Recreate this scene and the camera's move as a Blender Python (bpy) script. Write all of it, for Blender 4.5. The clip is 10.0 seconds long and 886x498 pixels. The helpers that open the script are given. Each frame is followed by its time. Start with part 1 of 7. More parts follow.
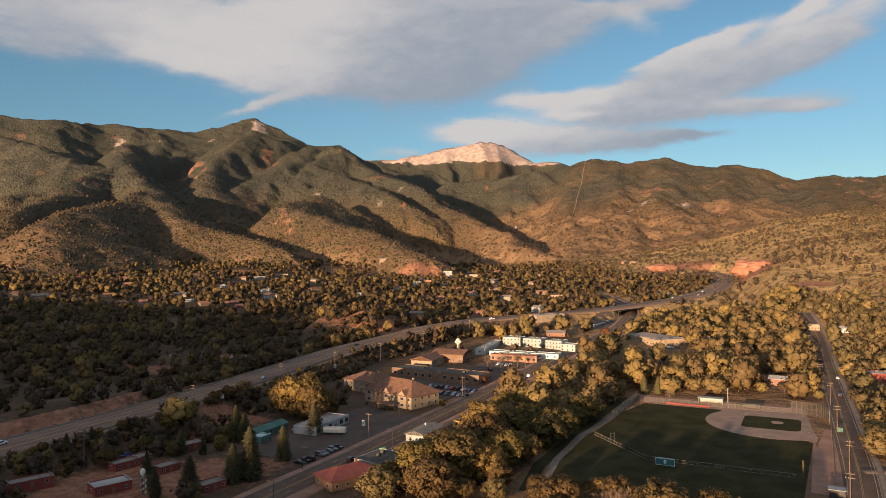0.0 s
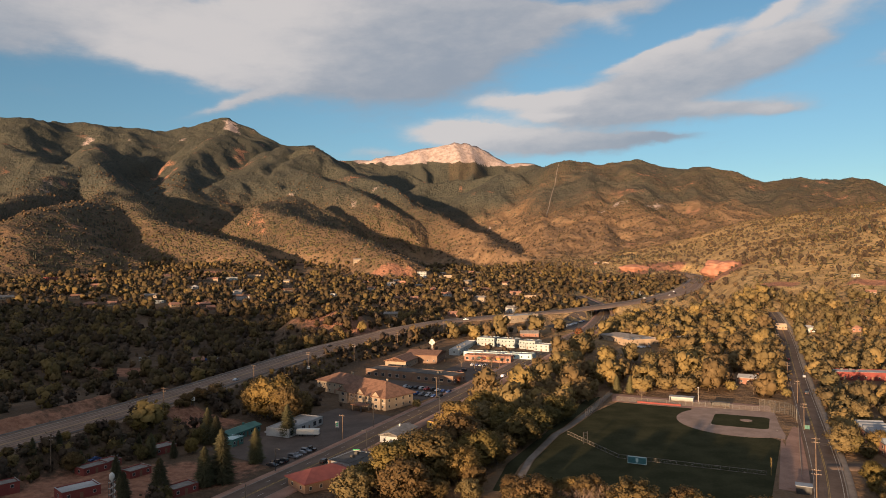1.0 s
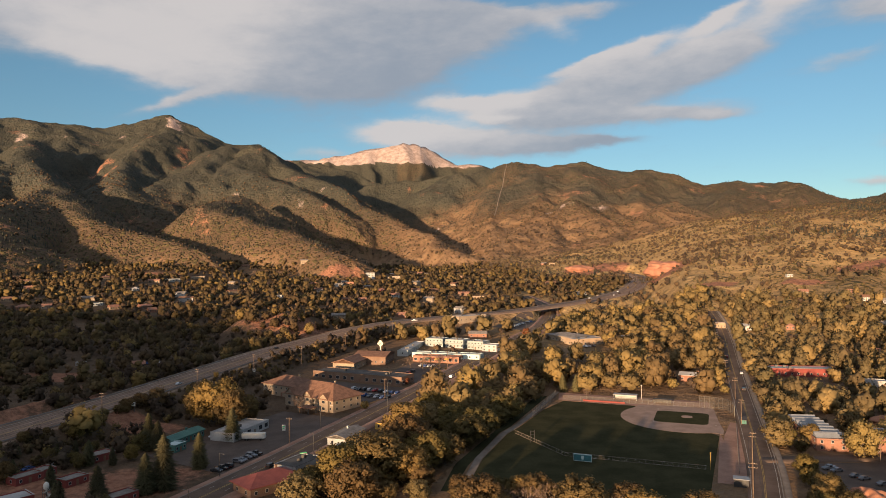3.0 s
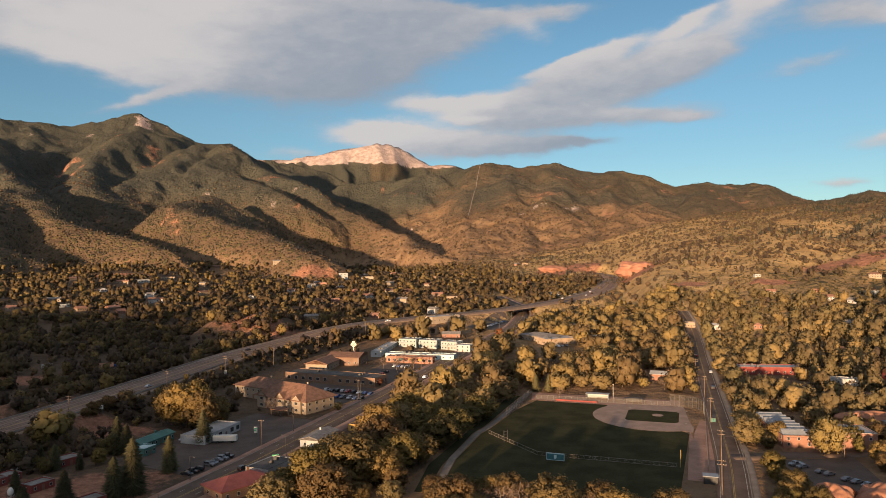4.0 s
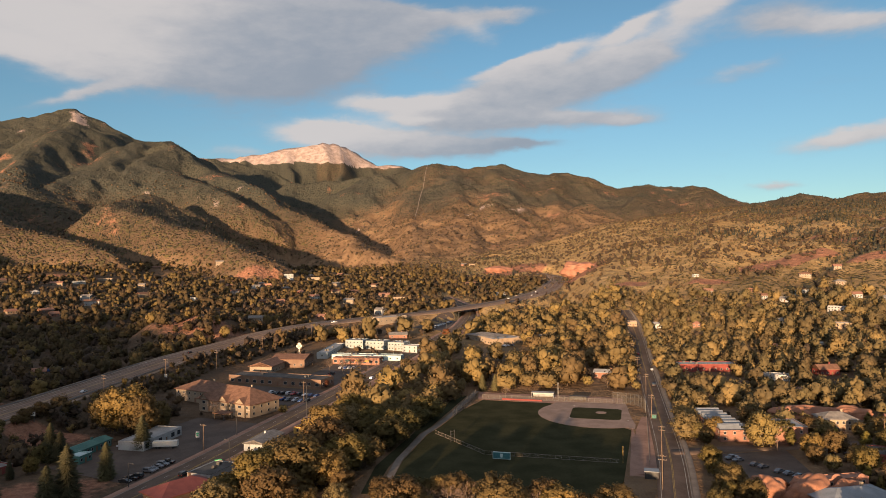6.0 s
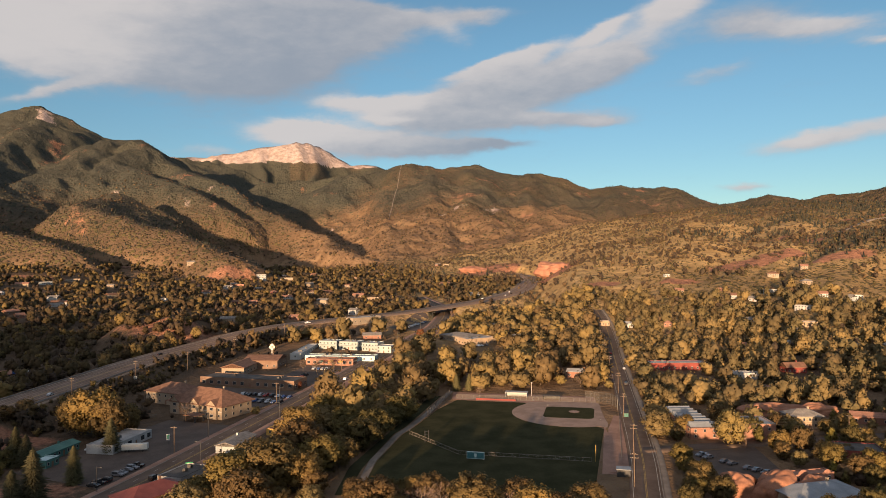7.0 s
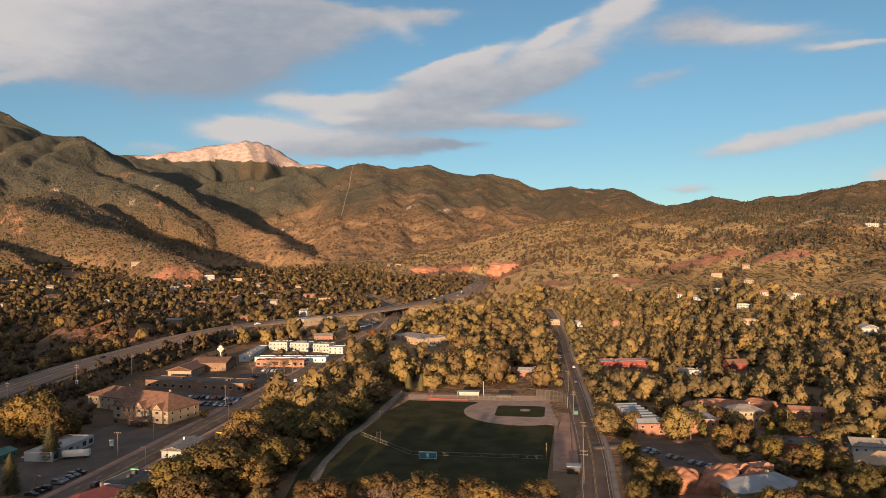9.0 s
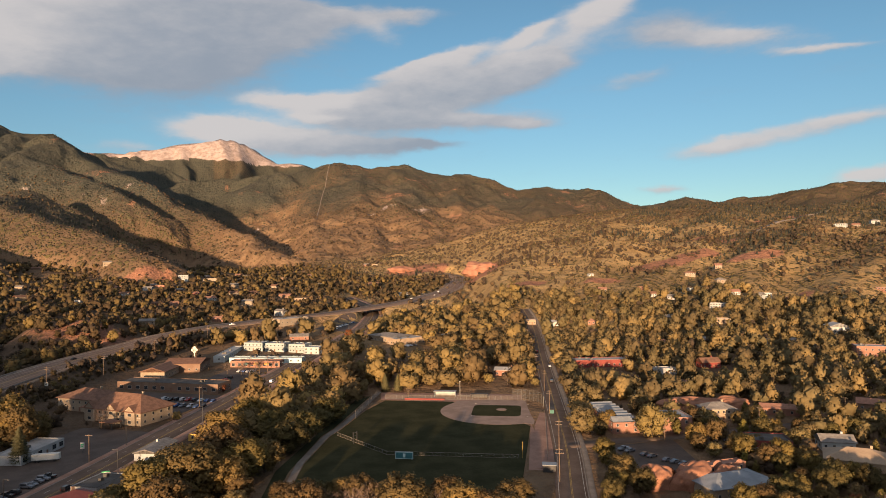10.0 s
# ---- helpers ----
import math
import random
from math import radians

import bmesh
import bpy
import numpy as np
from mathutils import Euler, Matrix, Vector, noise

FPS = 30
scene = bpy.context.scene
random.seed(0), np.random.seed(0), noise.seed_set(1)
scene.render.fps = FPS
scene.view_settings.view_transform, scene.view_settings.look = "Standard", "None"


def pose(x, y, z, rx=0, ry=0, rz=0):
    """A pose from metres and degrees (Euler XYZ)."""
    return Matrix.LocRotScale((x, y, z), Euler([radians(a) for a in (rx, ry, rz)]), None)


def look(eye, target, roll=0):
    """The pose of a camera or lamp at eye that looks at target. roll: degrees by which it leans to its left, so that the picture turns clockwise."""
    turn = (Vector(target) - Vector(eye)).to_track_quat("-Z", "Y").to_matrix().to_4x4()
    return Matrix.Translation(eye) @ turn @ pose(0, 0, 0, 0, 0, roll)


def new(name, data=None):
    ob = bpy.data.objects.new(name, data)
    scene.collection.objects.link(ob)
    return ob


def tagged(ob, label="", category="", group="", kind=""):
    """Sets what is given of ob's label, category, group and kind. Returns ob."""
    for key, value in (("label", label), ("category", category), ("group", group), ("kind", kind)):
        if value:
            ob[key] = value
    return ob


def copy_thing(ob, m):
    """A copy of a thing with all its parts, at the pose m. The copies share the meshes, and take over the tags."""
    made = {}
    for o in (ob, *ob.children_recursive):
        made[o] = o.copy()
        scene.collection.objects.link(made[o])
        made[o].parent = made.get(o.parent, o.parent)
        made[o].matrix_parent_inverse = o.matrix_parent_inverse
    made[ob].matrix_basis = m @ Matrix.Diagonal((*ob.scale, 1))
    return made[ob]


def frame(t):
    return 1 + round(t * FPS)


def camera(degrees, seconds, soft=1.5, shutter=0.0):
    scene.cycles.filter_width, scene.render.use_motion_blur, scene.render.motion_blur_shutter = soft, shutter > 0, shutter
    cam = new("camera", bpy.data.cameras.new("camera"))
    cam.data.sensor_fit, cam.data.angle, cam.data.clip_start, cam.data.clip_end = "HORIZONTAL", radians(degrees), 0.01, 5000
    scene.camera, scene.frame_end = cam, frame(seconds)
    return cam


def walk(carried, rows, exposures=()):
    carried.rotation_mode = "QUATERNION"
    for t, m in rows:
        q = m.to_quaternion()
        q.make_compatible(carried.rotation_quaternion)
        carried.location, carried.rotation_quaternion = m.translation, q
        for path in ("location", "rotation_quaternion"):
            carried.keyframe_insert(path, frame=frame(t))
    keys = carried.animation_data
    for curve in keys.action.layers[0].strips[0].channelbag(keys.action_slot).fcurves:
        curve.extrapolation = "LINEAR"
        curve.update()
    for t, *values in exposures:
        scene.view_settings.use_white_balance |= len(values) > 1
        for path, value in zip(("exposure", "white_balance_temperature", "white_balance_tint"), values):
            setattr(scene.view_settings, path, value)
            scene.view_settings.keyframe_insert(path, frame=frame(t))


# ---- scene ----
EYE_Z = 80.0
cam = camera(64.4, 10.0, soft=0.9)
# seconds and heading in degrees to the right of north; the drone hovers and turns
TURNS = [(0.0, 1.265), (0.5, 2.331), (1.0, 3.365), (1.5, 4.391), (2.0, 5.43), (2.5, 6.493), (4.0, 9.71),
         (4.5, 10.811), (5.0, 11.902), (5.5, 12.966), (7.0, 16.121), (7.5, 17.159), (8.0, 18.10),
         (8.5, 19.068), (9.0, 20.008), (9.5, 20.955), (10.0, 21.913)]
# the nose dips and lifts a little on the way: seconds, pitch in degrees
NODS = [(0.0, 0.355), (1.0, 0.385), (2.5, 0.405), (4.5, 0.43), (7.0, 0.415), (9.0, 0.385), (10.0, 0.35)]
ROLL = -0.62
STOPS = 1.35


def aim(t, heading):
    a, p = radians(heading), radians(float(np.interp(t, [q for q, _ in NODS], [q for _, q in NODS])))
    eye = Vector((0.0, 0.0, EYE_Z))
    return look(eye, eye + 10 * Vector((math.sin(a) * math.cos(p), math.cos(a) * math.cos(p), math.sin(p))), ROLL)


walk(cam, [(t, aim(t, h)) for t, h in TURNS], [(0.0, STOPS, 6850, 15), (10.0, STOPS, 6850, 15)])

# ---------------------------------------------------------------- sky and sun
SUN_AZ, SUN_EL = 212.0, 5.6
SKY_STRENGTH = 0.053
world = bpy.data.worlds.new("sky")
scene.world = world
world.use_nodes = True


class Nodes:
    """Small helper that adds nodes to a tree and links them."""

    def __init__(self, tree):
        self.t = tree
        tree.nodes.clear()

    def add(self, kind, inputs=(), **props):
        n = self.t.nodes.new(kind)
        for k, v in props.items():
            setattr(n, k, v)
        for k, v in (inputs.items() if isinstance(inputs, dict) else enumerate(inputs)):
            if v is None:
                continue
            if isinstance(v, bpy.types.NodeSocket):
                self.t.links.new(v, n.inputs[k])
            else:
                n.inputs[k].default_value = v
        return n

    def m(self, op, *a, clamp=False):
        return self.add("ShaderNodeMath", a, operation=op, use_clamp=clamp).outputs[0]

    def mix(self, f, a, b, how="MIX"):
        n = self.t.nodes.new("ShaderNodeMix")
        n.data_type, n.blend_type = "RGBA", how
        for i, v in ((0, f), (6, a), (7, b)):
            if isinstance(v, bpy.types.NodeSocket):
                self.t.links.new(v, n.inputs[i])
            else:
                n.inputs[i].default_value = v if i == 0 else (*v[:3], 1)
        return n.outputs[2]

    def ramp(self, f, lo, hi):
        return self.add("ShaderNodeMapRange", {0: f, 1: lo, 2: hi}, interpolation_type="SMOOTHSTEP").outputs[0]

    def noise(self, vec, scale, detail=4.0, rough=0.55, distort=0.0):
        n = self.add("ShaderNodeTexNoise", {"Vector": vec, "Scale": scale, "Detail": detail, "Roughness": rough, "Distortion": distort})
        return n.outputs["Fac"]


def build_sky():
    n = Nodes(world.node_tree)
    sky = n.add("ShaderNodeTexSky", sky_type="NISHITA", sun_disc=False, sun_elevation=radians(SUN_EL + 7.9), sun_rotation=radians(SUN_AZ),
                altitude=1900.0, air_density=1.0, dust_density=0.7, ozone_density=1.6)
    way = n.add("ShaderNodeTexCoord").outputs["Generated"]
    sep = n.add("ShaderNodeSeparateXYZ", [way]).outputs
    az = n.m("MULTIPLY", n.m("ARCTAN2", sep[0], sep[1]), 57.2958)
    el = n.m("MULTIPLY", n.m("ARCSINE", sep[2]), 57.2958)
    flat = n.add("ShaderNodeCombineXYZ", [n.m("MULTIPLY", az, 0.045), n.m("MULTIPLY", el, 0.11), 0.0]).outputs[0]
    w1 = n.m("MULTIPLY", n.m("SUBTRACT", n.noise(flat, 3.2, 5.0, 0.6), 0.5), 3.6)
    shifted = n.add("ShaderNodeVectorMath", [flat, (7.3, 3.1, 0.0)], operation="ADD").outputs[0]
    w2 = n.m("MULTIPLY", n.m("SUBTRACT", n.noise(shifted, 3.6, 5.0, 0.6), 0.5), 1.7)
    a, e = n.m("ADD", az, w1), n.m("ADD", el, w2)
    # clouds: heading, height, half width, half height in degrees, slope, weight, brightness
    west_bank = [(-15.8, 16.4, 7.1, 1.98, -0.16, 1.2, 0.95), (-18.7, 14.8, 4.5, 1.08, -0.21, 0.8, 0.9), (-10.6, 14.2, 4.8, 1.35, 0.1, 0.7, 0.75), (-12.8, 12.0, 3.0, 0.4, 0.36, 0.6, 0.6),
                 (-27.4, 16.8, 6.7, 1.61, -0.06, 0.9, 0.45), (-28.9, 14.9, 4.5, 0.88, -0.06, 0.5, 0.4), (-20.7, 18.4, 5.9, 1.28, 0.0, 0.7, 0.4), (-8.8, 18.1, 5.8, 2.72, 0.0, 1.2, 0.85)]
    grey_bank = [(-1.5, 17.0, 6.9, 3.91, 0.0, 1.3, 0.3), (2.1, 15.3, 6.0, 2.3, 0.0, 0.8, 0.25), (-5.2, 14.2, 5.0, 1.37, 0.1, 0.7, 0.4), (4.5, 18.8, 5.5, 2.76, 0.0, 0.9, 0.3),
                 (10.4, 17.5, 4.0, 1.59, 0.1, 0.55, 0.4), (11.7, 18.9, 5.8, 0.91, 0.0, 0.7, 0.4), (17.0, 17.7, 1.8, 0.98, -0.3, 0.35, 0.75), (19.1, 18.7, 2.5, 0.53, 0.0, 0.6, 0.6)]
    cap_clouds = [(5.1, 9.9, 3.4, 0.92, -0.02, 1.6, 1.0), (9.4, 9.2, 4.1, 1.09, -0.05, 1.3, 0.65), (14.7, 8.8, 4.8, 0.72, 0.02, 0.9, 0.3), (19.8, 8.9, 3.7, 0.35, 0.05, 0.7, 0.1),
                  (-2.5, 8.2, 2.7, 0.46, 0.0, 0.35, 0.7), (10.8, 12.1, 3.8, 0.77, 0.06, 1.3, 0.95), (11.7, 10.9, 1.8, 0.32, 0.0, 0.9, 1.0), (17.3, 11.2, 4.7, 1.33, 0.1, 1.1, 0.4)]
    middle_bank = [(23.9, 10.7, 5.9, 0.77, 0.02, 0.9, 0.5), (28.8, 10.4, 2.2, 0.41, 0.0, 0.5, 0.6), (19.0, 13.2, 4.2, 1.23, 0.26, 1.0, 0.45), (22.8, 15.5, 3.2, 0.6, 0.27, 1.1, 0.8),
                   (19.1, 14.8, 2.5, 0.44, 0.31, 0.7, 0.7), (25.1, 13.8, 5.0, 1.48, 0.22, 1.1, 0.4), (28.9, 14.9, 4.0, 1.63, 0.23, 1.0, 0.55), (28.9, 17.1, 1.8, 0.57, 0.34, 1.0, 0.9)]
    east_wisps = [(34.6, 18.5, 3.1, 1.12, 0.31, 1.1, 0.85), (43.8, 15.8, 4.4, 0.94, -0.11, 0.8, 0.65), (50.2, 14.1, 3.2, 0.32, -0.06, 0.6, 0.7), (39.8, 17.1, 3.3, 1.32, 0.0, 0.5, 0.4),
                  (44.1, 8.0, 3.4, 0.72, 0.11, 0.9, 0.75), (51.2, 9.0, 3.9, 0.64, 0.11, 0.7, 0.7), (53.4, 5.2, 2.0, 0.59, 0.06, 1.1, 0.9), (39.6, 4.8, 1.7, 0.31, 0.0, 0.6, 0.7),
                  (37.6, 13.3, 2.6, 0.62, 0.21, 0.35, 0.5), (-60, 20, 18, 4, 0.0, 0.8, 0.5), (80, 18, 16, 4, 0.1, 0.8, 0.5), (150, 25, 40, 5, 0.0, 0.7, 0.5), (-130, 30, 40, 6, 0.0, 0.7, 0.5)]
    clouds = west_bank + grey_bank + cap_clouds + middle_bank + east_wisps
    total, lit = None, None
    for ca, ce, ra, re, slope, wt, glow in clouds:
        da = n.m("DIVIDE", n.m("SUBTRACT", a, ca), ra)
        de = n.m("DIVIDE", n.m("SUBTRACT", n.m("SUBTRACT", e, ce), n.m("MULTIPLY", n.m("SUBTRACT", az, ca), slope)), re)
        de = n.m("MAXIMUM", de, n.m("MULTIPLY", de, 1.35))
        g = n.m("MULTIPLY", n.m("EXPONENT", n.m("MULTIPLY", n.m("ADD", n.m("MULTIPLY", da, da), n.m("MULTIPLY", de, de)), -1.0)), wt)
        b = n.m("MULTIPLY", g, n.m("ADD", glow, n.m("MULTIPLY", de, 0.14)))
        total = g if total is None else n.m("ADD", total, g)
        lit = b if lit is None else n.m("ADD", lit, b)
    streak = n.noise(n.add("ShaderNodeCombineXYZ", [n.m("MULTIPLY", a, 0.07), n.m("MULTIPLY", n.m("SUBTRACT", e, n.m("MULTIPLY", a, 0.12)), 0.22), 2.0]).outputs[0], 2.4, 6.0, 0.6, 0.4)
    fine = n.noise(flat, 9.0, 5.0, 0.6)
    cover = n.ramp(n.m("ADD", total, n.m("ADD", n.m("MULTIPLY", n.m("SUBTRACT", streak, 0.5), 0.5), n.m("MULTIPLY", n.m("SUBTRACT", fine, 0.5), 0.3))), 0.02, 0.72)
    bright = n.ramp(n.m("ADD", n.m("DIVIDE", lit, n.m("ADD", total, 0.08)), n.m("ADD", n.m("MULTIPLY", n.m("SUBTRACT", streak, 0.5), 0.35), n.m("MULTIPLY", n.m("SUBTRACT", fine, 0.5), 0.3))), 0.08, 0.82)
    k = 0.4 / SKY_STRENGTH
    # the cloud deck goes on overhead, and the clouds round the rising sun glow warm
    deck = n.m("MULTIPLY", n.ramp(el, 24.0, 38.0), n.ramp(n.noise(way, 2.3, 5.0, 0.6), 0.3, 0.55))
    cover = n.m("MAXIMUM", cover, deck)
    dawn = n.add("ShaderNodeVectorMath", [way, (math.sin(radians(SUN_AZ)), math.cos(radians(SUN_AZ)), 0.1)], operation="DOT_PRODUCT").outputs["Value"]
    dawn = n.m("POWER", n.m("MAXIMUM", dawn, 0.0), 2.0)
    cloud = n.mix(bright, (0.285 * k, 0.34 * k, 0.41 * k), (0.6 * k, 0.595 * k, 0.595 * k))
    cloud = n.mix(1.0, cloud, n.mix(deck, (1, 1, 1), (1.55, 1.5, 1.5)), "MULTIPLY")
    tuned = n.mix(1.0, sky.outputs[0], n.mix(n.ramp(el, 1.0, 17.0), tuple(f * v for f, v in zip((0.84, 0.765, 0.79), SKY_TINT)), SKY_TINT), "MULTIPLY")
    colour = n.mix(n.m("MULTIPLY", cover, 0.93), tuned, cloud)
    colour = n.mix(1.0, colour, n.mix(dawn, (0, 0, 0), (0.5 * k, 0.34 * k, 0.24 * k)), "ADD")
    back = n.add("ShaderNodeBackground", {"Color": colour, "Strength": SKY_STRENGTH})
    n.add("ShaderNodeOutputWorld", [back.outputs[0]])


SKY_TINT = (0.645, 0.905, 0.87)
build_sky()
sun_lamp = new("sun", bpy.data.lights.new("sun", "SUN"))
sun_lamp.data.energy, sun_lamp.data.angle, sun_lamp.data.color = 5.0, radians(1.0), (1.0, 0.68, 0.40)
sa, se = radians(SUN_AZ), radians(SUN_EL)
sun_lamp.matrix_world = look((math.sin(sa) * math.cos(se) * 900, math.cos(sa) * math.cos(se) * 900, math.sin(se) * 900 + 80), (0, 0, 80))
# ==== terrain numbers
def lattice(ix, iy, seed):
    h = (ix.astype(np.int64) * 374761393 + iy.astype(np.int64) * 668265263 + seed * 974634777) & 0x7FFFFFFF
    h = ((h ^ (h >> 13)) * 1274126177) & 0x7FFFFFFF
    return ((h ^ (h >> 16)) & 0xFFFF) / 65535.0


def value_noise(x, y, seed=0):
    x, y = np.asarray(x, float), np.asarray(y, float)
    ix, iy = np.floor(x), np.floor(y)
    fx, fy = x - ix, y - iy
    fx, fy = fx * fx * (3 - 2 * fx), fy * fy * (3 - 2 * fy)
    a, b = lattice(ix, iy, seed), lattice(ix + 1, iy, seed)
    c, d = lattice(ix, iy + 1, seed), lattice(ix + 1, iy + 1, seed)
    return (a + (b - a) * fx) + ((c + (d - c) * fx) - (a + (b - a) * fx)) * fy


def fbm(x, y, octaves=4, seed=0, ridged=False):
    total, amp, norm = 0.0, 1.0, 0.0
    for o in range(octaves):
        v = value_noise(np.asarray(x) * 2**o + 17.3 * o, np.asarray(y) * 2**o - 9.1 * o, seed + o)
        total, norm, amp = total + amp * (1 - abs(2 * v - 1) if ridged else v), norm + amp, amp * 0.5
    return total / norm


def soft(v, k):
    """A smooth max(v, 0)."""
    return k * np.logaddexp(0, np.asarray(v, float) / k)


# Mountains as crests: heading, rise in degrees over the drone, far to near; with crest distance, foot distance,
# gully strength, gully width in degrees, and steepness
CRESTS = {}
CRESTS["summit"] = ([-9, 6.5, -5.3, 7.65, -3.0, 7.6, -1.9, 7.8, 0.45, 8.25, 2.1, 8.6, 3.45, 8.88, 4.4, 9.0, 5.5, 8.93, 6.7, 8.5, 7.6, 7.85, 8.7, 7.25, 9.1, 7.3, 10.7, 7.22, 11.8, 6.85, 12.3, 6.4, 14, 5.5, 18, 3], 4750, 3500, 0.26, 1.9, 1.2)
CRESTS["left_range"] = ([-60, 6, -45, 9, -31, 9.72, -29, 9.63, -25.9, 9.6, -23.3, 9.7, -18.1, 9.45, -16, 9.85, -14.6, 10.55, -13.5, 10.66, -11.5, 9.7, -9.6, 8.7, -7.1, 8.65, -5.3, 7.6, -2.5, 7.3, 0.2, 6.6, 3.4, 5.4, 7, 3.5], 3400, 1450, 0.16, 3.4, 2.2)
CRESTS["right_range"] = ([-3, 4.2, 2, 5.7, 5.7, 5.95, 8.5, 6.3, 10.5, 6.45, 13.2, 7.35, 16, 6.9, 19.1, 7.15, 21.8, 6.45, 23.8, 6.35, 25.8, 5.8, 28, 5.0, 29.4, 5.2, 34.5, 4.9, 37.5, 3.5, 40.4, 2.6, 46, 1], 3100, 1450, 0.13, 3.4, 1.9)
CRESTS["far_right"] = ([32, 2.2, 36.2, 3.2, 39.4, 3.65, 41, 4.05, 42.9, 3.65, 46, 3.95, 49, 4.25, 51.2, 4.7, 54.2, 4.65, 62, 5, 90, 4], 3300, 2300, 0.15, 2.2, 1.0)
CRESTS["near_right"] = ([14, -0.6, 16.8, -0.1, 18.9, 0.15, 22.6, 0.95, 26.1, 1.9, 29.4, 2.6, 31.8, 2.75, 36.2, 3.25, 38.8, 3.4, 43.7, 3.5, 48.3, 3.2, 54.1, 3.2, 70, 3, 100, 2], 1750, 590, 0.24, 5.0, 1.3)
# Ridges that run down from the crests: fall to the left and to the right of the way down, then heading, rise, distance
RIDGES = {}
RIDGES["canyon_ridge"] = (0.62, 0.8, [-7.2, 8.57, 2900, -5.3, 7.33, 2750, -3.0, 6.34, 2600, -1.0, 5.28, 2450, 0.9, 4.03, 2300, 3.8, 2.35, 2100, 6.6, 0.85, 1900, 9.3, -0.19, 1750])
RIDGES["house_spur"] = (0.6, 0.85, [-7.5, 7.99, 2800, -8.8, 7.17, 2650, -7.1, 6.33, 2500, -5.1, 5.39, 2350, -3.0, 4.52, 2220])
RIDGES["front_spur"] = (0.55, 0.8, [-8.2, 4.61, 2050, -10.0, 4.07, 1850, -8.7, 3.12, 1720, -6.7, 2.21, 1600, -4.4, 1.05, 1480, -2.6, 0.12, 1400])
RIDGES["west_ridge"] = (0.5, 0.75, [-23.8, 6.87, 2500, -22.3, 5.77, 2250, -21.4, 4.96, 2050, -20.0, 4.14, 1900, -18.4, 3.0, 1750, -15.9, 1.91, 1600, -13.8, 0.58, 1450])
RIDGES["west_apron"] = (0.45, 0.6, [-21.4, 4.96, 2050, -23.3, 4.32, 1880, -25.7, 3.44, 1680, -27.5, 2.28, 1500])
RIDGES["buttress"] = (0.7, 0.8, [-22.3, 8.27, 2900, -24.0, 6.86, 2600, -25.7, 5.81, 2300, -27.0, 4.79, 2100, -28.9, 4.25, 1950, -30.3, 3.03, 1750])
RIDGES["forest_rib"] = (0.6, 0.7, [-13.5, 9.62, 3200, -14.6, 8.42, 2900, -15.8, 7.38, 2700, -16.5, 6.28, 2500, -16.1, 5.2, 2350])
RIDGES["gold_rib"] = (0.55, 0.7, [-9.6, 8.45, 2950, -10.7, 7.28, 2700, -12.9, 5.91, 2500, -14.2, 4.79, 2350, -15.0, 3.68, 2200])
RIDGES["west_rib"] = (0.6, 0.7, [-30.9, 8.42, 3300, -28.2, 7.76, 2900, -26.4, 6.75, 2600, -25.0, 5.8, 2450])
RIDGES["incline_rib"] = (0.55, 0.6, [12.9, 7.18, 3050, 12.3, 5.73, 2850, 11.6, 4.18, 2650, 11.1, 2.61, 2450, 11.3, 1.24, 2200])
RIDGES["rocky_rib"] = (0.6, 0.6, [8.9, 6.5, 3050, 6.6, 5.42, 2960, 5.4, 4.3, 2900, 5.6, 3.16, 2820, 7.2, 1.99, 2650, 9.8, 0.8, 2400, 11.4, 0.2, 2150])
RIDGES["smooth_hill"] = (0.45, 0.6, [19.3, 2.87, 2300, 17.2, 4.16, 2500, 15.1, 2.75, 2300, 12.9, 1.45, 2050, 11.1, 0.34, 1850])
RIDGES["east_rib"] = (0.5, 0.6, [19.0, 6.93, 3000, 19.4, 5.48, 2800, 19.8, 4.16, 2650, 21.0, 3.04, 2500, 21.8, 1.94, 2350])
RIDGES["red_rib"] = (0.5, 0.6, [23.4, 6.06, 3050, 22.6, 4.7, 2850, 23.4, 3.39, 2600, 24.9, 2.28, 2450])
RIDGES["low_rib"] = (0.45, 0.6, [25.5, 3.65, 2600, 24.2, 2.94, 2400, 23.2, 1.91, 2200])


def ridge_heights(x, y):
    """The highest of the ridges at each place, with gullied flanks."""
    best = np.full(np.shape(x), -1e3)
    wx, wy = x + 150 * (fbm(x / 330, y / 330, 3, 201) - 0.5), y + 150 * (fbm(x / 330, y / 330, 3, 202) - 0.5)
    cut = 0.62 + 0.75 * fbm(x / 170, y / 170, 4, 203, True)
    for left, right, way in RIDGES.values():
        p = np.array(way, float).reshape(-1, 3)
        px, py = np.sin(np.radians(p[:, 0])) * p[:, 2], np.cos(np.radians(p[:, 0])) * p[:, 2]
        pz = EYE_Z + np.tan(np.radians(p[:, 1])) * p[:, 2]
        for k in range(len(p) - 1):
            ex, ey = px[k + 1] - px[k], py[k + 1] - py[k]
            s = np.clip(((wx - px[k]) * ex + (wy - py[k]) * ey) / (ex * ex + ey * ey), 0, 1)
            dx, dy = wx - px[k] - s * ex, wy - py[k] - s * ey
            away = np.hypot(dx, dy)
            fall = np.where(ex * dy - ey * dx > 0, left, right)
            best = np.maximum(best, pz[k] + s * (pz[k + 1] - pz[k]) - fall * cut * (np.sqrt(away * away + 900) - 30))
    return best



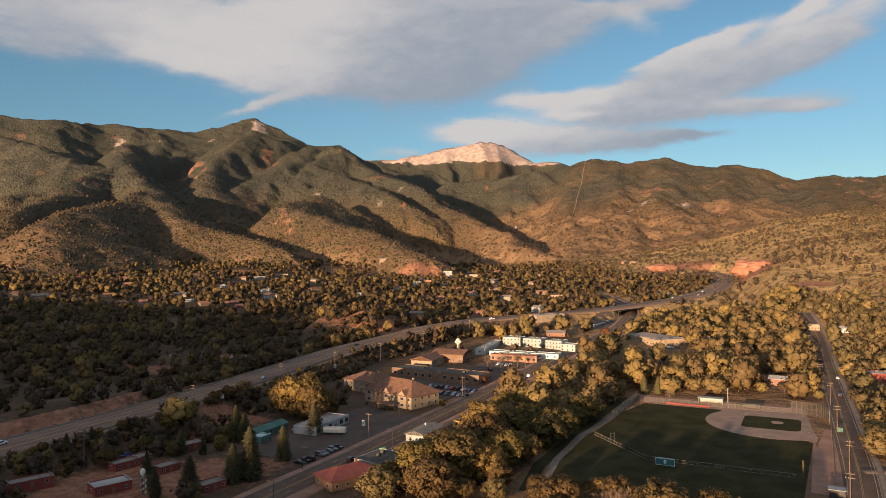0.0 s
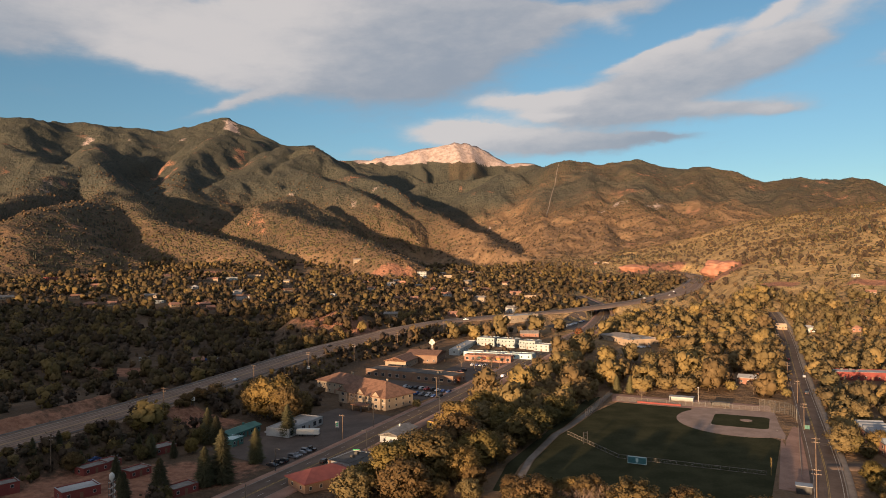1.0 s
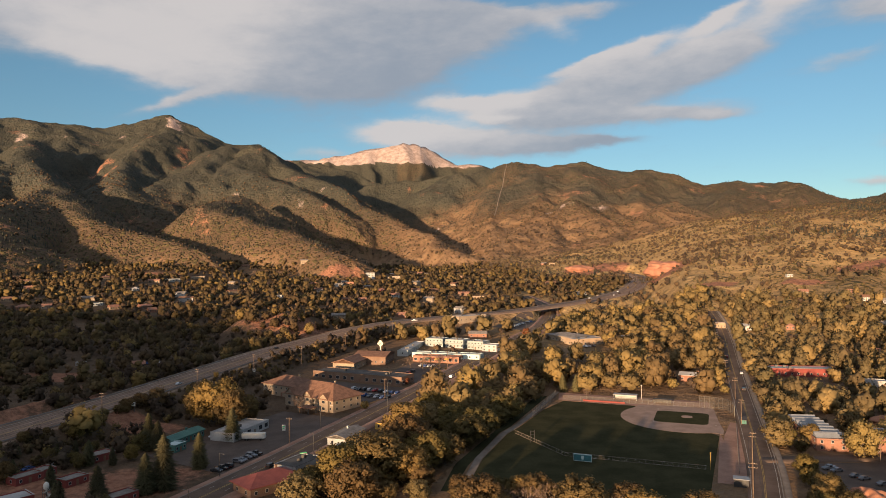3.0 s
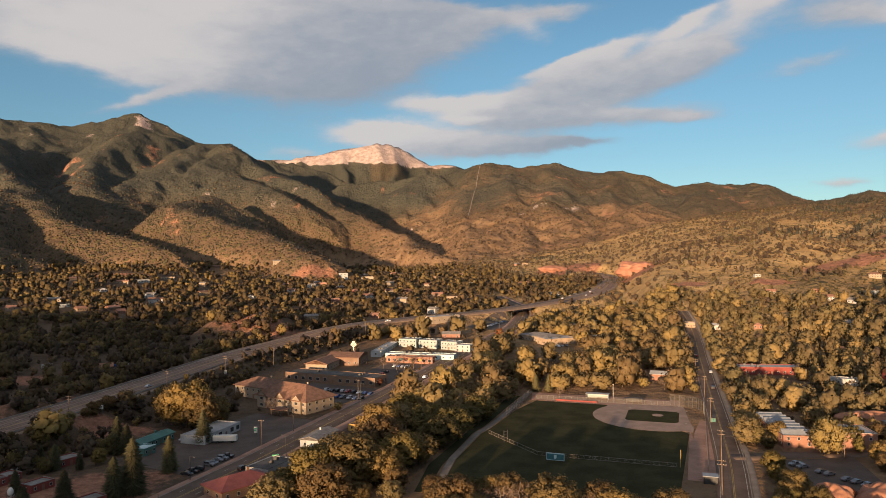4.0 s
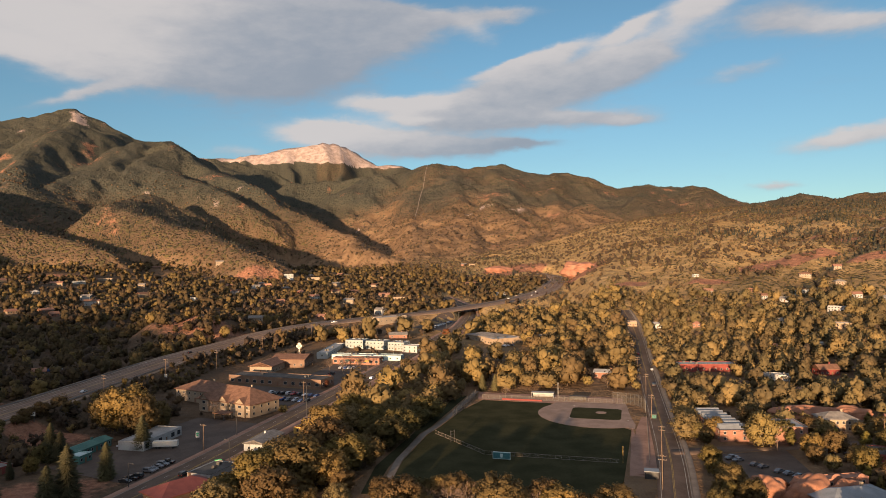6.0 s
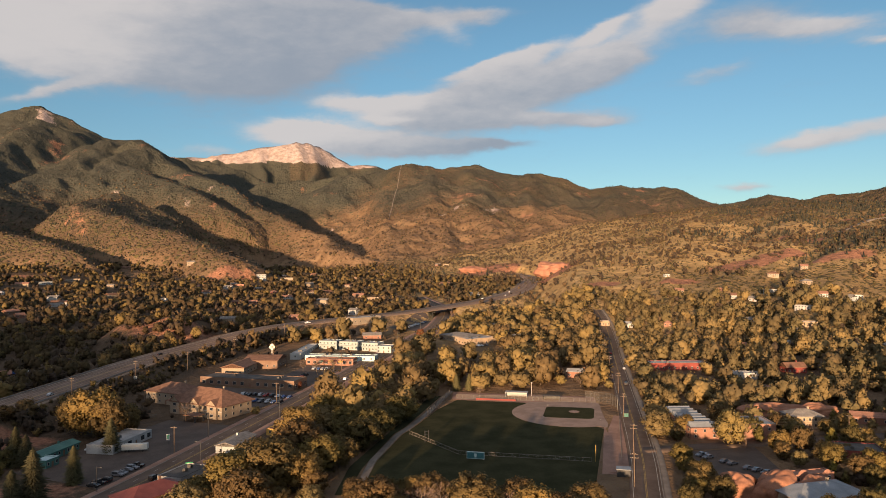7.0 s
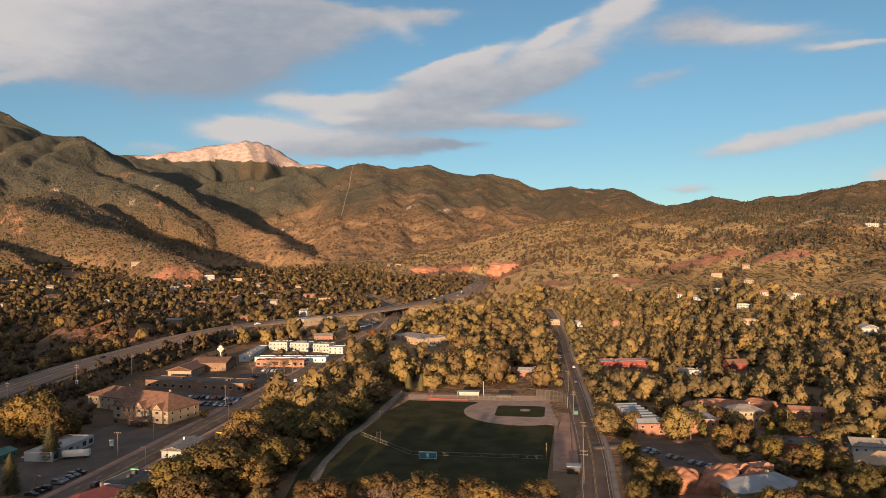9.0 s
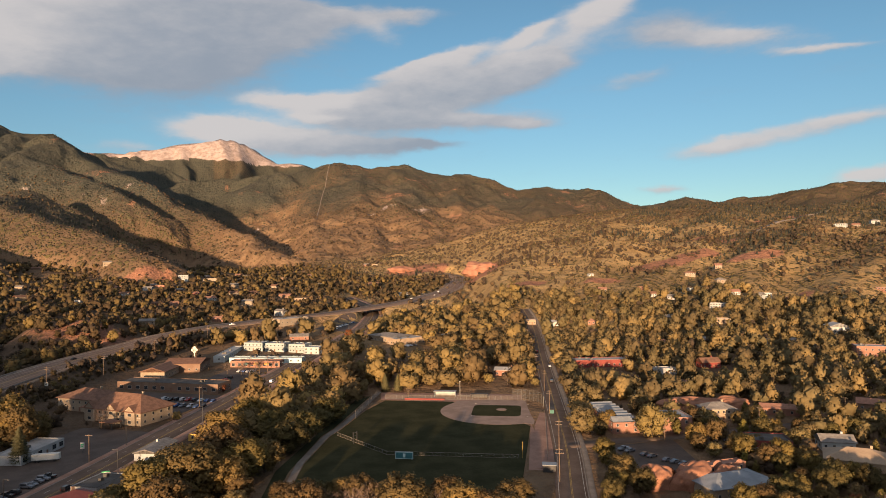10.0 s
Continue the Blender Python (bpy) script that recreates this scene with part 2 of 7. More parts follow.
def valley(x, y):
    """The valley floor: level near the ball field, rising up the valley and to both sides."""
    s = x * 0.208 + y * 0.978
    across = x * 0.978 - y * 0.208
    z = 0.034 * soft(s - 400, 30)
    z = z + 0.055 * soft(-across - 190, 30) + 0.03 * soft(across - 190, 40)
    z = z + (fbm(x / 160, y / 160, 3, 5) - 0.5) * (3 + 0.016 * np.hypot(x, y)) * np.clip(np.maximum(np.hypot(x - 130, y - 310) - 130, 0) / 250, 0, 1) * np.clip((abs(across + 60) - 90) / 120, 0.1, 1)
    return z


def terrain(x, y):
    x, y = np.asarray(x, float), np.asarray(y, float)
    d, az = np.hypot(x, y), np.degrees(np.arctan2(x, y))
    base = valley(np.where(d > 2200, x * 2200 / np.maximum(d, 1), x), np.where(d > 2200, y * 2200 / np.maximum(d, 1), y))
    z = base
    # the red knoll beside the highway
    z = z + (19 + 12 * (fbm(x / 14, y / 14, 4, 91) - 0.5)) * np.exp(-(((x + 62) / 48) ** 2 + ((y - 640) / 48) ** 2) ** 2)
    # the road cuts at the bend
    z = z + 30 * np.exp(-(((x - 492) / 34) ** 2 + ((y - 1030) / 48) ** 2) ** 2) + 20 * np.exp(-(((x - 448) / 40) ** 2 + ((y - 1275) / 40) ** 2) ** 2)
    for i, (pairs, far, foot, gully, width, power) in enumerate(CRESTS.values()):
        heads, rises = np.array(pairs[0::2]), np.array(pairs[1::2])
        rise = np.interp(az, heads, rises, left=-6, right=-6)
        wobble = 1 + 0.05 * (fbm(az / 4.0, az * 0 + i, 2, 40 + i) - 0.5)
        dc, df = far * wobble, foot * (1 + 0.22 * (fbm(az / 3.0, az * 0 + 3 * i, 3, 60 + i) - 0.5))
        if i in (1, 2):
            # the canyon between the two ranges
            df = df + 1000 * np.clip((az + 3) / 4, 0, 1) * np.clip((11.5 - az) / 4, 0, 1)
        if i == 4:
            df = df + 480 * np.clip((26.5 - az) / 3, 0, 1)
        top = EYE_Z + np.tan(np.radians(rise)) * dc
        p = np.clip((d - df) / (dc - df), 0, 1) ** power
        fall = 1 - np.clip((d - dc) / 900, 0, 1)
        warp = (fbm(x / 600, y / 600, 3, 80 + i) - 0.5) * 1.8
        spine = 1 - 2 * abs(fbm(az / (1.3 * width) + warp, d / 2600 + warp * 0.4, 2, 20 + i) - 0.5)
        side_spine = fbm(az / (0.55 * width) + 2 * warp, d / 420 + warp, 3, 140 + i)
        swell = fbm(x / 380, y / 380, 4, 120 + i)
        shape = 1.5 * (spine - 0.8) + 0.8 * (side_spine - 0.5) + 0.7 * (swell - 0.5)
        depth = gully * (top - base) * shape * 3.4 * p * (1 - p) * (d < dc)
        z = np.maximum(z, np.where(d < dc, base + (top - base) * p + depth, base + (top - base) * fall))
    z = np.where(d > 1150, np.maximum(z, ridge_heights(x, y)), z)
    rough = np.clip((d - 1300) / 900, 0, 1) * np.clip((4500 - d) / 500, 0.06, 1)
    wx, wy = x + 90 * (fbm(x / 240, y / 240, 3, 211) - 0.5), y + 90 * (fbm(x / 240, y / 240, 3, 212) - 0.5)
    z = z + ((fbm(x / 110, y / 110, 4, 7) - 0.5) * 20 + (fbm(wx / 95, wy / 95, 4, 213, True) - 0.55) * 26) * rough
    # the ridge at the drone's back that keeps the low sun off the valley floor
    toward, side = -(x * 0.5 + y * 0.866), -x * 0.866 + y * 0.5
    crest = np.interp(side, [-900, -200, -60, 60, 150, 185, 205, 265, 420, 560, 800, 1300], [36, 58, 71, 73, 74, 76, 83, 89, 125, 137, 142, 150]) + (fbm(side / 60, side * 0, 3, 3) - 0.5) * 5
    z = np.maximum(z, crest * np.clip(1 - abs(toward - 520) / 300, 0, 1))
    return z


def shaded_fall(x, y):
    """How steeply the land falls away from the sun; pines and darker ground colour go there."""
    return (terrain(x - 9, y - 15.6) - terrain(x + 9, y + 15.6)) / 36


# bare red earth and rock: x, y, half widths, strength
BARE = [(-189, 463, 24, 9, 1.0), (-163, 466, 20, 9, 0.9), (-55, 612, 45, 28, 0.42), (-195, 352, 34, 16, 0.45), (-101, 343, 18, 9, 1.2), (-70, 330, 40, 40, 0.35), (474, 1008, 36, 50, 1.3), (444, 1262, 52, 46, 1.2),
        (640, 768, 52, 17, 1.1), (690, 772, 46, 15, 1.1), (712, 698, 50, 17, 1.0), (628, 556, 36, 16, 0.9), (490, 716, 32, 14, 0.9), (422, 772, 36, 14, 0.9),
        (1089, 1010, 74, 18, 0.9), (795, 858, 64, 12, 0.9), (-330, 1240, 70, 30, 0.7), (-18, 1325, 60, 25, 0.8), (-110, 250, 34, 40, 0.62), (-70, 262, 26, 22, 0.5)]


def bare(x, y):
    return sum(w * np.exp(-(((x - cx) / rx) ** 2 + ((y - cy) / ry) ** 2)) for cx, cy, rx, ry, w in BARE)
# ==== end of terrain numbers

# ---------------------------------------------------------------- materials
def material(name, build):
    mat = bpy.data.materials.new(name)
    mat.use_nodes = True
    n = Nodes(mat.node_tree)
    out = n.add("ShaderNodeOutputMaterial")
    b = n.add("ShaderNodeBsdfPrincipled", {"Roughness": 0.85, "Specular IOR Level": 0.25})
    mat.node_tree.links.new(b.outputs[0], out.inputs[0])
    build(n, b)
    return mat


def put(n, b, **sockets):
    for k, v in sockets.items():
        k = {"color": "Base Color", "rough": "Roughness", "normal": "Normal", "metal": "Metallic", "spec": "Specular IOR Level"}[k]
        if isinstance(v, bpy.types.NodeSocket):
            n.t.links.new(v, b.inputs[k])
        else:
            b.inputs[k].default_value = (*v, 1) if isinstance(v, tuple) else v


def plain(name, c1, c2, scale=1.0, rough=0.8, bump=0.15, metal=0.0, spread=0.0, spec=0.25):
    """A surface with stains at one scale, grain at another, and fine relief. Sizes follow real metres."""
    def build(n, b):
        co = n.add("ShaderNodeTexCoord").outputs["Object"]
        big, small = n.noise(co, 0.25 * scale, 4), n.noise(co, 3.0 * scale, 5, 0.65)
        f = n.ramp(n.m("ADD", n.m("MULTIPLY", big, 0.6), n.m("MULTIPLY", small, 0.4)), 0.36, 0.64)
        col = n.mix(f, c1, c2)
        if spread:
            r = n.add("ShaderNodeObjectInfo").outputs["Random"]
            hsv = n.add("ShaderNodeHueSaturation", {"Hue": n.m("ADD", 0.5, n.m("MULTIPLY", n.m("SUBTRACT", r, 0.5), 0.04)), "Saturation": 1.0,
                                                    "Value": n.m("ADD", 1.0 - spread / 2, n.m("MULTIPLY", r, spread)), "Color": col})
            col = hsv.outputs[0]
        put(n, b, color=col, rough=rough, metal=metal, spec=spec)
        if bump:
            put(n, b, normal=n.add("ShaderNodeBump", {"Strength": bump, "Distance": 0.05, "Height": small}).outputs[0])
    return material(name, build)


def foliage(name, dark, light, turn, islands=False):
    def build(n, b):
        co = n.add("ShaderNodeTexCoord").outputs["Object"]
        r = (n.add("ShaderNodeAttribute", attribute_name="tone").outputs["Fac"] if islands else n.add("ShaderNodeObjectInfo").outputs["Random"])
        leaf = n.add("ShaderNodeNewGeometry").outputs["Random Per Island"]
        patch = n.noise(co, 0.35, 3)
        col = n.mix(n.ramp(patch, 0.2, 0.8), dark, light)
        col = n.mix(n.m("MULTIPLY", n.ramp(r, 0.55, 1.0), 0.75), col, turn)
        col = n.add("ShaderNodeHueSaturation", {"Hue": n.m("ADD", 0.48, n.m("MULTIPLY", r, 0.03)), "Saturation": 1.0, "Value": n.m("ADD", 0.6, n.m("ADD", n.m("MULTIPLY", r, 0.3), n.m("ADD", n.m("MULTIPLY", leaf, 0.28), n.m("MULTIPLY", n.noise(co, 1.7, 4, 0.7), 0.3)))), "Color": col}).outputs[0]
        put(n, b, color=col, rough=0.8, spec=0.15)
        thin = n.add("ShaderNodeBsdfTranslucent", {"Color": col})
        both = n.add("ShaderNodeMixShader", {0: 0.36, 1: b.outputs[0], 2: thin.outputs[0]})
        n.t.links.new(both.outputs[0], next(q for q in n.t.nodes if q.bl_idname == "ShaderNodeOutputMaterial").inputs[0])
    return material(name, build)


M = {}
M["asphalt"] = plain("asphalt", (0.06, 0.043, 0.034), (0.095, 0.07, 0.055), 0.5, 0.85, 0.2)
M["road"] = plain("brown_worn_asphalt", (0.085, 0.06, 0.046), (0.125, 0.09, 0.07), 0.5, 0.9, 0.2, spec=0.12)
M["highway"] = plain("worn_highway_asphalt", (0.17, 0.108, 0.074), (0.23, 0.15, 0.106), 0.4, 0.85, 0.2)
M["shoulder"] = plain("dusty_gravel_shoulder", (0.16, 0.11, 0.075), (0.24, 0.17, 0.12), 0.6, 0.95, 0.3)
M["track"] = plain("dark_wheel_worn_asphalt", (0.085, 0.058, 0.043), (0.125, 0.088, 0.066), 0.4, 0.85, 0.1)
M["concrete"] = plain("concrete", (0.13, 0.105, 0.085), (0.2, 0.165, 0.135), 0.8, 0.85, 0.2)
M["kerb"] = plain("pale_kerb_concrete", (0.15, 0.128, 0.108), (0.23, 0.2, 0.17), 1.0, 0.85, 0.1)
M["line_white"] = plain("worn_white_paint", (0.2, 0.175, 0.15), (0.42, 0.39, 0.34), 2.0, 0.7, 0)
M["line_yellow"] = plain("worn_yellow_paint", (0.22, 0.14, 0.04), (0.38, 0.25, 0.06), 2.0, 0.7, 0)
M["turf"] = plain("mown_turf", (0.028, 0.029, 0.016), (0.046, 0.045, 0.025), 0.4, 1.0, 0.3, spec=0.0)
M["clay"] = plain("infield_clay", (0.19, 0.13, 0.1), (0.27, 0.19, 0.15), 0.6, 0.95, 0.2)
M["redclay"] = plain("red_gravel", (0.2, 0.112, 0.08), (0.29, 0.172, 0.125), 0.6, 0.95, 0.3)
M["bark"] = plain("bark", (0.07, 0.05, 0.035), (0.16, 0.12, 0.085), 3.0, 0.9, 0.4)
M["wood"] = plain("weathered_pole_wood", (0.09, 0.06, 0.04), (0.17, 0.12, 0.085), 4.0, 0.85, 0.3)
M["sandstone"] = plain("red_sandstone", (0.19, 0.086, 0.053), (0.29, 0.14, 0.087), 0.6, 0.9, 0.6)
M["cut_rock"] = plain("red_cut_rock", (0.2, 0.09, 0.058), (0.31, 0.15, 0.1), 0.5, 0.95, 0.6)
M["leaf_gold"] = foliage("cottonwood_leaves", (0.118, 0.086, 0.036), (0.175, 0.126, 0.051), (0.225, 0.138, 0.05))
M["leaf_far"] = foliage("woodland_leaves", (0.14, 0.106, 0.047), (0.205, 0.152, 0.065), (0.255, 0.165, 0.062), True)
M["leaf_scrub"] = foliage("scrub_leaves", (0.055, 0.042, 0.031), (0.095, 0.072, 0.046), (0.15, 0.092, 0.05), True)
M["needle"] = foliage("spruce_needles", (0.065, 0.066, 0.036), (0.115, 0.108, 0.056), (0.14, 0.12, 0.06))
M["needle_far"] = foliage("pine_needles", (0.034, 0.038, 0.032), (0.058, 0.06, 0.046), (0.08, 0.074, 0.05), True)


def ground_material():
    """Dry grass, red earth, forest floor and bare rock, laid out by the sheet's own cover values and broken up by noise."""
    def build(n, b):
        co = n.add("ShaderNodeTexCoord").outputs["Object"]
        cover = n.add("ShaderNodeVertexColor", layer_name="cover").outputs[0]
        sep = n.add("ShaderNodeSeparateColor", [cover]).outputs
        mid, fine = n.noise(co, 0.035, 5, 0.6), n.noise(co, 0.3, 5, 0.7)
        jitter = n.m("ADD", n.m("MULTIPLY", n.m("SUBTRACT", mid, 0.5), 1.1), n.m("MULTIPLY", n.m("SUBTRACT", fine, 0.5), 0.7))
        grass = n.mix(n.ramp(n.m("ADD", mid, n.m("MULTIPLY", jitter, 0.3)), 0.3, 0.7), (0.25, 0.165, 0.075), (0.36, 0.245, 0.115))
        dry = n.mix(n.ramp(n.m("ADD", mid, n.m("MULTIPLY", jitter, 0.3)), 0.3, 0.7), (0.125, 0.078, 0.046), (0.2, 0.13, 0.076))
        # the right hill's dry grass is lighter, its colour also carrying the sunlit haze
        grass = n.mix(n.add("ShaderNodeAttribute", attribute_name="haze_gold").outputs["Fac"], dry, grass)
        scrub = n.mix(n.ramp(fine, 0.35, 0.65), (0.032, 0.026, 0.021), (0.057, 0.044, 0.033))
        earth = n.mix(n.ramp(fine, 0.3, 0.7), (0.175, 0.08, 0.05), (0.32, 0.162, 0.102))
        rock = n.mix(n.ramp(n.m("ADD", mid, n.m("MULTIPLY", jitter, 0.4)), 0.3, 0.7), (0.25, 0.192, 0.172), (0.36, 0.292, 0.27))
        snow = n.mix(n.ramp(mid, 0.3, 0.7), (0.78, 0.78, 0.8), (0.86, 0.86, 0.88))
        alpha = n.add("ShaderNodeVertexColor", layer_name="cover").outputs[1]
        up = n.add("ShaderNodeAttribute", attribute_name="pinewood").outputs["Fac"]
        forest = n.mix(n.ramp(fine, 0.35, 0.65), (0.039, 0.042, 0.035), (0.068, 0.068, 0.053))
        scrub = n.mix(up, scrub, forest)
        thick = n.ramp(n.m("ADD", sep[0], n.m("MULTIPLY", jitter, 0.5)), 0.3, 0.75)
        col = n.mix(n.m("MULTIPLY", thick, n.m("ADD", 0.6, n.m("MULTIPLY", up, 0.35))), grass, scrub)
        col = n.mix(n.ramp(n.m("ADD", sep[1], n.m("MULTIPLY", jitter, 0.5)), 0.42, 0.6), col, earth)
        col = n.mix(n.ramp(n.m("ADD", sep[2], n.m("MULTIPLY", jitter, 0.35)), 0.42, 0.6), col, rock)
        # crowns of the far woods and bushes, each its own tone
        wild = n.add("ShaderNodeAttribute", attribute_name="wild").outputs["Fac"]
        hide = n.m("SUBTRACT", 1.0, n.ramp(n.m("ADD", n.m("MAXIMUM", sep[1], n.m("MULTIPLY", sep[2], 0.8)), n.m("MULTIPLY", jitter, 0.4)), 0.35, 0.7))
        crowns = None
        for size, share in ((0.16, 0.95), (0.085, 0.6)):
            cell = n.add("ShaderNodeTexVoronoi", {"Vector": co, "Scale": size, "Randomness": 1.0}, feature="F1")
            tint = n.add("ShaderNodeSeparateColor", [cell.outputs["Color"]]).outputs
            here = n.m("LESS_THAN", tint[0], n.m("MULTIPLY", n.m("ADD", n.m("MULTIPLY", thick, 0.85), 0.12), share))
            round_ = n.m("SUBTRACT", 1.0, n.ramp(cell.outputs["Distance"], 0.28, 0.5))
            k = n.m("MULTIPLY", n.m("MULTIPLY", here, round_), n.m("MULTIPLY", wild, hide))
            leaf = n.mix(tint[1], (0.044, 0.041, 0.022), (0.1, 0.081, 0.037))
            leaf = n.mix(up, leaf, n.mix(tint[1], (0.028, 0.034, 0.029), (0.06, 0.063, 0.049)))
            col = n.mix(k, col, leaf)
            crowns = k if crowns is None else n.m("MAXIMUM", crowns, k)
        col = n.mix(n.ramp(n.m("ADD", alpha, n.m("MULTIPLY", jitter, 0.9)), 0.55, 0.75), col, snow)
        h = n.m("ADD", n.m("ADD", n.m("MULTIPLY", mid, 6.0), fine), n.m("MULTIPLY", crowns, 1.6))
        put(n, b, color=col, rough=0.95, spec=0.1, normal=n.add("ShaderNodeBump", {"Strength": 0.8, "Distance": 2.2, "Height": h}).outputs[0])
    return material("hillside", build)


M["ground"] = ground_material()
M["leaf_yellow"] = foliage("yellow_ash_leaves", (0.165, 0.13, 0.055), (0.24, 0.188, 0.085), (0.25, 0.17, 0.06))

M["cream"] = plain("cream_stucco", (0.21, 0.165, 0.12), (0.285, 0.23, 0.17), 0.8, 0.85, 0.15)
M["brown"] = plain("brown_stucco", (0.13, 0.08, 0.056), (0.19, 0.122, 0.086), 0.8, 0.85, 0.2)
M["white"] = plain("white_painted_stucco", (0.28, 0.3, 0.3), (0.38, 0.4, 0.39), 0.6, 0.8, 0.1)
M["pale_aqua"] = plain("pale_aqua_stucco", (0.22, 0.26, 0.26), (0.3, 0.34, 0.335), 0.6, 0.8, 0.1)
M["teal"] = plain("teal_painted_board", (0.042, 0.115, 0.1), (0.065, 0.165, 0.142), 0.8, 0.7, 0.1)
M["aqua"] = plain("pale_aqua_paint", (0.3, 0.42, 0.43), (0.42, 0.54, 0.54), 0.8, 0.7, 0.1)
M["red"] = plain("red_painted_stucco", (0.14, 0.032, 0.028), (0.205, 0.05, 0.041), 0.8, 0.8, 0.15)
M["adobe"] = plain("pink_adobe_stucco", (0.2, 0.1, 0.072), (0.27, 0.14, 0.1), 0.7, 0.9, 0.2)
M["tan"] = plain("tan_stucco", (0.24, 0.175, 0.12), (0.32, 0.24, 0.165), 0.7, 0.85, 0.2)
M["yellow"] = plain("yellow_painted_stucco", (0.42, 0.25, 0.06), (0.52, 0.32, 0.09), 0.7, 0.8, 0.1)
M["grey"] = plain("grey_siding", (0.25, 0.25, 0.25), (0.36, 0.36, 0.35), 0.8, 0.8, 0.15)
M["shingle"] = plain("brown_shingle", (0.115, 0.06, 0.04), (0.185, 0.1, 0.066), 2.0, 0.9, 0.5)
M["shingle_grey"] = plain("grey_shingle", (0.12, 0.11, 0.1), (0.22, 0.2, 0.18), 2.0, 0.9, 0.5)
M["tar"] = plain("tar_roofing", (0.05, 0.045, 0.042), (0.1, 0.09, 0.08), 0.8, 0.9, 0.3)
M["membrane"] = plain("pale_roof_membrane", (0.22, 0.22, 0.215), (0.33, 0.325, 0.315), 0.5, 0.7, 0.1)
M["tile"] = plain("terracotta_roofing", (0.21, 0.105, 0.072), (0.3, 0.155, 0.105), 2.0, 0.85, 0.4)
M["metal_red"] = plain("red_metal_roofing", (0.13, 0.036, 0.03), (0.185, 0.055, 0.043), 1.5, 0.6, 0.15)
M["metal_blue"] = plain("grey_blue_metal_roofing", (0.15, 0.165, 0.18), (0.22, 0.235, 0.25), 1.0, 0.5, 0.15)
M["trim"] = plain("white_trim_paint", (0.32, 0.3, 0.275), (0.44, 0.42, 0.38), 1.0, 0.6, 0.05)
M["glass"] = plain("dark_window_glass", (0.02, 0.024, 0.03), (0.04, 0.045, 0.05), 0.6, 0.12, 0.0, spec=0.5)
M["door"] = plain("brown_door_paint", (0.12, 0.06, 0.04), (0.18, 0.1, 0.06), 1.5, 0.6, 0.1)
M["steel"] = plain("galvanised_steel", (0.07, 0.065, 0.06), (0.12, 0.115, 0.105), 2.0, 0.6, 0.05, metal=0.3)
M["black"] = plain("dark_painted_steel", (0.02, 0.02, 0.022), (0.05, 0.05, 0.05), 2.0, 0.5, 0.05)
M["sign_green"] = plain("green_sign_paint", (0.06, 0.42, 0.16), (0.09, 0.52, 0.2), 1.0, 0.5, 0.0)
M["sign_white"] = plain("white_sign_panel", (0.45, 0.44, 0.4), (0.55, 0.54, 0.49), 1.0, 0.5, 0.0)
M["board"] = plain("blue_green_scoreboard_paint", (0.025, 0.1, 0.12), (0.04, 0.14, 0.16), 1.0, 0.5, 0.0)
M["tyre"] = plain("tyre_rubber", (0.015, 0.015, 0.015), (0.03, 0.03, 0.03), 3.0, 0.9, 0.0)
M["wire"] = plain("dark_cable", (0.02, 0.02, 0.02), (0.05, 0.045, 0.04), 3.0, 0.7, 0.0)
for key, c in (("white", (0.75, 0.75, 0.74)), ("silver", (0.4, 0.41, 0.42)), ("black", (0.02, 0.02, 0.022)), ("red", (0.3, 0.03, 0.025)), ("blue", (0.04, 0.08, 0.2)), ("grey", (0.13, 0.13, 0.14))):
    M["car_" + key] = plain(key + "_car_paint", tuple(0.85 * v for v in c), c, 1.0, 0.25, 0.0, spec=0.5)


def chain_link():
    def build(n, b):
        put(n, b, color=(0.16, 0.15, 0.14), rough=0.6, metal=0.6)
        b.inputs["Alpha"].default_value = 0.09
    return material("chain_link_mesh", build)


M["chain"] = chain_link()
M["leaf_elm"] = foliage("olive_elm_leaves", (0.08, 0.07, 0.028), (0.145, 0.117, 0.043), (0.2, 0.13, 0.042))
M["leaf_juniper"] = foliage("juniper_leaves", (0.06, 0.053, 0.026), (0.105, 0.087, 0.04), (0.14, 0.106, 0.046), True)
M["leaf_valley"] = foliage("valley_tree_leaves", (0.068, 0.053, 0.028), (0.112, 0.083, 0.039), (0.185, 0.12, 0.046), True)
M["leaf_hill"] = foliage("hillside_tree_leaves", (0.105, 0.088, 0.042), (0.18, 0.142, 0.066), (0.25, 0.16, 0.07), True)
M["leaf_lime"] = foliage("yellow_green_leaves", (0.11, 0.1, 0.03), (0.19, 0.16, 0.05), (0.22, 0.16, 0.04))
M["leaf_red"] = foliage("rust_red_leaves", (0.12, 0.055, 0.03), (0.2, 0.09, 0.045), (0.24, 0.08, 0.04))
M["twig"] = plain("reddish_twigs", (0.13, 0.085, 0.065), (0.2, 0.14, 0.11), 2.0, 0.9, 0.0)

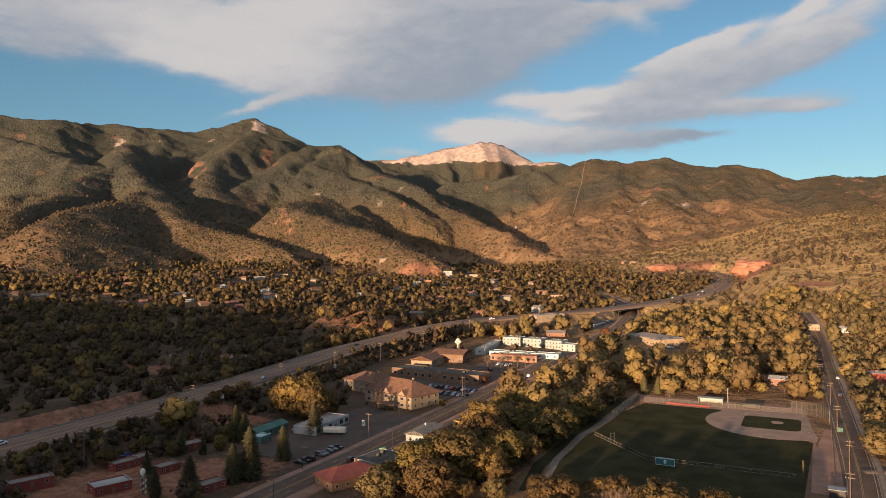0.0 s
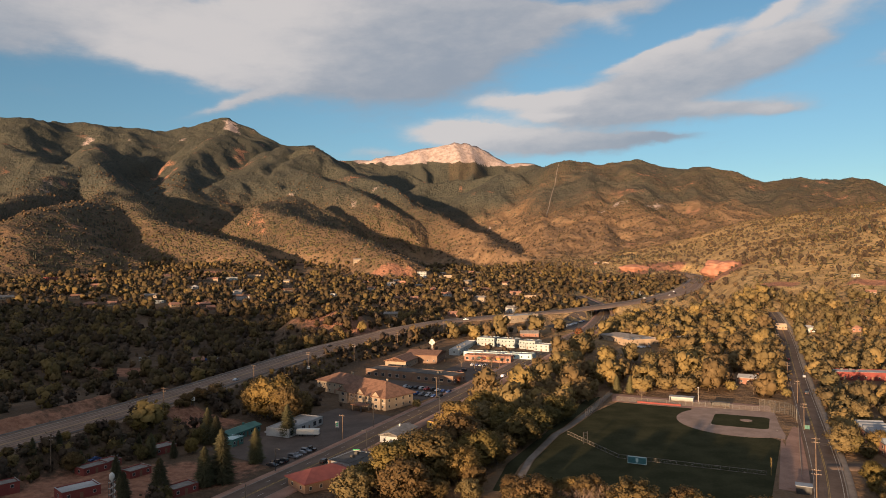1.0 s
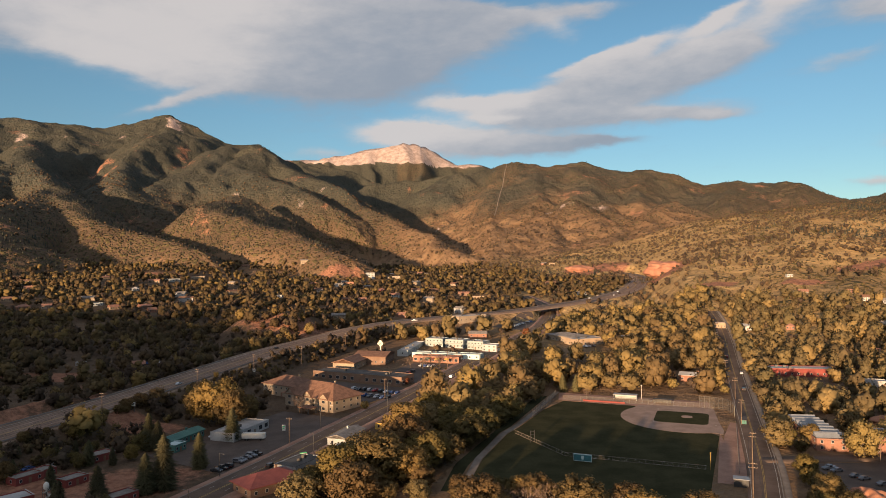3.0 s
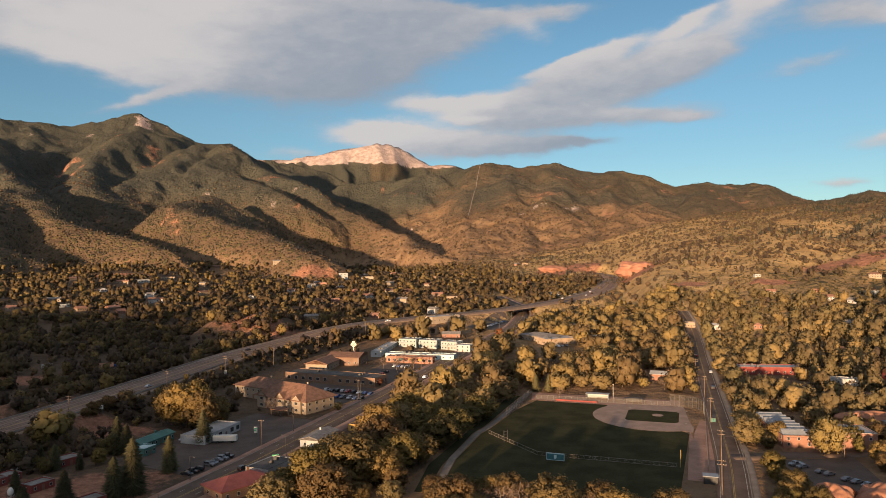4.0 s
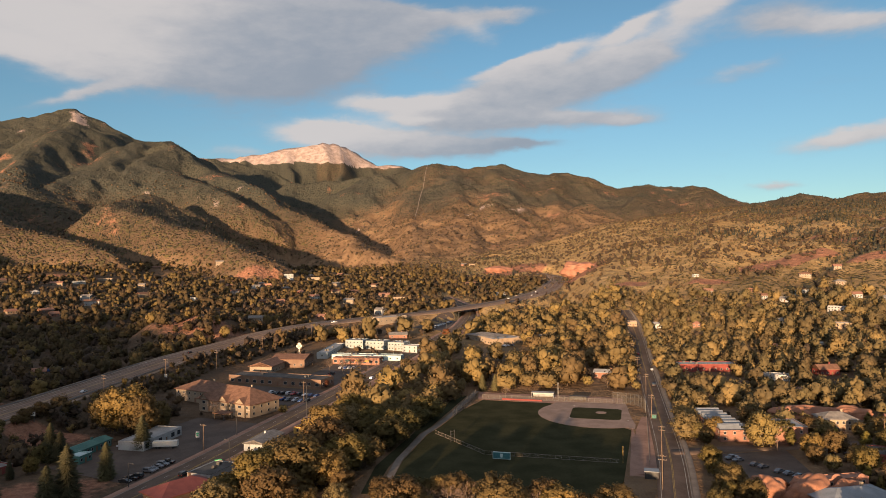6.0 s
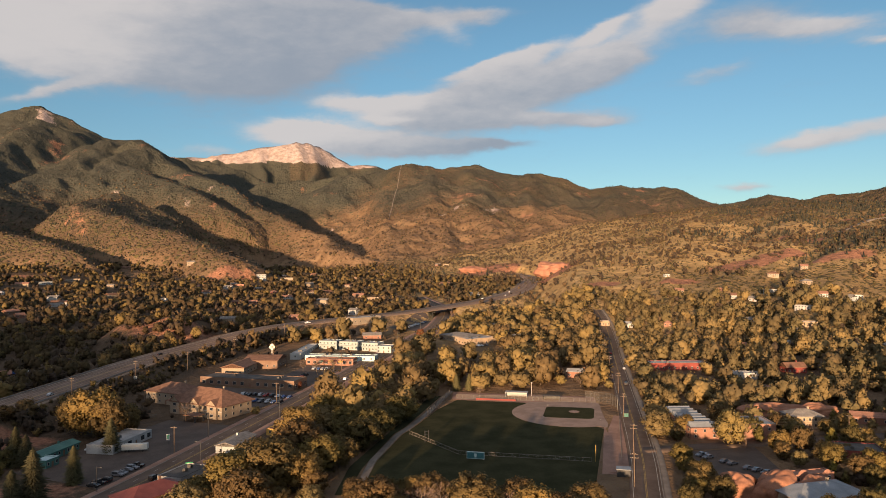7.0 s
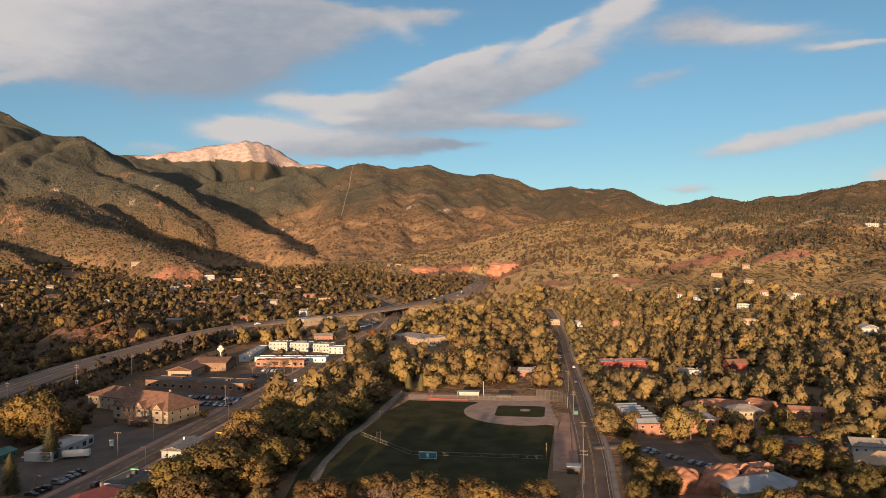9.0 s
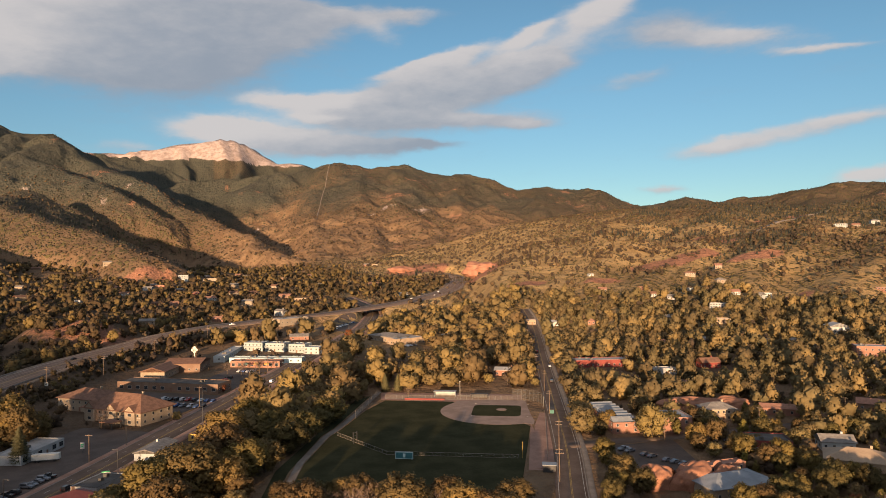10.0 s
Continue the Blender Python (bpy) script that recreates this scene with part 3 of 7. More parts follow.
# ---------------------------------------------------------------- mesh helpers
def mesh_object(name, verts, faces, mat, parent=None, smooth=False, normals=None):
    """One mesh object from arrays of places and equal-sided faces (or lists of faces)."""
    me = bpy.data.meshes.new(name)
    verts = np.asarray(verts, np.float32)
    if isinstance(faces, np.ndarray):
        k = faces.shape[1]
        me.vertices.add(len(verts))
        me.vertices.foreach_set("co", verts.ravel())
        me.loops.add(faces.size)
        me.loops.foreach_set("vertex_index", faces.astype(np.int32).ravel())
        me.polygons.add(len(faces))
        me.polygons.foreach_set("loop_start", np.arange(0, faces.size, k, dtype=np.int32))
        me.update(calc_edges=True)
    else:
        me.from_pydata([tuple(map(float, v)) for v in verts], [], [tuple(map(int, q)) for q in faces])
        me.update()
    me.materials.append(mat)
    if smooth:
        me.polygons.foreach_set("use_smooth", np.ones(len(me.polygons), bool))
    if normals is not None:
        me.polygons.foreach_set("use_smooth", np.ones(len(me.polygons), bool))
        me.normals_split_custom_set_from_vertices(normals.tolist())
    ob = new(name, me)
    if parent is not None:
        ob.parent = parent
    return ob


# ---------------------------------------------------------------- roads: plan lines and widths
HIGHWAY = [(-300, -60), (-230, 100), (-160, 266), (-122, 356), (-90, 442), (-50, 533), (22, 640), (78, 685), (139, 715), (179, 736), (271, 804), (345, 878), (395, 950), (432, 1022), (462, 1080), (480, 1125), (488, 1170), (484, 1215)]
# heights of the highway up the valley: y, z
CLIMB = [(640, 16), (685, 17), (736, 19), (804, 22), (878, 26), (950, 29), (1022, 32), (1080, 34), (1125, 37), (1170, 40), (1215, 43)]
AVENUE = [(-130, 90), (-95, 155), (-54, 234), (-27, 283), (12, 358), (66, 456), (144, 592), (189, 676), (230, 800), (240, 960)]
STREET = [(40, 50), (90, 138), (126, 201), (153, 248), (191, 321), (234, 405), (262, 460), (311, 556), (345, 640)]
SIDE = [(155, 250), (190, 246), (235, 238), (300, 228), (420, 200)]
LANES = [("highway", HIGHWAY, 24.0), ("avenue", AVENUE, 13.5), ("street", STREET, 10.5), ("side_street", SIDE, 7.5)]


def resample(line, step):
    """A smooth curve through the plan line's points, sampled evenly."""
    p = np.array(line, float)
    q = np.vstack([2 * p[0] - p[1], p, 2 * p[-1] - p[-2]])
    out = []
    for i in range(1, len(q) - 2):
        a, b, c, d = q[i - 1], q[i], q[i + 1], q[i + 2]
        for s in np.linspace(0, 1, 24, endpoint=False):
            out.append(0.5 * (2 * b + (c - a) * s + (2 * a - 5 * b + 4 * c - d) * s**2 + (3 * b - a - 3 * c + d) * s**3))
    out = np.array(out + [p[-1]])
    run = np.r_[0, np.cumsum(np.hypot(*np.diff(out, axis=0).T))]
    at = np.arange(0, run[-1], step)
    return np.stack([np.interp(at, run, out[:, 0]), np.interp(at, run, out[:, 1])], 1)


def grade(line, lift):
    """Road heights: the land's, smoothed along the way, plus a bank."""
    z = terrain(line[:, 0], line[:, 1]) + lift * (1 - 0.8 * np.clip((line[:, 1] - 620) / 200, 0, 1))
    for _ in range(30):
        z[1:-1] = (z[:-2] + 2 * z[1:-1] + z[2:]) / 4
    return z


ROUTES = {}
for name, line, width in LANES:
    pts = resample(line, 4.0)
    z = grade(pts, 7.0 if name == "highway" else 0.25)
    if name == "highway":
        up = np.clip((pts[:, 1] - 590) / 60, 0, 1)
        z = z * (1 - up) + up * np.interp(pts[:, 1], [q for q, _ in CLIMB], [q for _, q in CLIMB])
    ROUTES[name] = (pts, z, width)

FIELD_HOME, FIELD_U, FIELD_V = np.array((178.7, 327.3)), np.array((-0.486, -0.874)), np.array((-0.874, 0.486))


def field_uv(x, y):
    """Metres from home plate along the two foul lines."""
    dx, dy = np.asarray(x) - FIELD_HOME[0], np.asarray(y) - FIELD_HOME[1]
    return dx * FIELD_U[0] + dy * FIELD_U[1], dx * FIELD_V[0] + dy * FIELD_V[1]


def near_route(x, y, name):
    """Distance to a road's middle line and the road's height there."""
    pts, z, width = ROUTES[name]
    x, y = np.ravel(x), np.ravel(y)
    best, height = np.full(len(x), 1e9), np.zeros(len(x))
    box = (x > pts[:, 0].min() - 90) & (x < pts[:, 0].max() + 90) & (y > pts[:, 1].min() - 90) & (y < pts[:, 1].max() + 90)
    idx = np.where(box)[0]
    for chunk in np.array_split(idx, max(1, len(idx) // 20000)):
        if len(chunk):
            d2 = (x[chunk, None] - pts[None, :, 0]) ** 2 + (y[chunk, None] - pts[None, :, 1]) ** 2
            k = d2.argmin(1)
            best[chunk], height[chunk] = np.sqrt(d2[np.arange(len(chunk)), k]), z[k]
    return best, height


def land(x, y):
    """The finished ground: hills and valley, cut and banked for the roads, level for the ball field."""
    shape = np.shape(x)
    x, y = np.ravel(np.asarray(x, float)), np.ravel(np.asarray(y, float))
    z = terrain(x, y)
    u, v = field_uv(x, y)
    inside = np.clip(1 - np.maximum(np.maximum(-25 - u, u - 120), np.maximum(-20 - v, v - 110)) / 20, 0, 1)
    z = z * (1 - inside)
    for name, bank in (("street", 10), ("side_street", 8), ("avenue", 12), ("highway", 16)):
        d, h = near_route(x, y, name)
        w = np.clip(1 - (d - ROUTES[name][2] / 2 - 3) / bank, 0, 1)
        w = w * w * (3 - 2 * w)
        if name == "highway":
            # the avenue passes under the highway bridge
            w = w * np.where(y > 640, np.clip((near_route(x, y, "avenue")[0] - 11) / 4, 0, 1), 1.0)
        z = z * (1 - w) + (h - 0.35) * w
    # the cut bank above the highway
    s = side_distance(x, y)
    edge = s + 5 * (fbm(x / 9, y / 9, 3, 95) - 0.5)
    rise = np.clip((-17.5 - edge) / 9, 0, 1)
    z = z + 8.5 * rise * rise * (3 - 2 * rise) * np.clip((100 + s) / 60, 0, 1) * np.clip((y - 150) / 30, 0, 1) * np.clip((420 - y) / 60, 0, 1)
    return z.reshape(shape)


def side_distance(x, y, name="highway"):
    """Metres to the right (plus) or left (minus) of a road's middle line."""
    pts = ROUTES[name][0]
    out = np.full(len(x), 1e4)
    box = (x > pts[:, 0].min() - 150) & (x < pts[:, 0].max() + 150) & (y > pts[:, 1].min() - 150) & (y < pts[:, 1].max() + 150)
    idx = np.where(box)[0]
    for chunk in np.array_split(idx, max(1, len(idx) // 20000)):
        if len(chunk):
            d2 = (x[chunk, None] - pts[None, :, 0]) ** 2 + (y[chunk, None] - pts[None, :, 1]) ** 2
            k = np.clip(d2.argmin(1), 0, len(pts) - 2)
            t = pts[k + 1] - pts[k]
            out[chunk] = np.sign((x[chunk] - pts[k, 0]) * t[:, 1] - (y[chunk] - pts[k, 1]) * t[:, 0]) * np.sqrt(d2.min(1))
    return out


# ---------------------------------------------------------------- the ground
def build_ground():
    az = np.concatenate([np.arange(-180, -36, 4.0), np.arange(-36, 60, 0.2), np.arange(60, 180, 4.0)])
    rad = np.concatenate([[0.4, 15, 40, 70, 100], np.geomspace(125, 1300, 190), np.arange(1312, 3500, 10.0), np.geomspace(3510, 4980, 60)])
    A, R = np.meshgrid(np.radians(az), rad)
    X, Y = np.sin(A) * R, np.cos(A) * R
    Z = land(X, Y)
    n, m = R.shape
    verts = np.stack([X, Y, Z], -1).reshape(-1, 3)
    i, j = np.meshgrid(np.arange(n - 1), np.arange(m), indexing="ij")
    k = (j + 1) % m
    faces = np.stack([i * m + j, i * m + k, (i + 1) * m + k, (i + 1) * m + j], -1).reshape(-1, 4)[:, ::-1]
    ob = mesh_object("ground", verts, faces, M["ground"], smooth=True)
    # cover: scrub, red earth, bare rock, snow
    x, y, z = verts.T
    d, a = np.hypot(x, y), np.degrees(np.arctan2(x, y))
    patch = fbm(x / 140, y / 140, 4, 31)
    scrub = 0.30 + 0.75 * (patch - 0.5)
    # darker ground colour on slopes turned from the sun deepens their shade
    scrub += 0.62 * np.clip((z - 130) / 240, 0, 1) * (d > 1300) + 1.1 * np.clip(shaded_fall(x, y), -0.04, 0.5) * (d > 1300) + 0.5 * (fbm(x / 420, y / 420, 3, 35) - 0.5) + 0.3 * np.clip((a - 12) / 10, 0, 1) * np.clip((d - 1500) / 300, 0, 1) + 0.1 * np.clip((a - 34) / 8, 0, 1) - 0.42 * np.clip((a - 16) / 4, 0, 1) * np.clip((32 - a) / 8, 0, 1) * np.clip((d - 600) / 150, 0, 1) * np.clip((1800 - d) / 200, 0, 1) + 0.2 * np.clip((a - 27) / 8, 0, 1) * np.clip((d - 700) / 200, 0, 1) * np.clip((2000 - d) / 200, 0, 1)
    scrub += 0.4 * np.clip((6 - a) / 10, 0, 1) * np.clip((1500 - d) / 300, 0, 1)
    # forest thickened on the left heights, its dark colour partly standing in for weak light
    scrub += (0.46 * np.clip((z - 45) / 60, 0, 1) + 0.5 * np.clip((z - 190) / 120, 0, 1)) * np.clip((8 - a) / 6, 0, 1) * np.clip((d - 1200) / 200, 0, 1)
    scrub -= 0.16 * np.clip((a - 4) / 4, 0, 1) * np.clip((d - 1300) / 300, 0, 1) * (1 - np.clip((a - 27) / 4, 0, 1))
    earth = np.clip(0.12 + 0.9 * (fbm(x / 90, y / 90, 4, 32) - 0.5), 0, 1)
    earth += 0.1 * np.clip((d - 1400) / 300, 0, 1)
    earth += bare(x, y)
    earth += 0.5 * ((side_distance(x, y) < -16) & (side_distance(x, y) > -30) & (y < 400) & (y > 150))
    slope = np.zeros(len(x))
    gz = np.gradient(Z, axis=0) / np.gradient(R, axis=0)
    slope[:] = np.abs(gz).ravel()
    rock = 0.2 * np.clip((slope - 0.6) / 0.5, 0, 1) + np.where(d > 1500, 1.0, 0.55) * (fbm(x / 70, y / 70, 4, 33) - 0.5)
    peak = np.clip((d - 4150) / 100, 0, 1)
    # granite on the heights: heading, distance, half widths, strength
    for ca, cd, ra, rd, w in ((-13.4, 3360, 0.9, 110, 0.55), (-23.6, 3250, 0.7, 60, 0.5), (-16.8, 3300, 0.5, 60, 0.45), (-25.9, 2150, 0.8, 90, 0.45), (-22.6, 2700, 1.0, 60, 0.45), (7.4, 2600, 1.3, 160, 0.22), (14.0, 2950, 1.2, 80, 0.35), (20.5, 2500, 1.5, 120, 0.35), (16.4, 2400, 1.6, 140, 0.45)):
        rock += w * np.exp(-(((a - ca) / ra) ** 2 + ((d - cd) / rd) ** 2))
    treeline = 650 + 80 * (fbm(x / 210, y / 210, 4, 36) - 0.5)
    rock += peak * np.clip((z - treeline) / 30, 0, 1) * 1.2 - 0.3 * peak
    snow = peak * np.clip((z - 660) / 150, 0, 1) * (0.0 + 0.5 * np.clip((a - 6.2) / 1.5, 0, 1) + 0.5 * (fbm(a / 0.5, d / 400, 4, 34) - 0.35))
    scrub, earth, rock = scrub * (1 - peak) + peak * 1.0, earth * (1 - peak), rock
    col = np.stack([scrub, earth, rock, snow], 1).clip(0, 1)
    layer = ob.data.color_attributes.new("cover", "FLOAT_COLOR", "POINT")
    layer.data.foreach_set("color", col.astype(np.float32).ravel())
    wild = np.clip((z - valley(x, y)) / 14, 0, 1) * np.clip((d - 620) / 150, 0, 1) * (1 - peak * np.clip((z - treeline) / 20, 0, 1))
    wild *= 1 - 0.3 * np.clip((a - 14) / 4, 0, 1) * np.clip((30 - a) / 6, 0, 1) * np.clip((1750 - d) / 200, 0, 1)
    ob.data.attributes.new("wild", "FLOAT", "POINT").data.foreach_set("value", wild.astype(np.float32))
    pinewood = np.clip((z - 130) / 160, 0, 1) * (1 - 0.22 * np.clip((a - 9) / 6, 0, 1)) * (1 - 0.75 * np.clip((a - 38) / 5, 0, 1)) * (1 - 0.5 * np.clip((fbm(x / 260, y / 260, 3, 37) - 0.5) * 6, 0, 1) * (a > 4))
    ob.data.attributes.new("pinewood", "FLOAT", "POINT").data.foreach_set("value", pinewood.astype(np.float32))
    # where sunlit haze is painted into the grass: the near right hill
    haze_gold = np.clip((a - 10) / 6, 0, 1) * np.clip((d - 520) / 150, 0, 1) * np.clip((1800 - d) / 150, 0, 1)
    ob.data.attributes.new("haze_gold", "FLOAT", "POINT").data.foreach_set("value", haze_gold.astype(np.float32))
    tagged(ob, "dry grass, scrub and red earth valley floor with hills", "ground", kind="structure")
    return ob


build_ground()


def ribbon(name, pts, z, left, right, mat, lift=0.0, skirt=0.0, parent=None):
    """A strip along a line, from left to right metres of it; with skirts it is a bank with thickness."""
    t = np.gradient(pts, axis=0)
    t /= np.hypot(*t.T)[:, None]
    side = np.stack([t[:, 1], -t[:, 0]], 1)
    a, b = pts + side * left, pts + side * right
    zz = z + lift
    rows = [np.c_[a, zz], np.c_[b, zz]]
    if skirt:
        rows = [np.c_[a - side * 0.3, zz - skirt]] + rows + [np.c_[b + side * 0.3, zz - skirt]]
    k, n = len(rows), len(pts)
    verts = np.concatenate(rows)
    faces = [(r * n + i, (r + 1) * n + i, (r + 1) * n + i + 1, r * n + i + 1) for r in range(k - 1) for i in range(n - 1)]
    ob = mesh_object(name, verts, np.array(faces)[:, ::-1], mat, parent)
    return ob


def dashes(name, pts, z, off, mat, lift, dash=3.0, gap=9.0, width=0.09, parent=None):
    """Broken lane paint, joined in one mesh."""
    run = np.r_[0, np.cumsum(np.hypot(*np.diff(pts, axis=0).T))]
    t = np.gradient(pts, axis=0)
    t /= np.hypot(*t.T)[:, None]
    side = np.stack([t[:, 1], -t[:, 0]], 1)
    line = pts + side * off
    verts, faces = [], []
    for s in np.arange(0, run[-1] - dash, dash + gap):
        ends = []
        for q in (s, s + dash):
            p = np.array([np.interp(q, run, line[:, 0]), np.interp(q, run, line[:, 1]), np.interp(q, run, z) + lift])
            w = np.array([np.interp(q, run, side[:, 0]), np.interp(q, run, side[:, 1]), 0]) * width
            ends += [p - w, p + w]
        k = len(verts)
        verts += ends
        faces.append((k, k + 1, k + 3, k + 2))
    return mesh_object(name, verts, np.array(faces)[:, ::-1], mat, parent)


def build_roads():
    for name, text in (("highway", "four-lane worn asphalt highway on a bank"), ("avenue", "asphalt town avenue with gravel verges"), ("street", "two-lane asphalt street beside the ball field"), ("side_street", "narrow asphalt side street")):
        pts, z, w = ROUTES[name]
        road = tagged(ribbon(name, pts, z, -w / 2, w / 2, M["highway" if name == "highway" else "road"], 0.0, 0.6), text, "road", kind="structure")
        if name == "highway":
            for left, right in ((-15.4, -11.9), (11.9, 15.0)):
                tagged(ribbon("shoulder", pts, z, left, right, M["shoulder"], -0.06, 0.7), "dusty gravel shoulder along the highway", "road shoulder", kind="structure")
            for off in (-9.2, -7.0, -3.8, -1.9, 1.9, 3.8, 7.0, 9.2):
                ribbon("wheel_track", pts, z, off - 0.45, off + 0.45, M["track"], 0.006, parent=road)
            for side in (-11.85, 11.85):
                rail = ribbon("guard_rail", pts[40:150], z[40:150], side - 0.06, side + 0.06, M["steel"], 0.75, 0.35)
                tagged(rail, "low steel guard rail along the highway", "guard rail")
            for off in (-10.6, 10.6):
                ribbon("edge_line", pts, z, off - 0.2, off + 0.2, M["line_white"], 0.012, parent=road)
            for off in (-0.35, 0.35):
                ribbon("centre_line", pts, z, off - 0.12, off + 0.12, M["line_yellow"], 0.012, parent=road)
            for off in (-5.4, 5.4):
                dashes("lane_line", pts, z, off, M["line_white"], 0.012, parent=road)
        elif name == "avenue":
            for off in (-0.25, 0.25):
                ribbon("centre_line", pts, z, off - 0.1, off + 0.1, M["line_yellow"], 0.012, parent=road)
            for off in (-3.4, 3.4):
                dashes("lane_line", pts, z, off, M["line_white"], 0.012, parent=road)
            for a, b in ((-9.6, -6.75), (6.75, 11.8)):
                tagged(ribbon("pavement", pts, z, a, b, M["redclay"], 0.13, 0.5), "dusty reddish pavement along the avenue", "pavement", kind="structure")
            for a in (-6.75, 6.6):
                tagged(ribbon("kerb", pts, z, a, a + 0.15, M["kerb"], 0.15, 0.4), "pale concrete kerb along the avenue", "kerb", kind="structure")
        elif name == "street":
            for off in (-4.3, 4.3):
                ribbon("edge_line", pts, z, off - 0.09, off + 0.09, M["line_white"], 0.012, parent=road)
            for off in (-0.2, 0.2):
                ribbon("centre_line", pts, z, off - 0.08, off + 0.08, M["line_yellow"], 0.012, parent=road)
            tagged(ribbon("pavement", pts, z, 6.0, 7.8, M["concrete"], 0.13, 0.5), "concrete pavement beside the street", "pavement", kind="structure")
            tagged(ribbon("kerb", pts, z, 5.25, 5.4, M["kerb"], 0.15, 0.4), "pale concrete kerb along the street", "kerb", kind="structure")


build_roads()


def build_trails():
    """The old incline track and hill roads: cleared strips laid over the mountain sides."""
    for name, ends, width, text in (("incline_track", ((11.7, 2420), (12.85, 3020)), 3.0, "straight cleared track up the mountain side"),
                                    ("hill_road", ((-12.5, 2080), (-7.0, 2120)), 5.0, "narrow dirt road along the hill"),
                                    ("hill_road", ((45.5, 1250), (50.5, 1600)), 8.0, "pale dirt road winding up the hill")):
        t = np.linspace(0, 1, 60)
        az = np.radians(ends[0][0] + (ends[1][0] - ends[0][0]) * t + (0.0 if name == "incline_track" else 0.08) * np.sin(7 * t))
        d = ends[0][1] + (ends[1][1] - ends[0][1]) * t
        pts = np.stack([np.sin(az) * d, np.cos(az) * d], 1)
        tagged(ribbon(name, pts, terrain(pts[:, 0], pts[:, 1]) + 0.8, -width / 2, width / 2, M["concrete"], 0.0, 4.0), text, "track", kind="structure")


build_trails()

# ---------------------------------------------------------------- trees
def ico(level=1):
    bm = bmesh.new()
    bmesh.ops.create_icosphere(bm, subdivisions=level, radius=1.0)
    v = np.array([q.co[:] for q in bm.verts])
    f = np.array([[q.index for q in face.verts] for face in bm.faces])
    bm.free()
    return v, f


ICO1, ICO2 = ico(1), ico(2)


def join(pieces):
    """Joins (verts, triangles) pieces."""
    verts, faces, k = [], [], 0
    for v, f in pieces:
        verts.append(v)
        faces.append(f + k)
        k += len(v)
    return np.concatenate(verts), np.concatenate(faces)


def leaf_cards(rng, centres, normals, size):
    """Leaf sprays: bent pairs of triangles at the given places, facing roughly outward."""
    n = len(centres)
    nor = normals + rng.normal(0, 0.5, (n, 3))
    nor /= np.linalg.norm(nor, axis=1)[:, None]
    a = np.cross(nor, rng.normal(0, 1, (n, 3)))
    a /= np.linalg.norm(a, axis=1)[:, None]
    b = np.cross(nor, a)
    s = size * rng.uniform(0.6, 1.35, (n, 1))
    v = np.stack([centres - a * s, centres - b * s * 0.8, centres + a * s + nor * s * 0.25, centres + b * s * 0.8], 1).reshape(-1, 3)
    k = np.arange(n)[:, None] * 4
    f = np.concatenate([k + [[0, 1, 2]], k + [[0, 2, 3]]])
    return v, f


def crown_shape(seed, lobes, cards, width, height, low, leaf, level=1, taper=0.0, core=0.7):
    """An uneven broadleaf crown: lobes on an egg-shaped mass, covered in leaf sprays."""
    rng = np.random.default_rng(seed)
    pieces, total = [], []
    for i in range(lobes):
        if i == 0:
            c, r = np.array([0, 0, (low + height) / 2]), 0.30 * width
        else:
            ang, up = 2.4 * i + rng.uniform(-0.5, 0.5), rng.uniform(0.02, 0.98)
            r = width * min(0.24, 0.95 / math.sqrt(lobes)) * rng.uniform(0.75, 1.25) * (1 - 0.75 * taper * up)
            reach = (0.52 * width - r) * math.sin(math.pi * (0.16 + 0.70 * up)) * rng.uniform(0.7, 1.12) * (1 - taper * up)
            c = np.array([math.cos(ang) * reach, math.sin(ang) * reach, low + (height - low) * (0.12 + 0.76 * up)])
        total.append((c, r))
    for c, r in total:
        v, f = ICO2 if level == 2 else ICO1
        v = v * (1 + rng.uniform(-0.3, 0.25, (len(v), 1)))
        pieces.append((v * [r * core, r * core, r * core * 0.9] + c, f))
    weights = np.array([r * r for _, r in total])
    picks = rng.choice(lobes, cards, p=weights / weights.sum())
    way = rng.normal(0, 1, (cards, 3))
    way[:, 2] += 0.25
    way /= np.linalg.norm(way, axis=1)[:, None]
    cs, rs = np.array([c for c, _ in total])[picks], np.array([r for _, r in total])[picks]
    pieces.append(leaf_cards(rng, cs + way * (rs * rng.uniform(0.5, 1.22, cards))[:, None], way, leaf))
    v, f = join(pieces)
    # leaves shade with the clump they sit on
    hub = np.concatenate([np.repeat(np.array([c for c, _ in total]), [len(q[0]) for q in pieces[:-1]], 0), np.repeat(cs, 4, 0)])
    size = np.concatenate([np.repeat(np.array([r for _, r in total]), [len(q[0]) for q in pieces[:-1]]), np.repeat(rs, 4)])
    n = 0.8 * (v - hub) / size[:, None] + (v - [0, 0, low + 0.4 * (height - low)]) / (0.5 * width) * 1.0 + rng.normal(0, 0.36, v.shape)
    return v, f, n / np.linalg.norm(n, axis=1)[:, None]


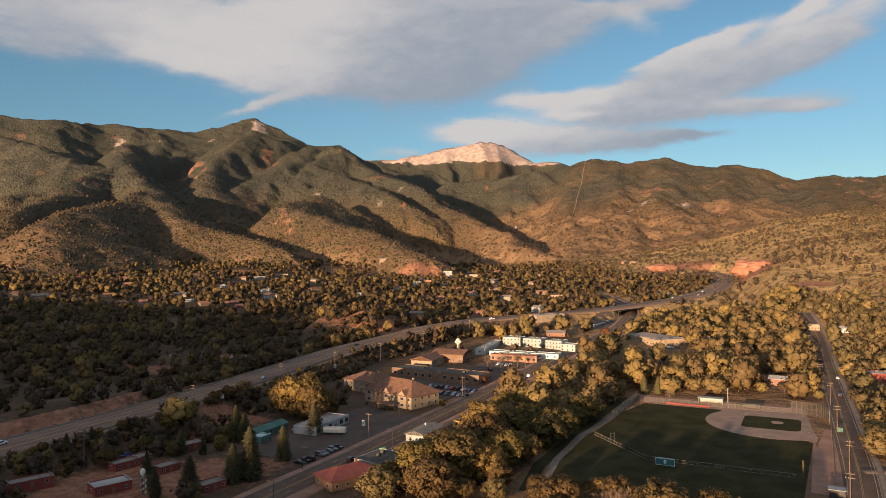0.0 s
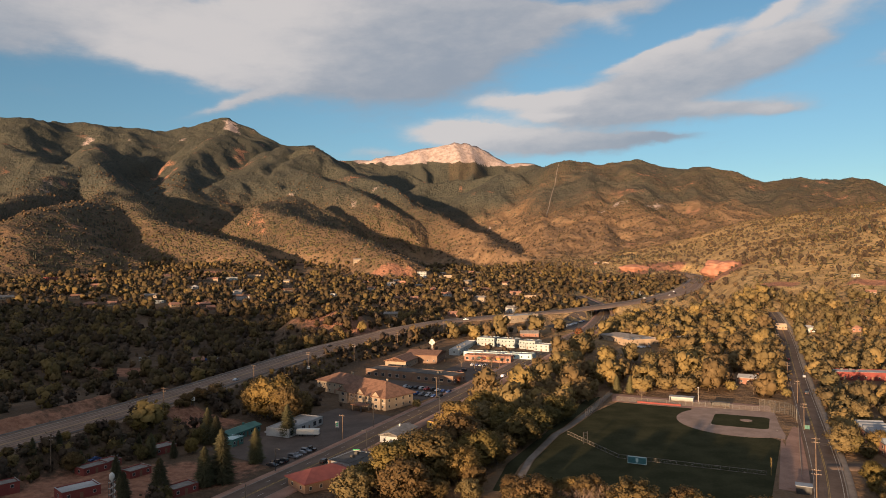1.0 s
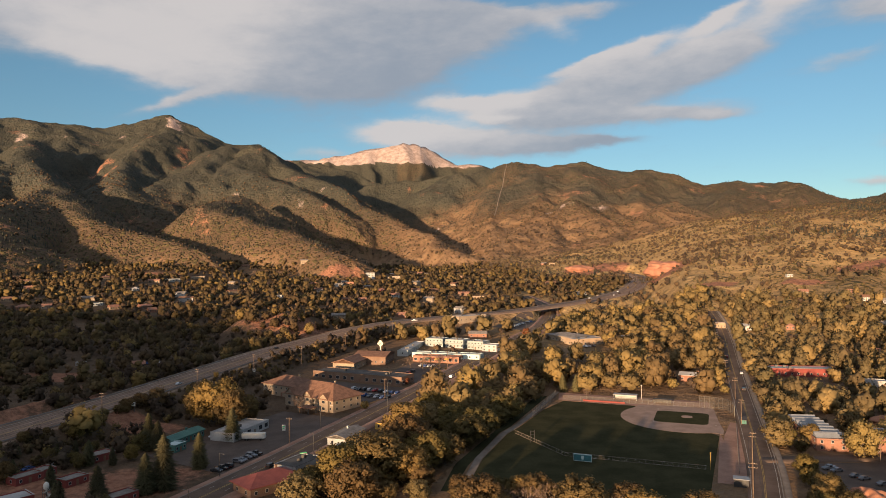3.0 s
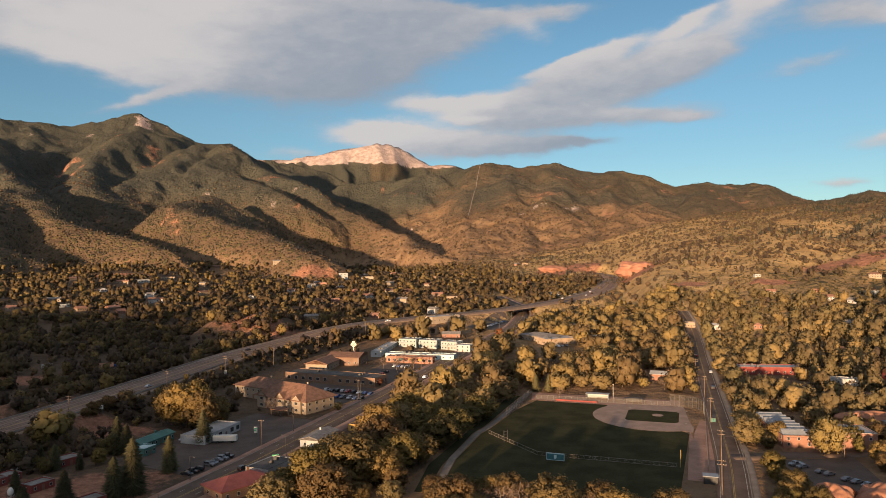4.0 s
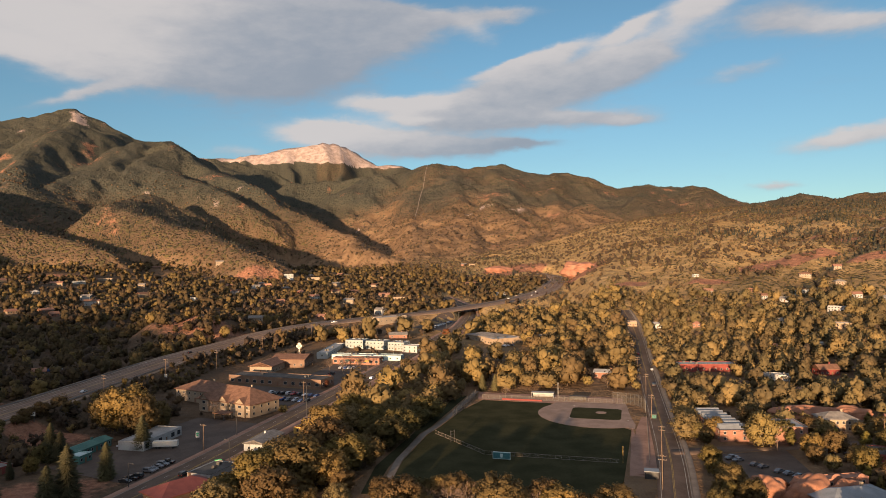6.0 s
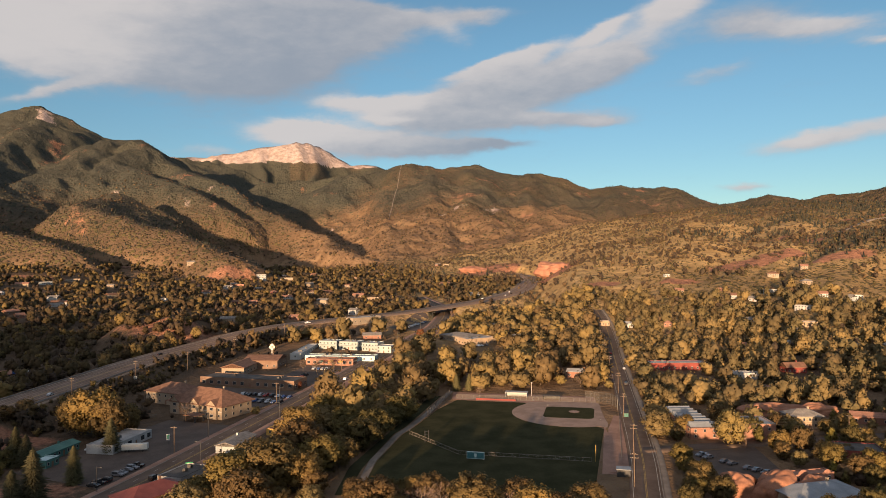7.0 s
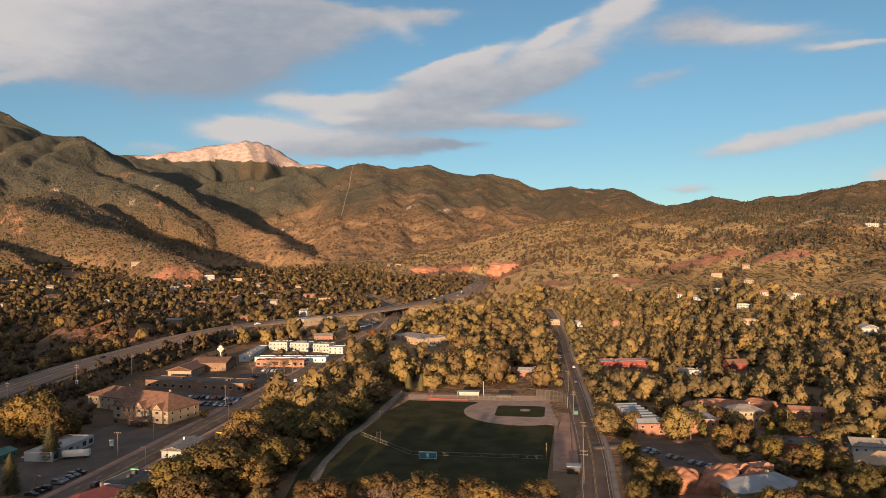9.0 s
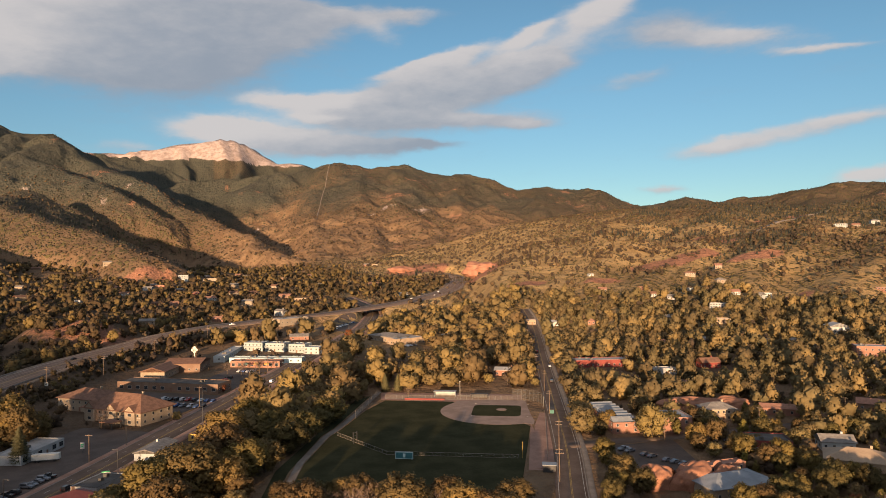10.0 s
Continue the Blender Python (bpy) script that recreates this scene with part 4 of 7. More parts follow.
def conifer_shape(seed, tiers, blades, width, height, low):
    """A spruce: tiers of drooping, ragged boughs."""
    rng = np.random.default_rng(seed)
    verts, faces = [], []
    for i in range(tiers):
        q = i / (tiers - 1)
        z = low + (height - low) * q
        r = width / 2 * (1 - q) ** 0.6 * rng.uniform(0.7, 1.15) * min(1.0, 0.7 + 3 * q) + 0.15
        for j in range(blades):
            a = 2 * math.pi * (j + rng.uniform(-0.3, 0.3)) / blades + i * 0.9
            rr, half = r * rng.uniform(0.7, 1.2), 2.0 / blades * rng.uniform(0.8, 1.3)
            k = len(verts)
            drop = (height - low) / tiers * rng.uniform(0.9, 1.7)
            verts += [(0, 0, z + drop * 0.55), (math.cos(a - half) * rr * 0.7, math.sin(a - half) * rr * 0.7, z - drop * 0.35),
                      (math.cos(a) * rr, math.sin(a) * rr, z - drop * 0.45), (math.cos(a + half) * rr * 0.7, math.sin(a + half) * rr * 0.7, z - drop * 0.35),
                      (0, 0, z - drop * 0.5)]
            faces += [(k, k + 1, k + 2), (k, k + 2, k + 3), (k + 4, k + 2, k + 1), (k + 4, k + 3, k + 2)]
    v = np.array(verts)
    n = v * [1, 1, 0] / np.maximum(np.hypot(v[:, 0], v[:, 1]), 0.3)[:, None] + [0, 0, 0.35] + rng.normal(0, 0.3, v.shape)
    return v, np.array(faces), n / np.linalg.norm(n, axis=1)[:, None]


def trunk_shape(seed, height, radius, limbs, reach):
    """A tapered trunk with limbs."""
    rng = np.random.default_rng(seed)
    pieces = []

    def tube(p, q, r0, r1, sides=6):
        p, q = np.array(p, float), np.array(q, float)
        d = (q - p) / np.linalg.norm(q - p)
        a = np.cross(d, [0.31, 0.2, 0.93] if abs(d[2]) < 0.9 else [1, 0, 0])
        a /= np.linalg.norm(a)
        b = np.cross(d, a)
        ang = np.arange(sides) * 2 * np.pi / sides
        ring = np.cos(ang)[:, None] * a + np.sin(ang)[:, None] * b
        v = np.concatenate([p + ring * r0, q + ring * r1])
        i = np.arange(sides)
        j = (i + 1) % sides
        f = np.concatenate([np.stack([i, j, sides + j], 1), np.stack([i, sides + j, sides + i], 1)])
        pieces.append((v, f))

    fork = np.array([rng.uniform(-0.3, 0.3), rng.uniform(-0.3, 0.3), height * 0.55])
    tube((0, 0, -0.5), fork, radius, radius * 0.72)
    tube(fork, fork + [rng.uniform(-0.6, 0.6), rng.uniform(-0.6, 0.6), height * 0.45], radius * 0.72, radius * 0.25)
    for i in range(limbs):
        a, z = 2.4 * i + rng.uniform(-0.4, 0.4), height * rng.uniform(0.4, 0.75)
        tube(fork * (z / fork[2]) if z < fork[2] else fork + [0, 0, z - fork[2]], (math.cos(a) * reach, math.sin(a) * reach, z + height * rng.uniform(0.2, 0.4)), radius * 0.38, radius * 0.1, 5)
    return join(pieces)


def tree_thing(name, crown, trunk, leaf_mat, label, category, group):
    """A tree: an anchor at its foot with a trunk and a crown."""
    root = new(name)
    mesh_object("trunk", *trunk, M["bark"], root)
    mesh_object("crown", crown[0], crown[1], leaf_mat, root, normals=crown[2])
    return tagged(root, label, category, group)


COTTON = [(crown_shape(s, 64, 5200, 11.5, h, 0.8, 0.27, core=0.6), trunk_shape(s, h * 0.62, 0.36, 6, 2.6)) for s, h in ((1, 12.0), (2, 10.5), (3, 13.5), (4, 11.5))]
ROUND = [(crown_shape(s, 44, 3200, 9.5, 8.5, 0.8, 0.26, core=0.6), trunk_shape(s, 5.0, 0.25, 6, 2.0)) for s in (11, 12)]
SPRUCE = [(conifer_shape(s, 34, 30, 9.0, h, 0.4), trunk_shape(s, h * 0.85, 0.22, 0, 1)) for s, h in ((21, 15.5), (22, 13.5))]
PEAR = [(crown_shape(s, 14, 800, 6.5, 8.5, 0.6, 0.34, 1, 0.85), trunk_shape(s, 4.0, 0.2, 4, 1.0)) for s in (15, 16)]
BARE_TREE = [trunk_shape(s, 7.5, 0.2, 26, 3.0) for s in (17, 18)]
SPARE = {}


def first_of(key, make):
    """Builds a kind of tree once; later ones copy it."""
    if key in SPARE:
        return copy_thing(SPARE[key], Matrix())
    SPARE[key] = make()
    return SPARE[key]


def plant(kind, x, y, scale=1.0, seed=0, sink=0.1, wide=1.0, tall=0.0):
    rng = random.Random(seed * 7919 + int(x * 13 + y * 7))
    if kind == "cottonwood":
        i = rng.randrange(4)
        ob = first_of(("c", i), lambda: tree_thing("cottonwood_tree", *COTTON[i], M["leaf_gold"], "broad cottonwood with olive-gold autumn leaves", "tree", "cottonwoods of the valley"))
    elif kind == "elm":
        i = rng.randrange(4)
        ob = first_of(("e", i), lambda: tree_thing("elm_tree", *COTTON[3 - i], M["leaf_elm"], "dark olive elm with dense leaves", "tree", "elms of the town"))
    elif kind == "pear":
        i = rng.randrange(2)
        ob = first_of(("p", i), lambda: tree_thing("pear_tree", *PEAR[i], M["leaf_lime"], "cone-shaped garden tree with yellow-green leaves", "tree", "cone-shaped garden trees"))
    elif kind == "maple":
        i = rng.randrange(2)
        ob = first_of(("m", i), lambda: tree_thing("maple_tree", *ROUND[i], M["leaf_red"], "small maple with rust-red autumn leaves", "tree", "rust-red maples"))
    elif kind == "bare":
        i = rng.randrange(2)

        def leafless():
            root = new("bare_tree")
            mesh_object("trunk", *BARE_TREE[i], M["bark"], root)
            rngb = np.random.default_rng(60 + i)
            way = rngb.normal(0, 1, (420, 3))
            way /= np.linalg.norm(way, axis=1)[:, None]
            tips = way * rngb.uniform(1.2, 3.4, (420, 1)) * [1, 1, 0.85] + [0, 0, 6.0]
            v = np.stack([tips, tips + way * 0.9 + rngb.normal(0, 0.25, (420, 3)), tips + rngb.normal(0, 0.05, (420, 3))], 1).reshape(-1, 3)
            mesh_object("twig_crown", v, np.arange(1260).reshape(-1, 3), M["twig"], root)
            return tagged(root, "leafless tree with reddish-brown twigs", "tree", "leafless trees")
        ob = first_of(("b", i), leafless)
    elif kind == "ash":
        i = rng.randrange(2)
        ob = first_of(("r", i), lambda: tree_thing("ash_tree", *ROUND[i], M["leaf_yellow"], "round street tree with pale yellow autumn leaves", "tree", "street trees"))
    elif kind == "spruce":
        i = rng.randrange(2)
        ob = first_of(("s", i), lambda: tree_thing("spruce_tree", *SPRUCE[i], M["needle"], "tall grey-green spruce with drooping boughs", "tree", "spruces by the cabins"))
    s = tall / 14.5 if tall else scale * rng.uniform(0.72, 1.26)
    ob.matrix_basis = Matrix.LocRotScale((x, y, float(land(x, y)) - sink), Euler((0, 0, rng.uniform(0, 6.28))), (wide * s * rng.uniform(0.9, 1.1), wide * s * rng.uniform(0.9, 1.1), s))
    return ob


def scatter(name, shapes, places, sizes, mat, label, category, seed=0, soft_leaves=False):
    """Many plants too far off to count, joined in one mesh, with a tone for each."""
    rng = np.random.default_rng(seed)
    which, turn = rng.integers(0, len(shapes), len(places)), rng.uniform(0, 6.28, len(places))
    tone = rng.uniform(0, 1, len(places))
    vs, fs, ts, ns, k = [], [], [], [], 0
    for i, shape in enumerate(shapes):
        sv, sf = shape[:2]
        idx = np.where(which == i)[0]
        if not len(idx):
            continue
        c, s = np.cos(turn[idx])[:, None], np.sin(turn[idx])[:, None]
        sz = sizes[idx][:, None]
        tall = sz * rng.uniform(0.8, 1.25, (len(idx), 1))
        v = np.stack([(sv[None, :, 0] * c - sv[None, :, 1] * s) * sz, (sv[None, :, 0] * s + sv[None, :, 1] * c) * sz, sv[None, :, 2] * tall], -1)
        v += places[idx][:, None, :]
        vs.append(v.reshape(-1, 3))
        if soft_leaves:
            q = shape[2]
            ns.append(np.stack([q[None, :, 0] * c - q[None, :, 1] * s, q[None, :, 0] * s + q[None, :, 1] * c, q[None, :, 2] + 0 * c], -1).reshape(-1, 3))
        fs.append((sf[None] + (np.arange(len(idx)) * len(sv))[:, None, None]).reshape(-1, 3) + k)
        ts.append(np.repeat(tone[idx], len(sv)))
        k += len(idx) * len(sv)
    ob = mesh_object(name, np.concatenate(vs), np.concatenate(fs), mat, normals=np.concatenate(ns) if soft_leaves else None)
    ob.data.attributes.new("tone", "FLOAT", "POINT").data.foreach_set("value", np.concatenate(ts).astype(np.float32))
    return tagged(ob, label, category, kind="stuff")


def spread(seed, count, az, dist):
    """Random places over a sector of the land, even over its area."""
    rng = np.random.default_rng(seed)
    a = np.radians(rng.uniform(*az, count))
    d = np.sqrt(rng.uniform(dist[0] ** 2, dist[1] ** 2, count))
    return np.stack([np.sin(a) * d, np.cos(a) * d], 1), rng




def free(x, y, margin=3.0):
    """Where plants may stand: off the roads, the ball field and the building plots."""
    ok = np.ones(len(x), bool)
    for name in ROUTES:
        ok &= near_route(x, y, name)[0] > ROUTES[name][2] / 2 + (3.5 if name != "avenue" else 5.5) + margin * 0.5
    u, v = field_uv(x, y)
    ok &= ~((u > -30 - margin) & (u < 112 + margin) & (v > -12 - margin) & (v < 86 + margin))
    ok &= ~((u > 100) & (u < 152) & (v > -16) & (v < 88))
    ok &= ~((u > -14) & (u < 152) & (v > 78) & (v < 93))
    ok &= ~((u > -34) & (u < -10) & (v > -16) & (v < 62) & (margin > 2))
    ok &= ~((u > -78) & (u < -30) & (v > 6) & (v < 30) & (margin > 2))
    hw = side_of(x, y, "highway")
    ok &= ~((hw < -10) & (hw > -30) & (y > 150) & (y < 350))
    ok &= ~((hw > 0) & (hw < np.where(y > 660, 46, 24)) & (y > 380) & (margin > 2))
    ok &= ~((hw > 0) & (hw < 95) & (y > 740) & (margin > 2))
    ok &= bare(x, y) < 0.42
    for px, py, hw, hd, turn in KEEP_OUT:
        c, s = math.cos(radians(turn)), math.sin(radians(turn))
        dx, dy = x - px, y - py
        ok &= ~((abs(dx * c + dy * s) < hw + margin) & (abs(-dx * s + dy * c) < hd + margin))
    return ok


def side_of(x, y, name):
    """Positive to the right of a road, along its way."""
    pts = ROUTES[name][0]
    out = np.zeros(len(x))
    for chunk in np.array_split(np.arange(len(x)), max(1, len(x) // 20000)):
        d2 = (x[chunk, None] - pts[None, :, 0]) ** 2 + (y[chunk, None] - pts[None, :, 1]) ** 2
        k = np.clip(d2.argmin(1), 0, len(pts) - 2)
        t = pts[k + 1] - pts[k]
        dx, dy = x[chunk] - pts[k, 0], y[chunk] - pts[k, 1]
        out[chunk] = np.sign(dx * t[:, 1] - dy * t[:, 0]) * np.sqrt(d2.min(1))
    return out


def thin(xy, gap, rng):
    """Keeps places at least about gap metres apart."""
    cell, kept = {}, []
    for i, (x, y) in enumerate(xy):
        g = gap[i] if np.ndim(gap) else gap
        key = (int(x // g), int(y // g))
        if any(math.hypot(x - px, y - py) < g for a in (-1, 0, 1) for b in (-1, 0, 1) for px, py in cell.get((key[0] + a, key[1] + b), ())):
            continue
        cell.setdefault(key, []).append((x, y))
        kept.append(i)
    return np.array(kept)


def far_pine(seed):
    """A small pine for the far slopes."""
    rng = np.random.default_rng(seed)
    v, f = [], []
    for z0, z1, r in ((0.6, 8.8, 2.1),):
        k = len(v)
        v += [(r * rng.uniform(0.75, 1.2) * math.cos(a), r * rng.uniform(0.75, 1.2) * math.sin(a), z0 + rng.uniform(-0.4, 0.4)) for a in np.arange(6) * math.pi / 3] + [(0, 0, z1)]
        f += [(k + i, k + (i + 1) % 6, k + 6) for i in range(6)]
    return np.array(v), np.array(f)


def build_woods():
    # near woods, tree by tree
    xy, rng = spread(101, 5200, (-36, 58), (190, 345))
    xy = xy[free(xy[:, 0], xy[:, 1], 4.0)]
    av, st, hw = side_of(xy[:, 0], xy[:, 1], "avenue"), side_of(xy[:, 0], xy[:, 1], "street"), side_of(xy[:, 0], xy[:, 1], "highway")
    wood = (av > 30) & (st < -9)
    town = st > 12
    u, v = field_uv(xy[:, 0], xy[:, 1])
    keep = (wood & (np.hypot(xy[:, 0], xy[:, 1]) > np.where(xy[:, 0] < 0.16 * xy[:, 1], 226, 204))) | (town & (rng.uniform(size=len(xy)) < 0.9))
    xy, st, u = xy[keep], st[keep], u[keep]
    xy = xy[thin(xy, np.where(st < 0, np.where(u > 150, 8.5, 10.5), 6.4), rng)][:640]
    east = side_of(xy[:, 0], xy[:, 1], "street") > 0
    for i, (x, y) in enumerate(xy):
        roll = rng.uniform()
        # the strip beyond the footpath takes darker elm leaves to paint its shade in
        kind = ("elm" if roll < 0.34 else "ash" if roll < 0.44 else "pear" if roll < 0.58 else "maple" if roll < 0.66 else "bare" if roll < 0.74 else "cottonwood") if east[i] else ("elm" if roll < 0.12 or (88 < field_uv(x, y)[1] < 114 and field_uv(x, y)[0] < 105) else "ash" if roll < 0.26 else "cottonwood")
        low = 152 <= field_uv(x, y)[0] < 180 and -20 < field_uv(x, y)[1] < 104
        plant(kind, x, y, 0.74 if east[i] else 0.75 if low else 1.2, i, wide=1.0 if east[i] else 1.28 if field_uv(x, y)[0] > 100 else 1.45)
    # the row at the near edge of the park
    for i, a in enumerate(np.arange(8.6, 26.5, 1.9)):
        for d, s in ((213, 1.15), (226, 0.66)):
            if s < 1 and a > 12.5:
                continue
            q, r = radians(a + rng.uniform(-0.5, 0.5)), d + rng.uniform(-4, 3)
            plant(("cottonwood", "ash", "cottonwood", "bare", "elm")[int(rng.integers(5))], math.sin(q) * r, math.cos(q) * r, s * (1.0 if a < 22 else 0.8), 900 + i, wide=1.3)
    # woods farther up the valley
    mids = [crown_shape(s, 20, 430, 10.5, 9.0, 0.3, 0.45, core=0.68) for s in (41, 42, 43, 44)]
    xy, rng = spread(102, 16000, (-36, 58), (335, 800))
    xy = xy[free(xy[:, 0], xy[:, 1], 3.0)]
    x, y = xy.T
    hw, av, st = side_of(x, y, "highway"), side_of(x, y, "avenue"), side_of(x, y, "street")
    dens = np.where(hw > 0, np.where(av > 22, np.where(st < 0, 1.0, 0.0), np.where(av > 0, 0.0, np.where((y < 600) & (hw > 26), 0.0, 0.16))), np.clip((y - 330) / 300, 0.35, 0.8))
    clump = fbm(x / 60, y / 60, 3, 77)
    keep = rng.uniform(size=len(x)) < dens * np.where(hw > 0, np.clip((clump - 0.25) * 3, 0.1, 1), np.clip((clump - 0.32) * 5, 0.05, 1))
    xy = xy[keep]
    xy = xy[thin(xy, np.where(side_of(xy[:, 0], xy[:, 1], "highway") > 0, 9.8, 8.4), rng)]
    hw = side_of(xy[:, 0], xy[:, 1], "highway")
    size = rng.uniform(1.05, 1.85, len(xy)) * np.where(hw > 0, np.where((hw < 120) & (xy[:, 1] > 620), 0.55 + 0.4 * np.clip((hw - 40) / 80, 0, 1), 1.0), 0.6)
    east = side_of(xy[:, 0], xy[:, 1], "street") > 8
    place = np.c_[xy, land(xy[:, 0], xy[:, 1]) - 0.3]
    west = side_of(xy[:, 0], xy[:, 1], "highway") < 0
    thin_mids = [crown_shape(s, 10, 120, 10.5, 9.0, 0.3, 0.75, core=0.78) for s in (54, 55, 56)]
    far = np.hypot(xy[:, 0], xy[:, 1]) > 560
    scatter("oak_woodland", thin_mids, place[west], size[west], M["leaf_valley"], "dark olive oaks and cottonwoods west of the highway", "trees", 8, True)
    east |= west
    scatter("woodland", mids, place[~east & ~far], size[~east & ~far], M["leaf_far"], "olive and gold autumn woodland behind the ball field", "trees", 1, True)
    scatter("woodland", thin_mids, place[~east & far], size[~east & far], M["leaf_far"], "olive and gold autumn woodland along the valley", "trees", 10, True)
    # smaller, more varied trees round the houses to the east
    small = [crown_shape(s, 14, 210, 7.4, h, 0.2, 0.42, taper=t, core=0.68) for s, h, t in ((45, 6.0, 0.0), (46, 7.5, 0.8), (47, 5.0, 0.1), (48, 8.5, 0.85), (49, 6.5, 0.3))]
    xy, rng = spread(112, 11000, (16, 58), (330, 800))
    x, y = xy.T
    keep = free(x, y, 2.0) & (side_of(x, y, "street") > 8) & (rng.uniform(size=len(x)) < np.clip(1.25 - (terrain(x, y) - valley(x, y)) / 16, np.clip((np.degrees(np.arctan2(x, y)) - 28) / 30, 0.03, 0.4), 1)) & (rng.uniform(size=len(x)) < np.clip((fbm(x / 45, y / 45, 3, 177) - 0.2) * 2.4, 0.15, 0.85))
    xy = xy[keep]
    xy = xy[thin(xy, 7.8, rng)]
    scatter("hillside_trees", small, np.c_[xy, land(xy[:, 0], xy[:, 1]) - 0.3], rng.uniform(0.6, 1.0, len(xy)) ** 2 * 2.15, M["leaf_hill"], "olive, rust and gold garden trees below the hill", "trees", 7, True)
    fars = [crown_shape(s, 4, 14, 9.0, 8.5, 0.5, 1.2, core=0.9) for s in (51, 52, 53)]
    xy, rng = spread(103, 26000, (-36, 58), (760, 1750))
    x, y = xy.T
    keep = free(x, y, 4.0) & (rng.uniform(size=len(x)) < np.clip((fbm(x / 90, y / 90, 3, 78) - 0.24) * 3.6, 0.1, 1) * np.where(terrain(x, y) - valley(x, y) > 9, 0.0, 1.0))
    xy = xy[keep]
    xy = xy[thin(xy, 7.6, rng)]
    scatter("far_woodland", fars, np.c_[xy, land(xy[:, 0], xy[:, 1]) - 0.3], rng.uniform(0.6, 1.4, len(xy)), M["leaf_valley"], "autumn trees round the far houses", "trees", 2, True)
    # scrub oak on the slopes and banks
    bush = [crown_shape(s, 3, 9, 4.6, 3.2, 0.0, 0.7, core=0.85) for s in (61, 62, 63)]
    near_bush = [crown_shape(s, 9, 90, 4.8, 3.3, 0.0, 0.26, core=0.62) for s in (64, 65, 66)]
    xy, rng = spread(104, 25000, (-36, 58), (240, 1250))
    x, y = xy.T
    hw, st = side_of(x, y, "highway"), side_of(x, y, "street")
    pick = np.where(hw < 0, 0.75, np.where(hw < 34, 0.8, np.where(st > 10, 0.3, 0.12)))
    bank = (hw > 14) & (hw < np.where(y < 440, 46, 30)) & (y < 620)
    keep = free(x, y, 1.0) & (rng.uniform(size=len(x)) < np.where(bank, 1.6, pick) * np.clip((fbm(x / 38, y / 38, 3, 79) - np.where(bank, 0.24, 0.38)) * 5, 0.06, 1))
    xy = xy[keep]
    size = rng.uniform(0.4, 1.9, len(xy)) ** 1.2
    close = np.hypot(*xy.T) < 480
    place = np.c_[xy, land(xy[:, 0], xy[:, 1]) - 0.2]
    scatter("scrub", near_bush, place[close], size[close], M["leaf_scrub"], "dark scrub oak over the banks beside the highway", "bushes", 3, True)
    scatter("scrub", bush, place[~close], size[~close], M["leaf_scrub"], "dark scrub oak over the slopes", "bushes", 9, True)
    # the thicket between the highway and the town
    xy, rng = spread(114, 22000, (-36, 16), (250, 640))
    hw = side_of(xy[:, 0], xy[:, 1], "highway")
    xy = xy[free(xy[:, 0], xy[:, 1], 1.5) & (hw > 16) & (hw < 25 + 14 * fbm(xy[:, 0] / 25, xy[:, 1] / 25, 3, 97))]
    xy = xy[thin(xy, 3.6, rng)]
    scatter("thicket", near_bush, np.c_[xy, land(xy[:, 0], xy[:, 1]) - 0.3], rng.uniform(0.55, 1.35, len(xy)), M["leaf_valley"], "dark olive thicket on the bank below the highway", "bushes", 12, True)
    # junipers over the lower slopes
    juniper = [crown_shape(s, 1, 4, 6.2, 3.0, 0.0, 1.0, core=1.0) for s in (91, 92, 93)]
    xy, rng = spread(106, 22000, (8, 58), (560, 1750))
    x, y = xy.T
    keep = free(x, y, 2.5) & (rng.uniform(size=len(x)) < np.clip((terrain(x, y) - valley(x, y)) / 10, 0.12, 0.9) * np.clip((fbm(x / 60, y / 60, 3, 88) - 0.22) * 2.6, 0.1, 1))
    xy = xy[keep]
    scatter("juniper_scrub", juniper, np.c_[xy, land(xy[:, 0], xy[:, 1]) - 0.2], rng.uniform(0.3, 0.72, len(xy)), M["leaf_juniper"], "olive junipers dotted over the lower hillside", "bushes", 6, True)
    # bushes and pines of the mountain sides
    blob = [(ICO1[0] * [1.6, 1.6, 1.5] * (1 + np.random.default_rng(s).uniform(-0.25, 0.25, (len(ICO1[0]), 1))) + [0, 0, 1.0], ICO1[1]) for s in (71, 72)]
    cone = [far_pine(s) for s in (81, 82, 83)]
    xy, rng = spread(105, 62000, (-36, 58), (1000, 3300))
    more, _ = spread(107, 9000, (-8, 16), (4000, 4700))
    xy = np.vstack([xy, more])
    x, y = xy.T
    z, d = land(x, y), np.hypot(x, y)
    az = np.degrees(np.arctan2(x, y))
    wild = np.clip((z - valley(x, y)) / 12, 0, 1)
    pines = fbm(x / 120, y / 120, 4, 31) + 0.26 * np.clip((z - 130) / 240, 0, 1) + 0.55 * np.clip(shaded_fall(x, y), -0.15, 0.5) + 0.4 * (fbm(x / 420, y / 420, 3, 35) - 0.5) + 0.14 * np.clip((az - 30) / 8, 0, 1) - 0.09 * np.clip((az - 5) / 4, 0, 1) * (az < 27) - 0.06 * ((az > 20) & (az < 32) & (d < 1700))
    is_pine = (pines > 0.56) & ((d < 3900) | (z < 640)) & (rng.uniform(size=len(x)) < 0.85) & (wild > 0.2)
    is_bush = ~is_pine & (rng.uniform(size=len(x)) < 0.75 * wild) & (d < 2500)
    scatter("pine_forest", cone, np.c_[xy, z - 0.3][is_pine], rng.uniform(0.45, 0.9, is_pine.sum()) * np.where(d[is_pine] > 2300, 0.75, 1.0), M["needle_far"], "dark pine forest on the mountain sides", "trees", 4)
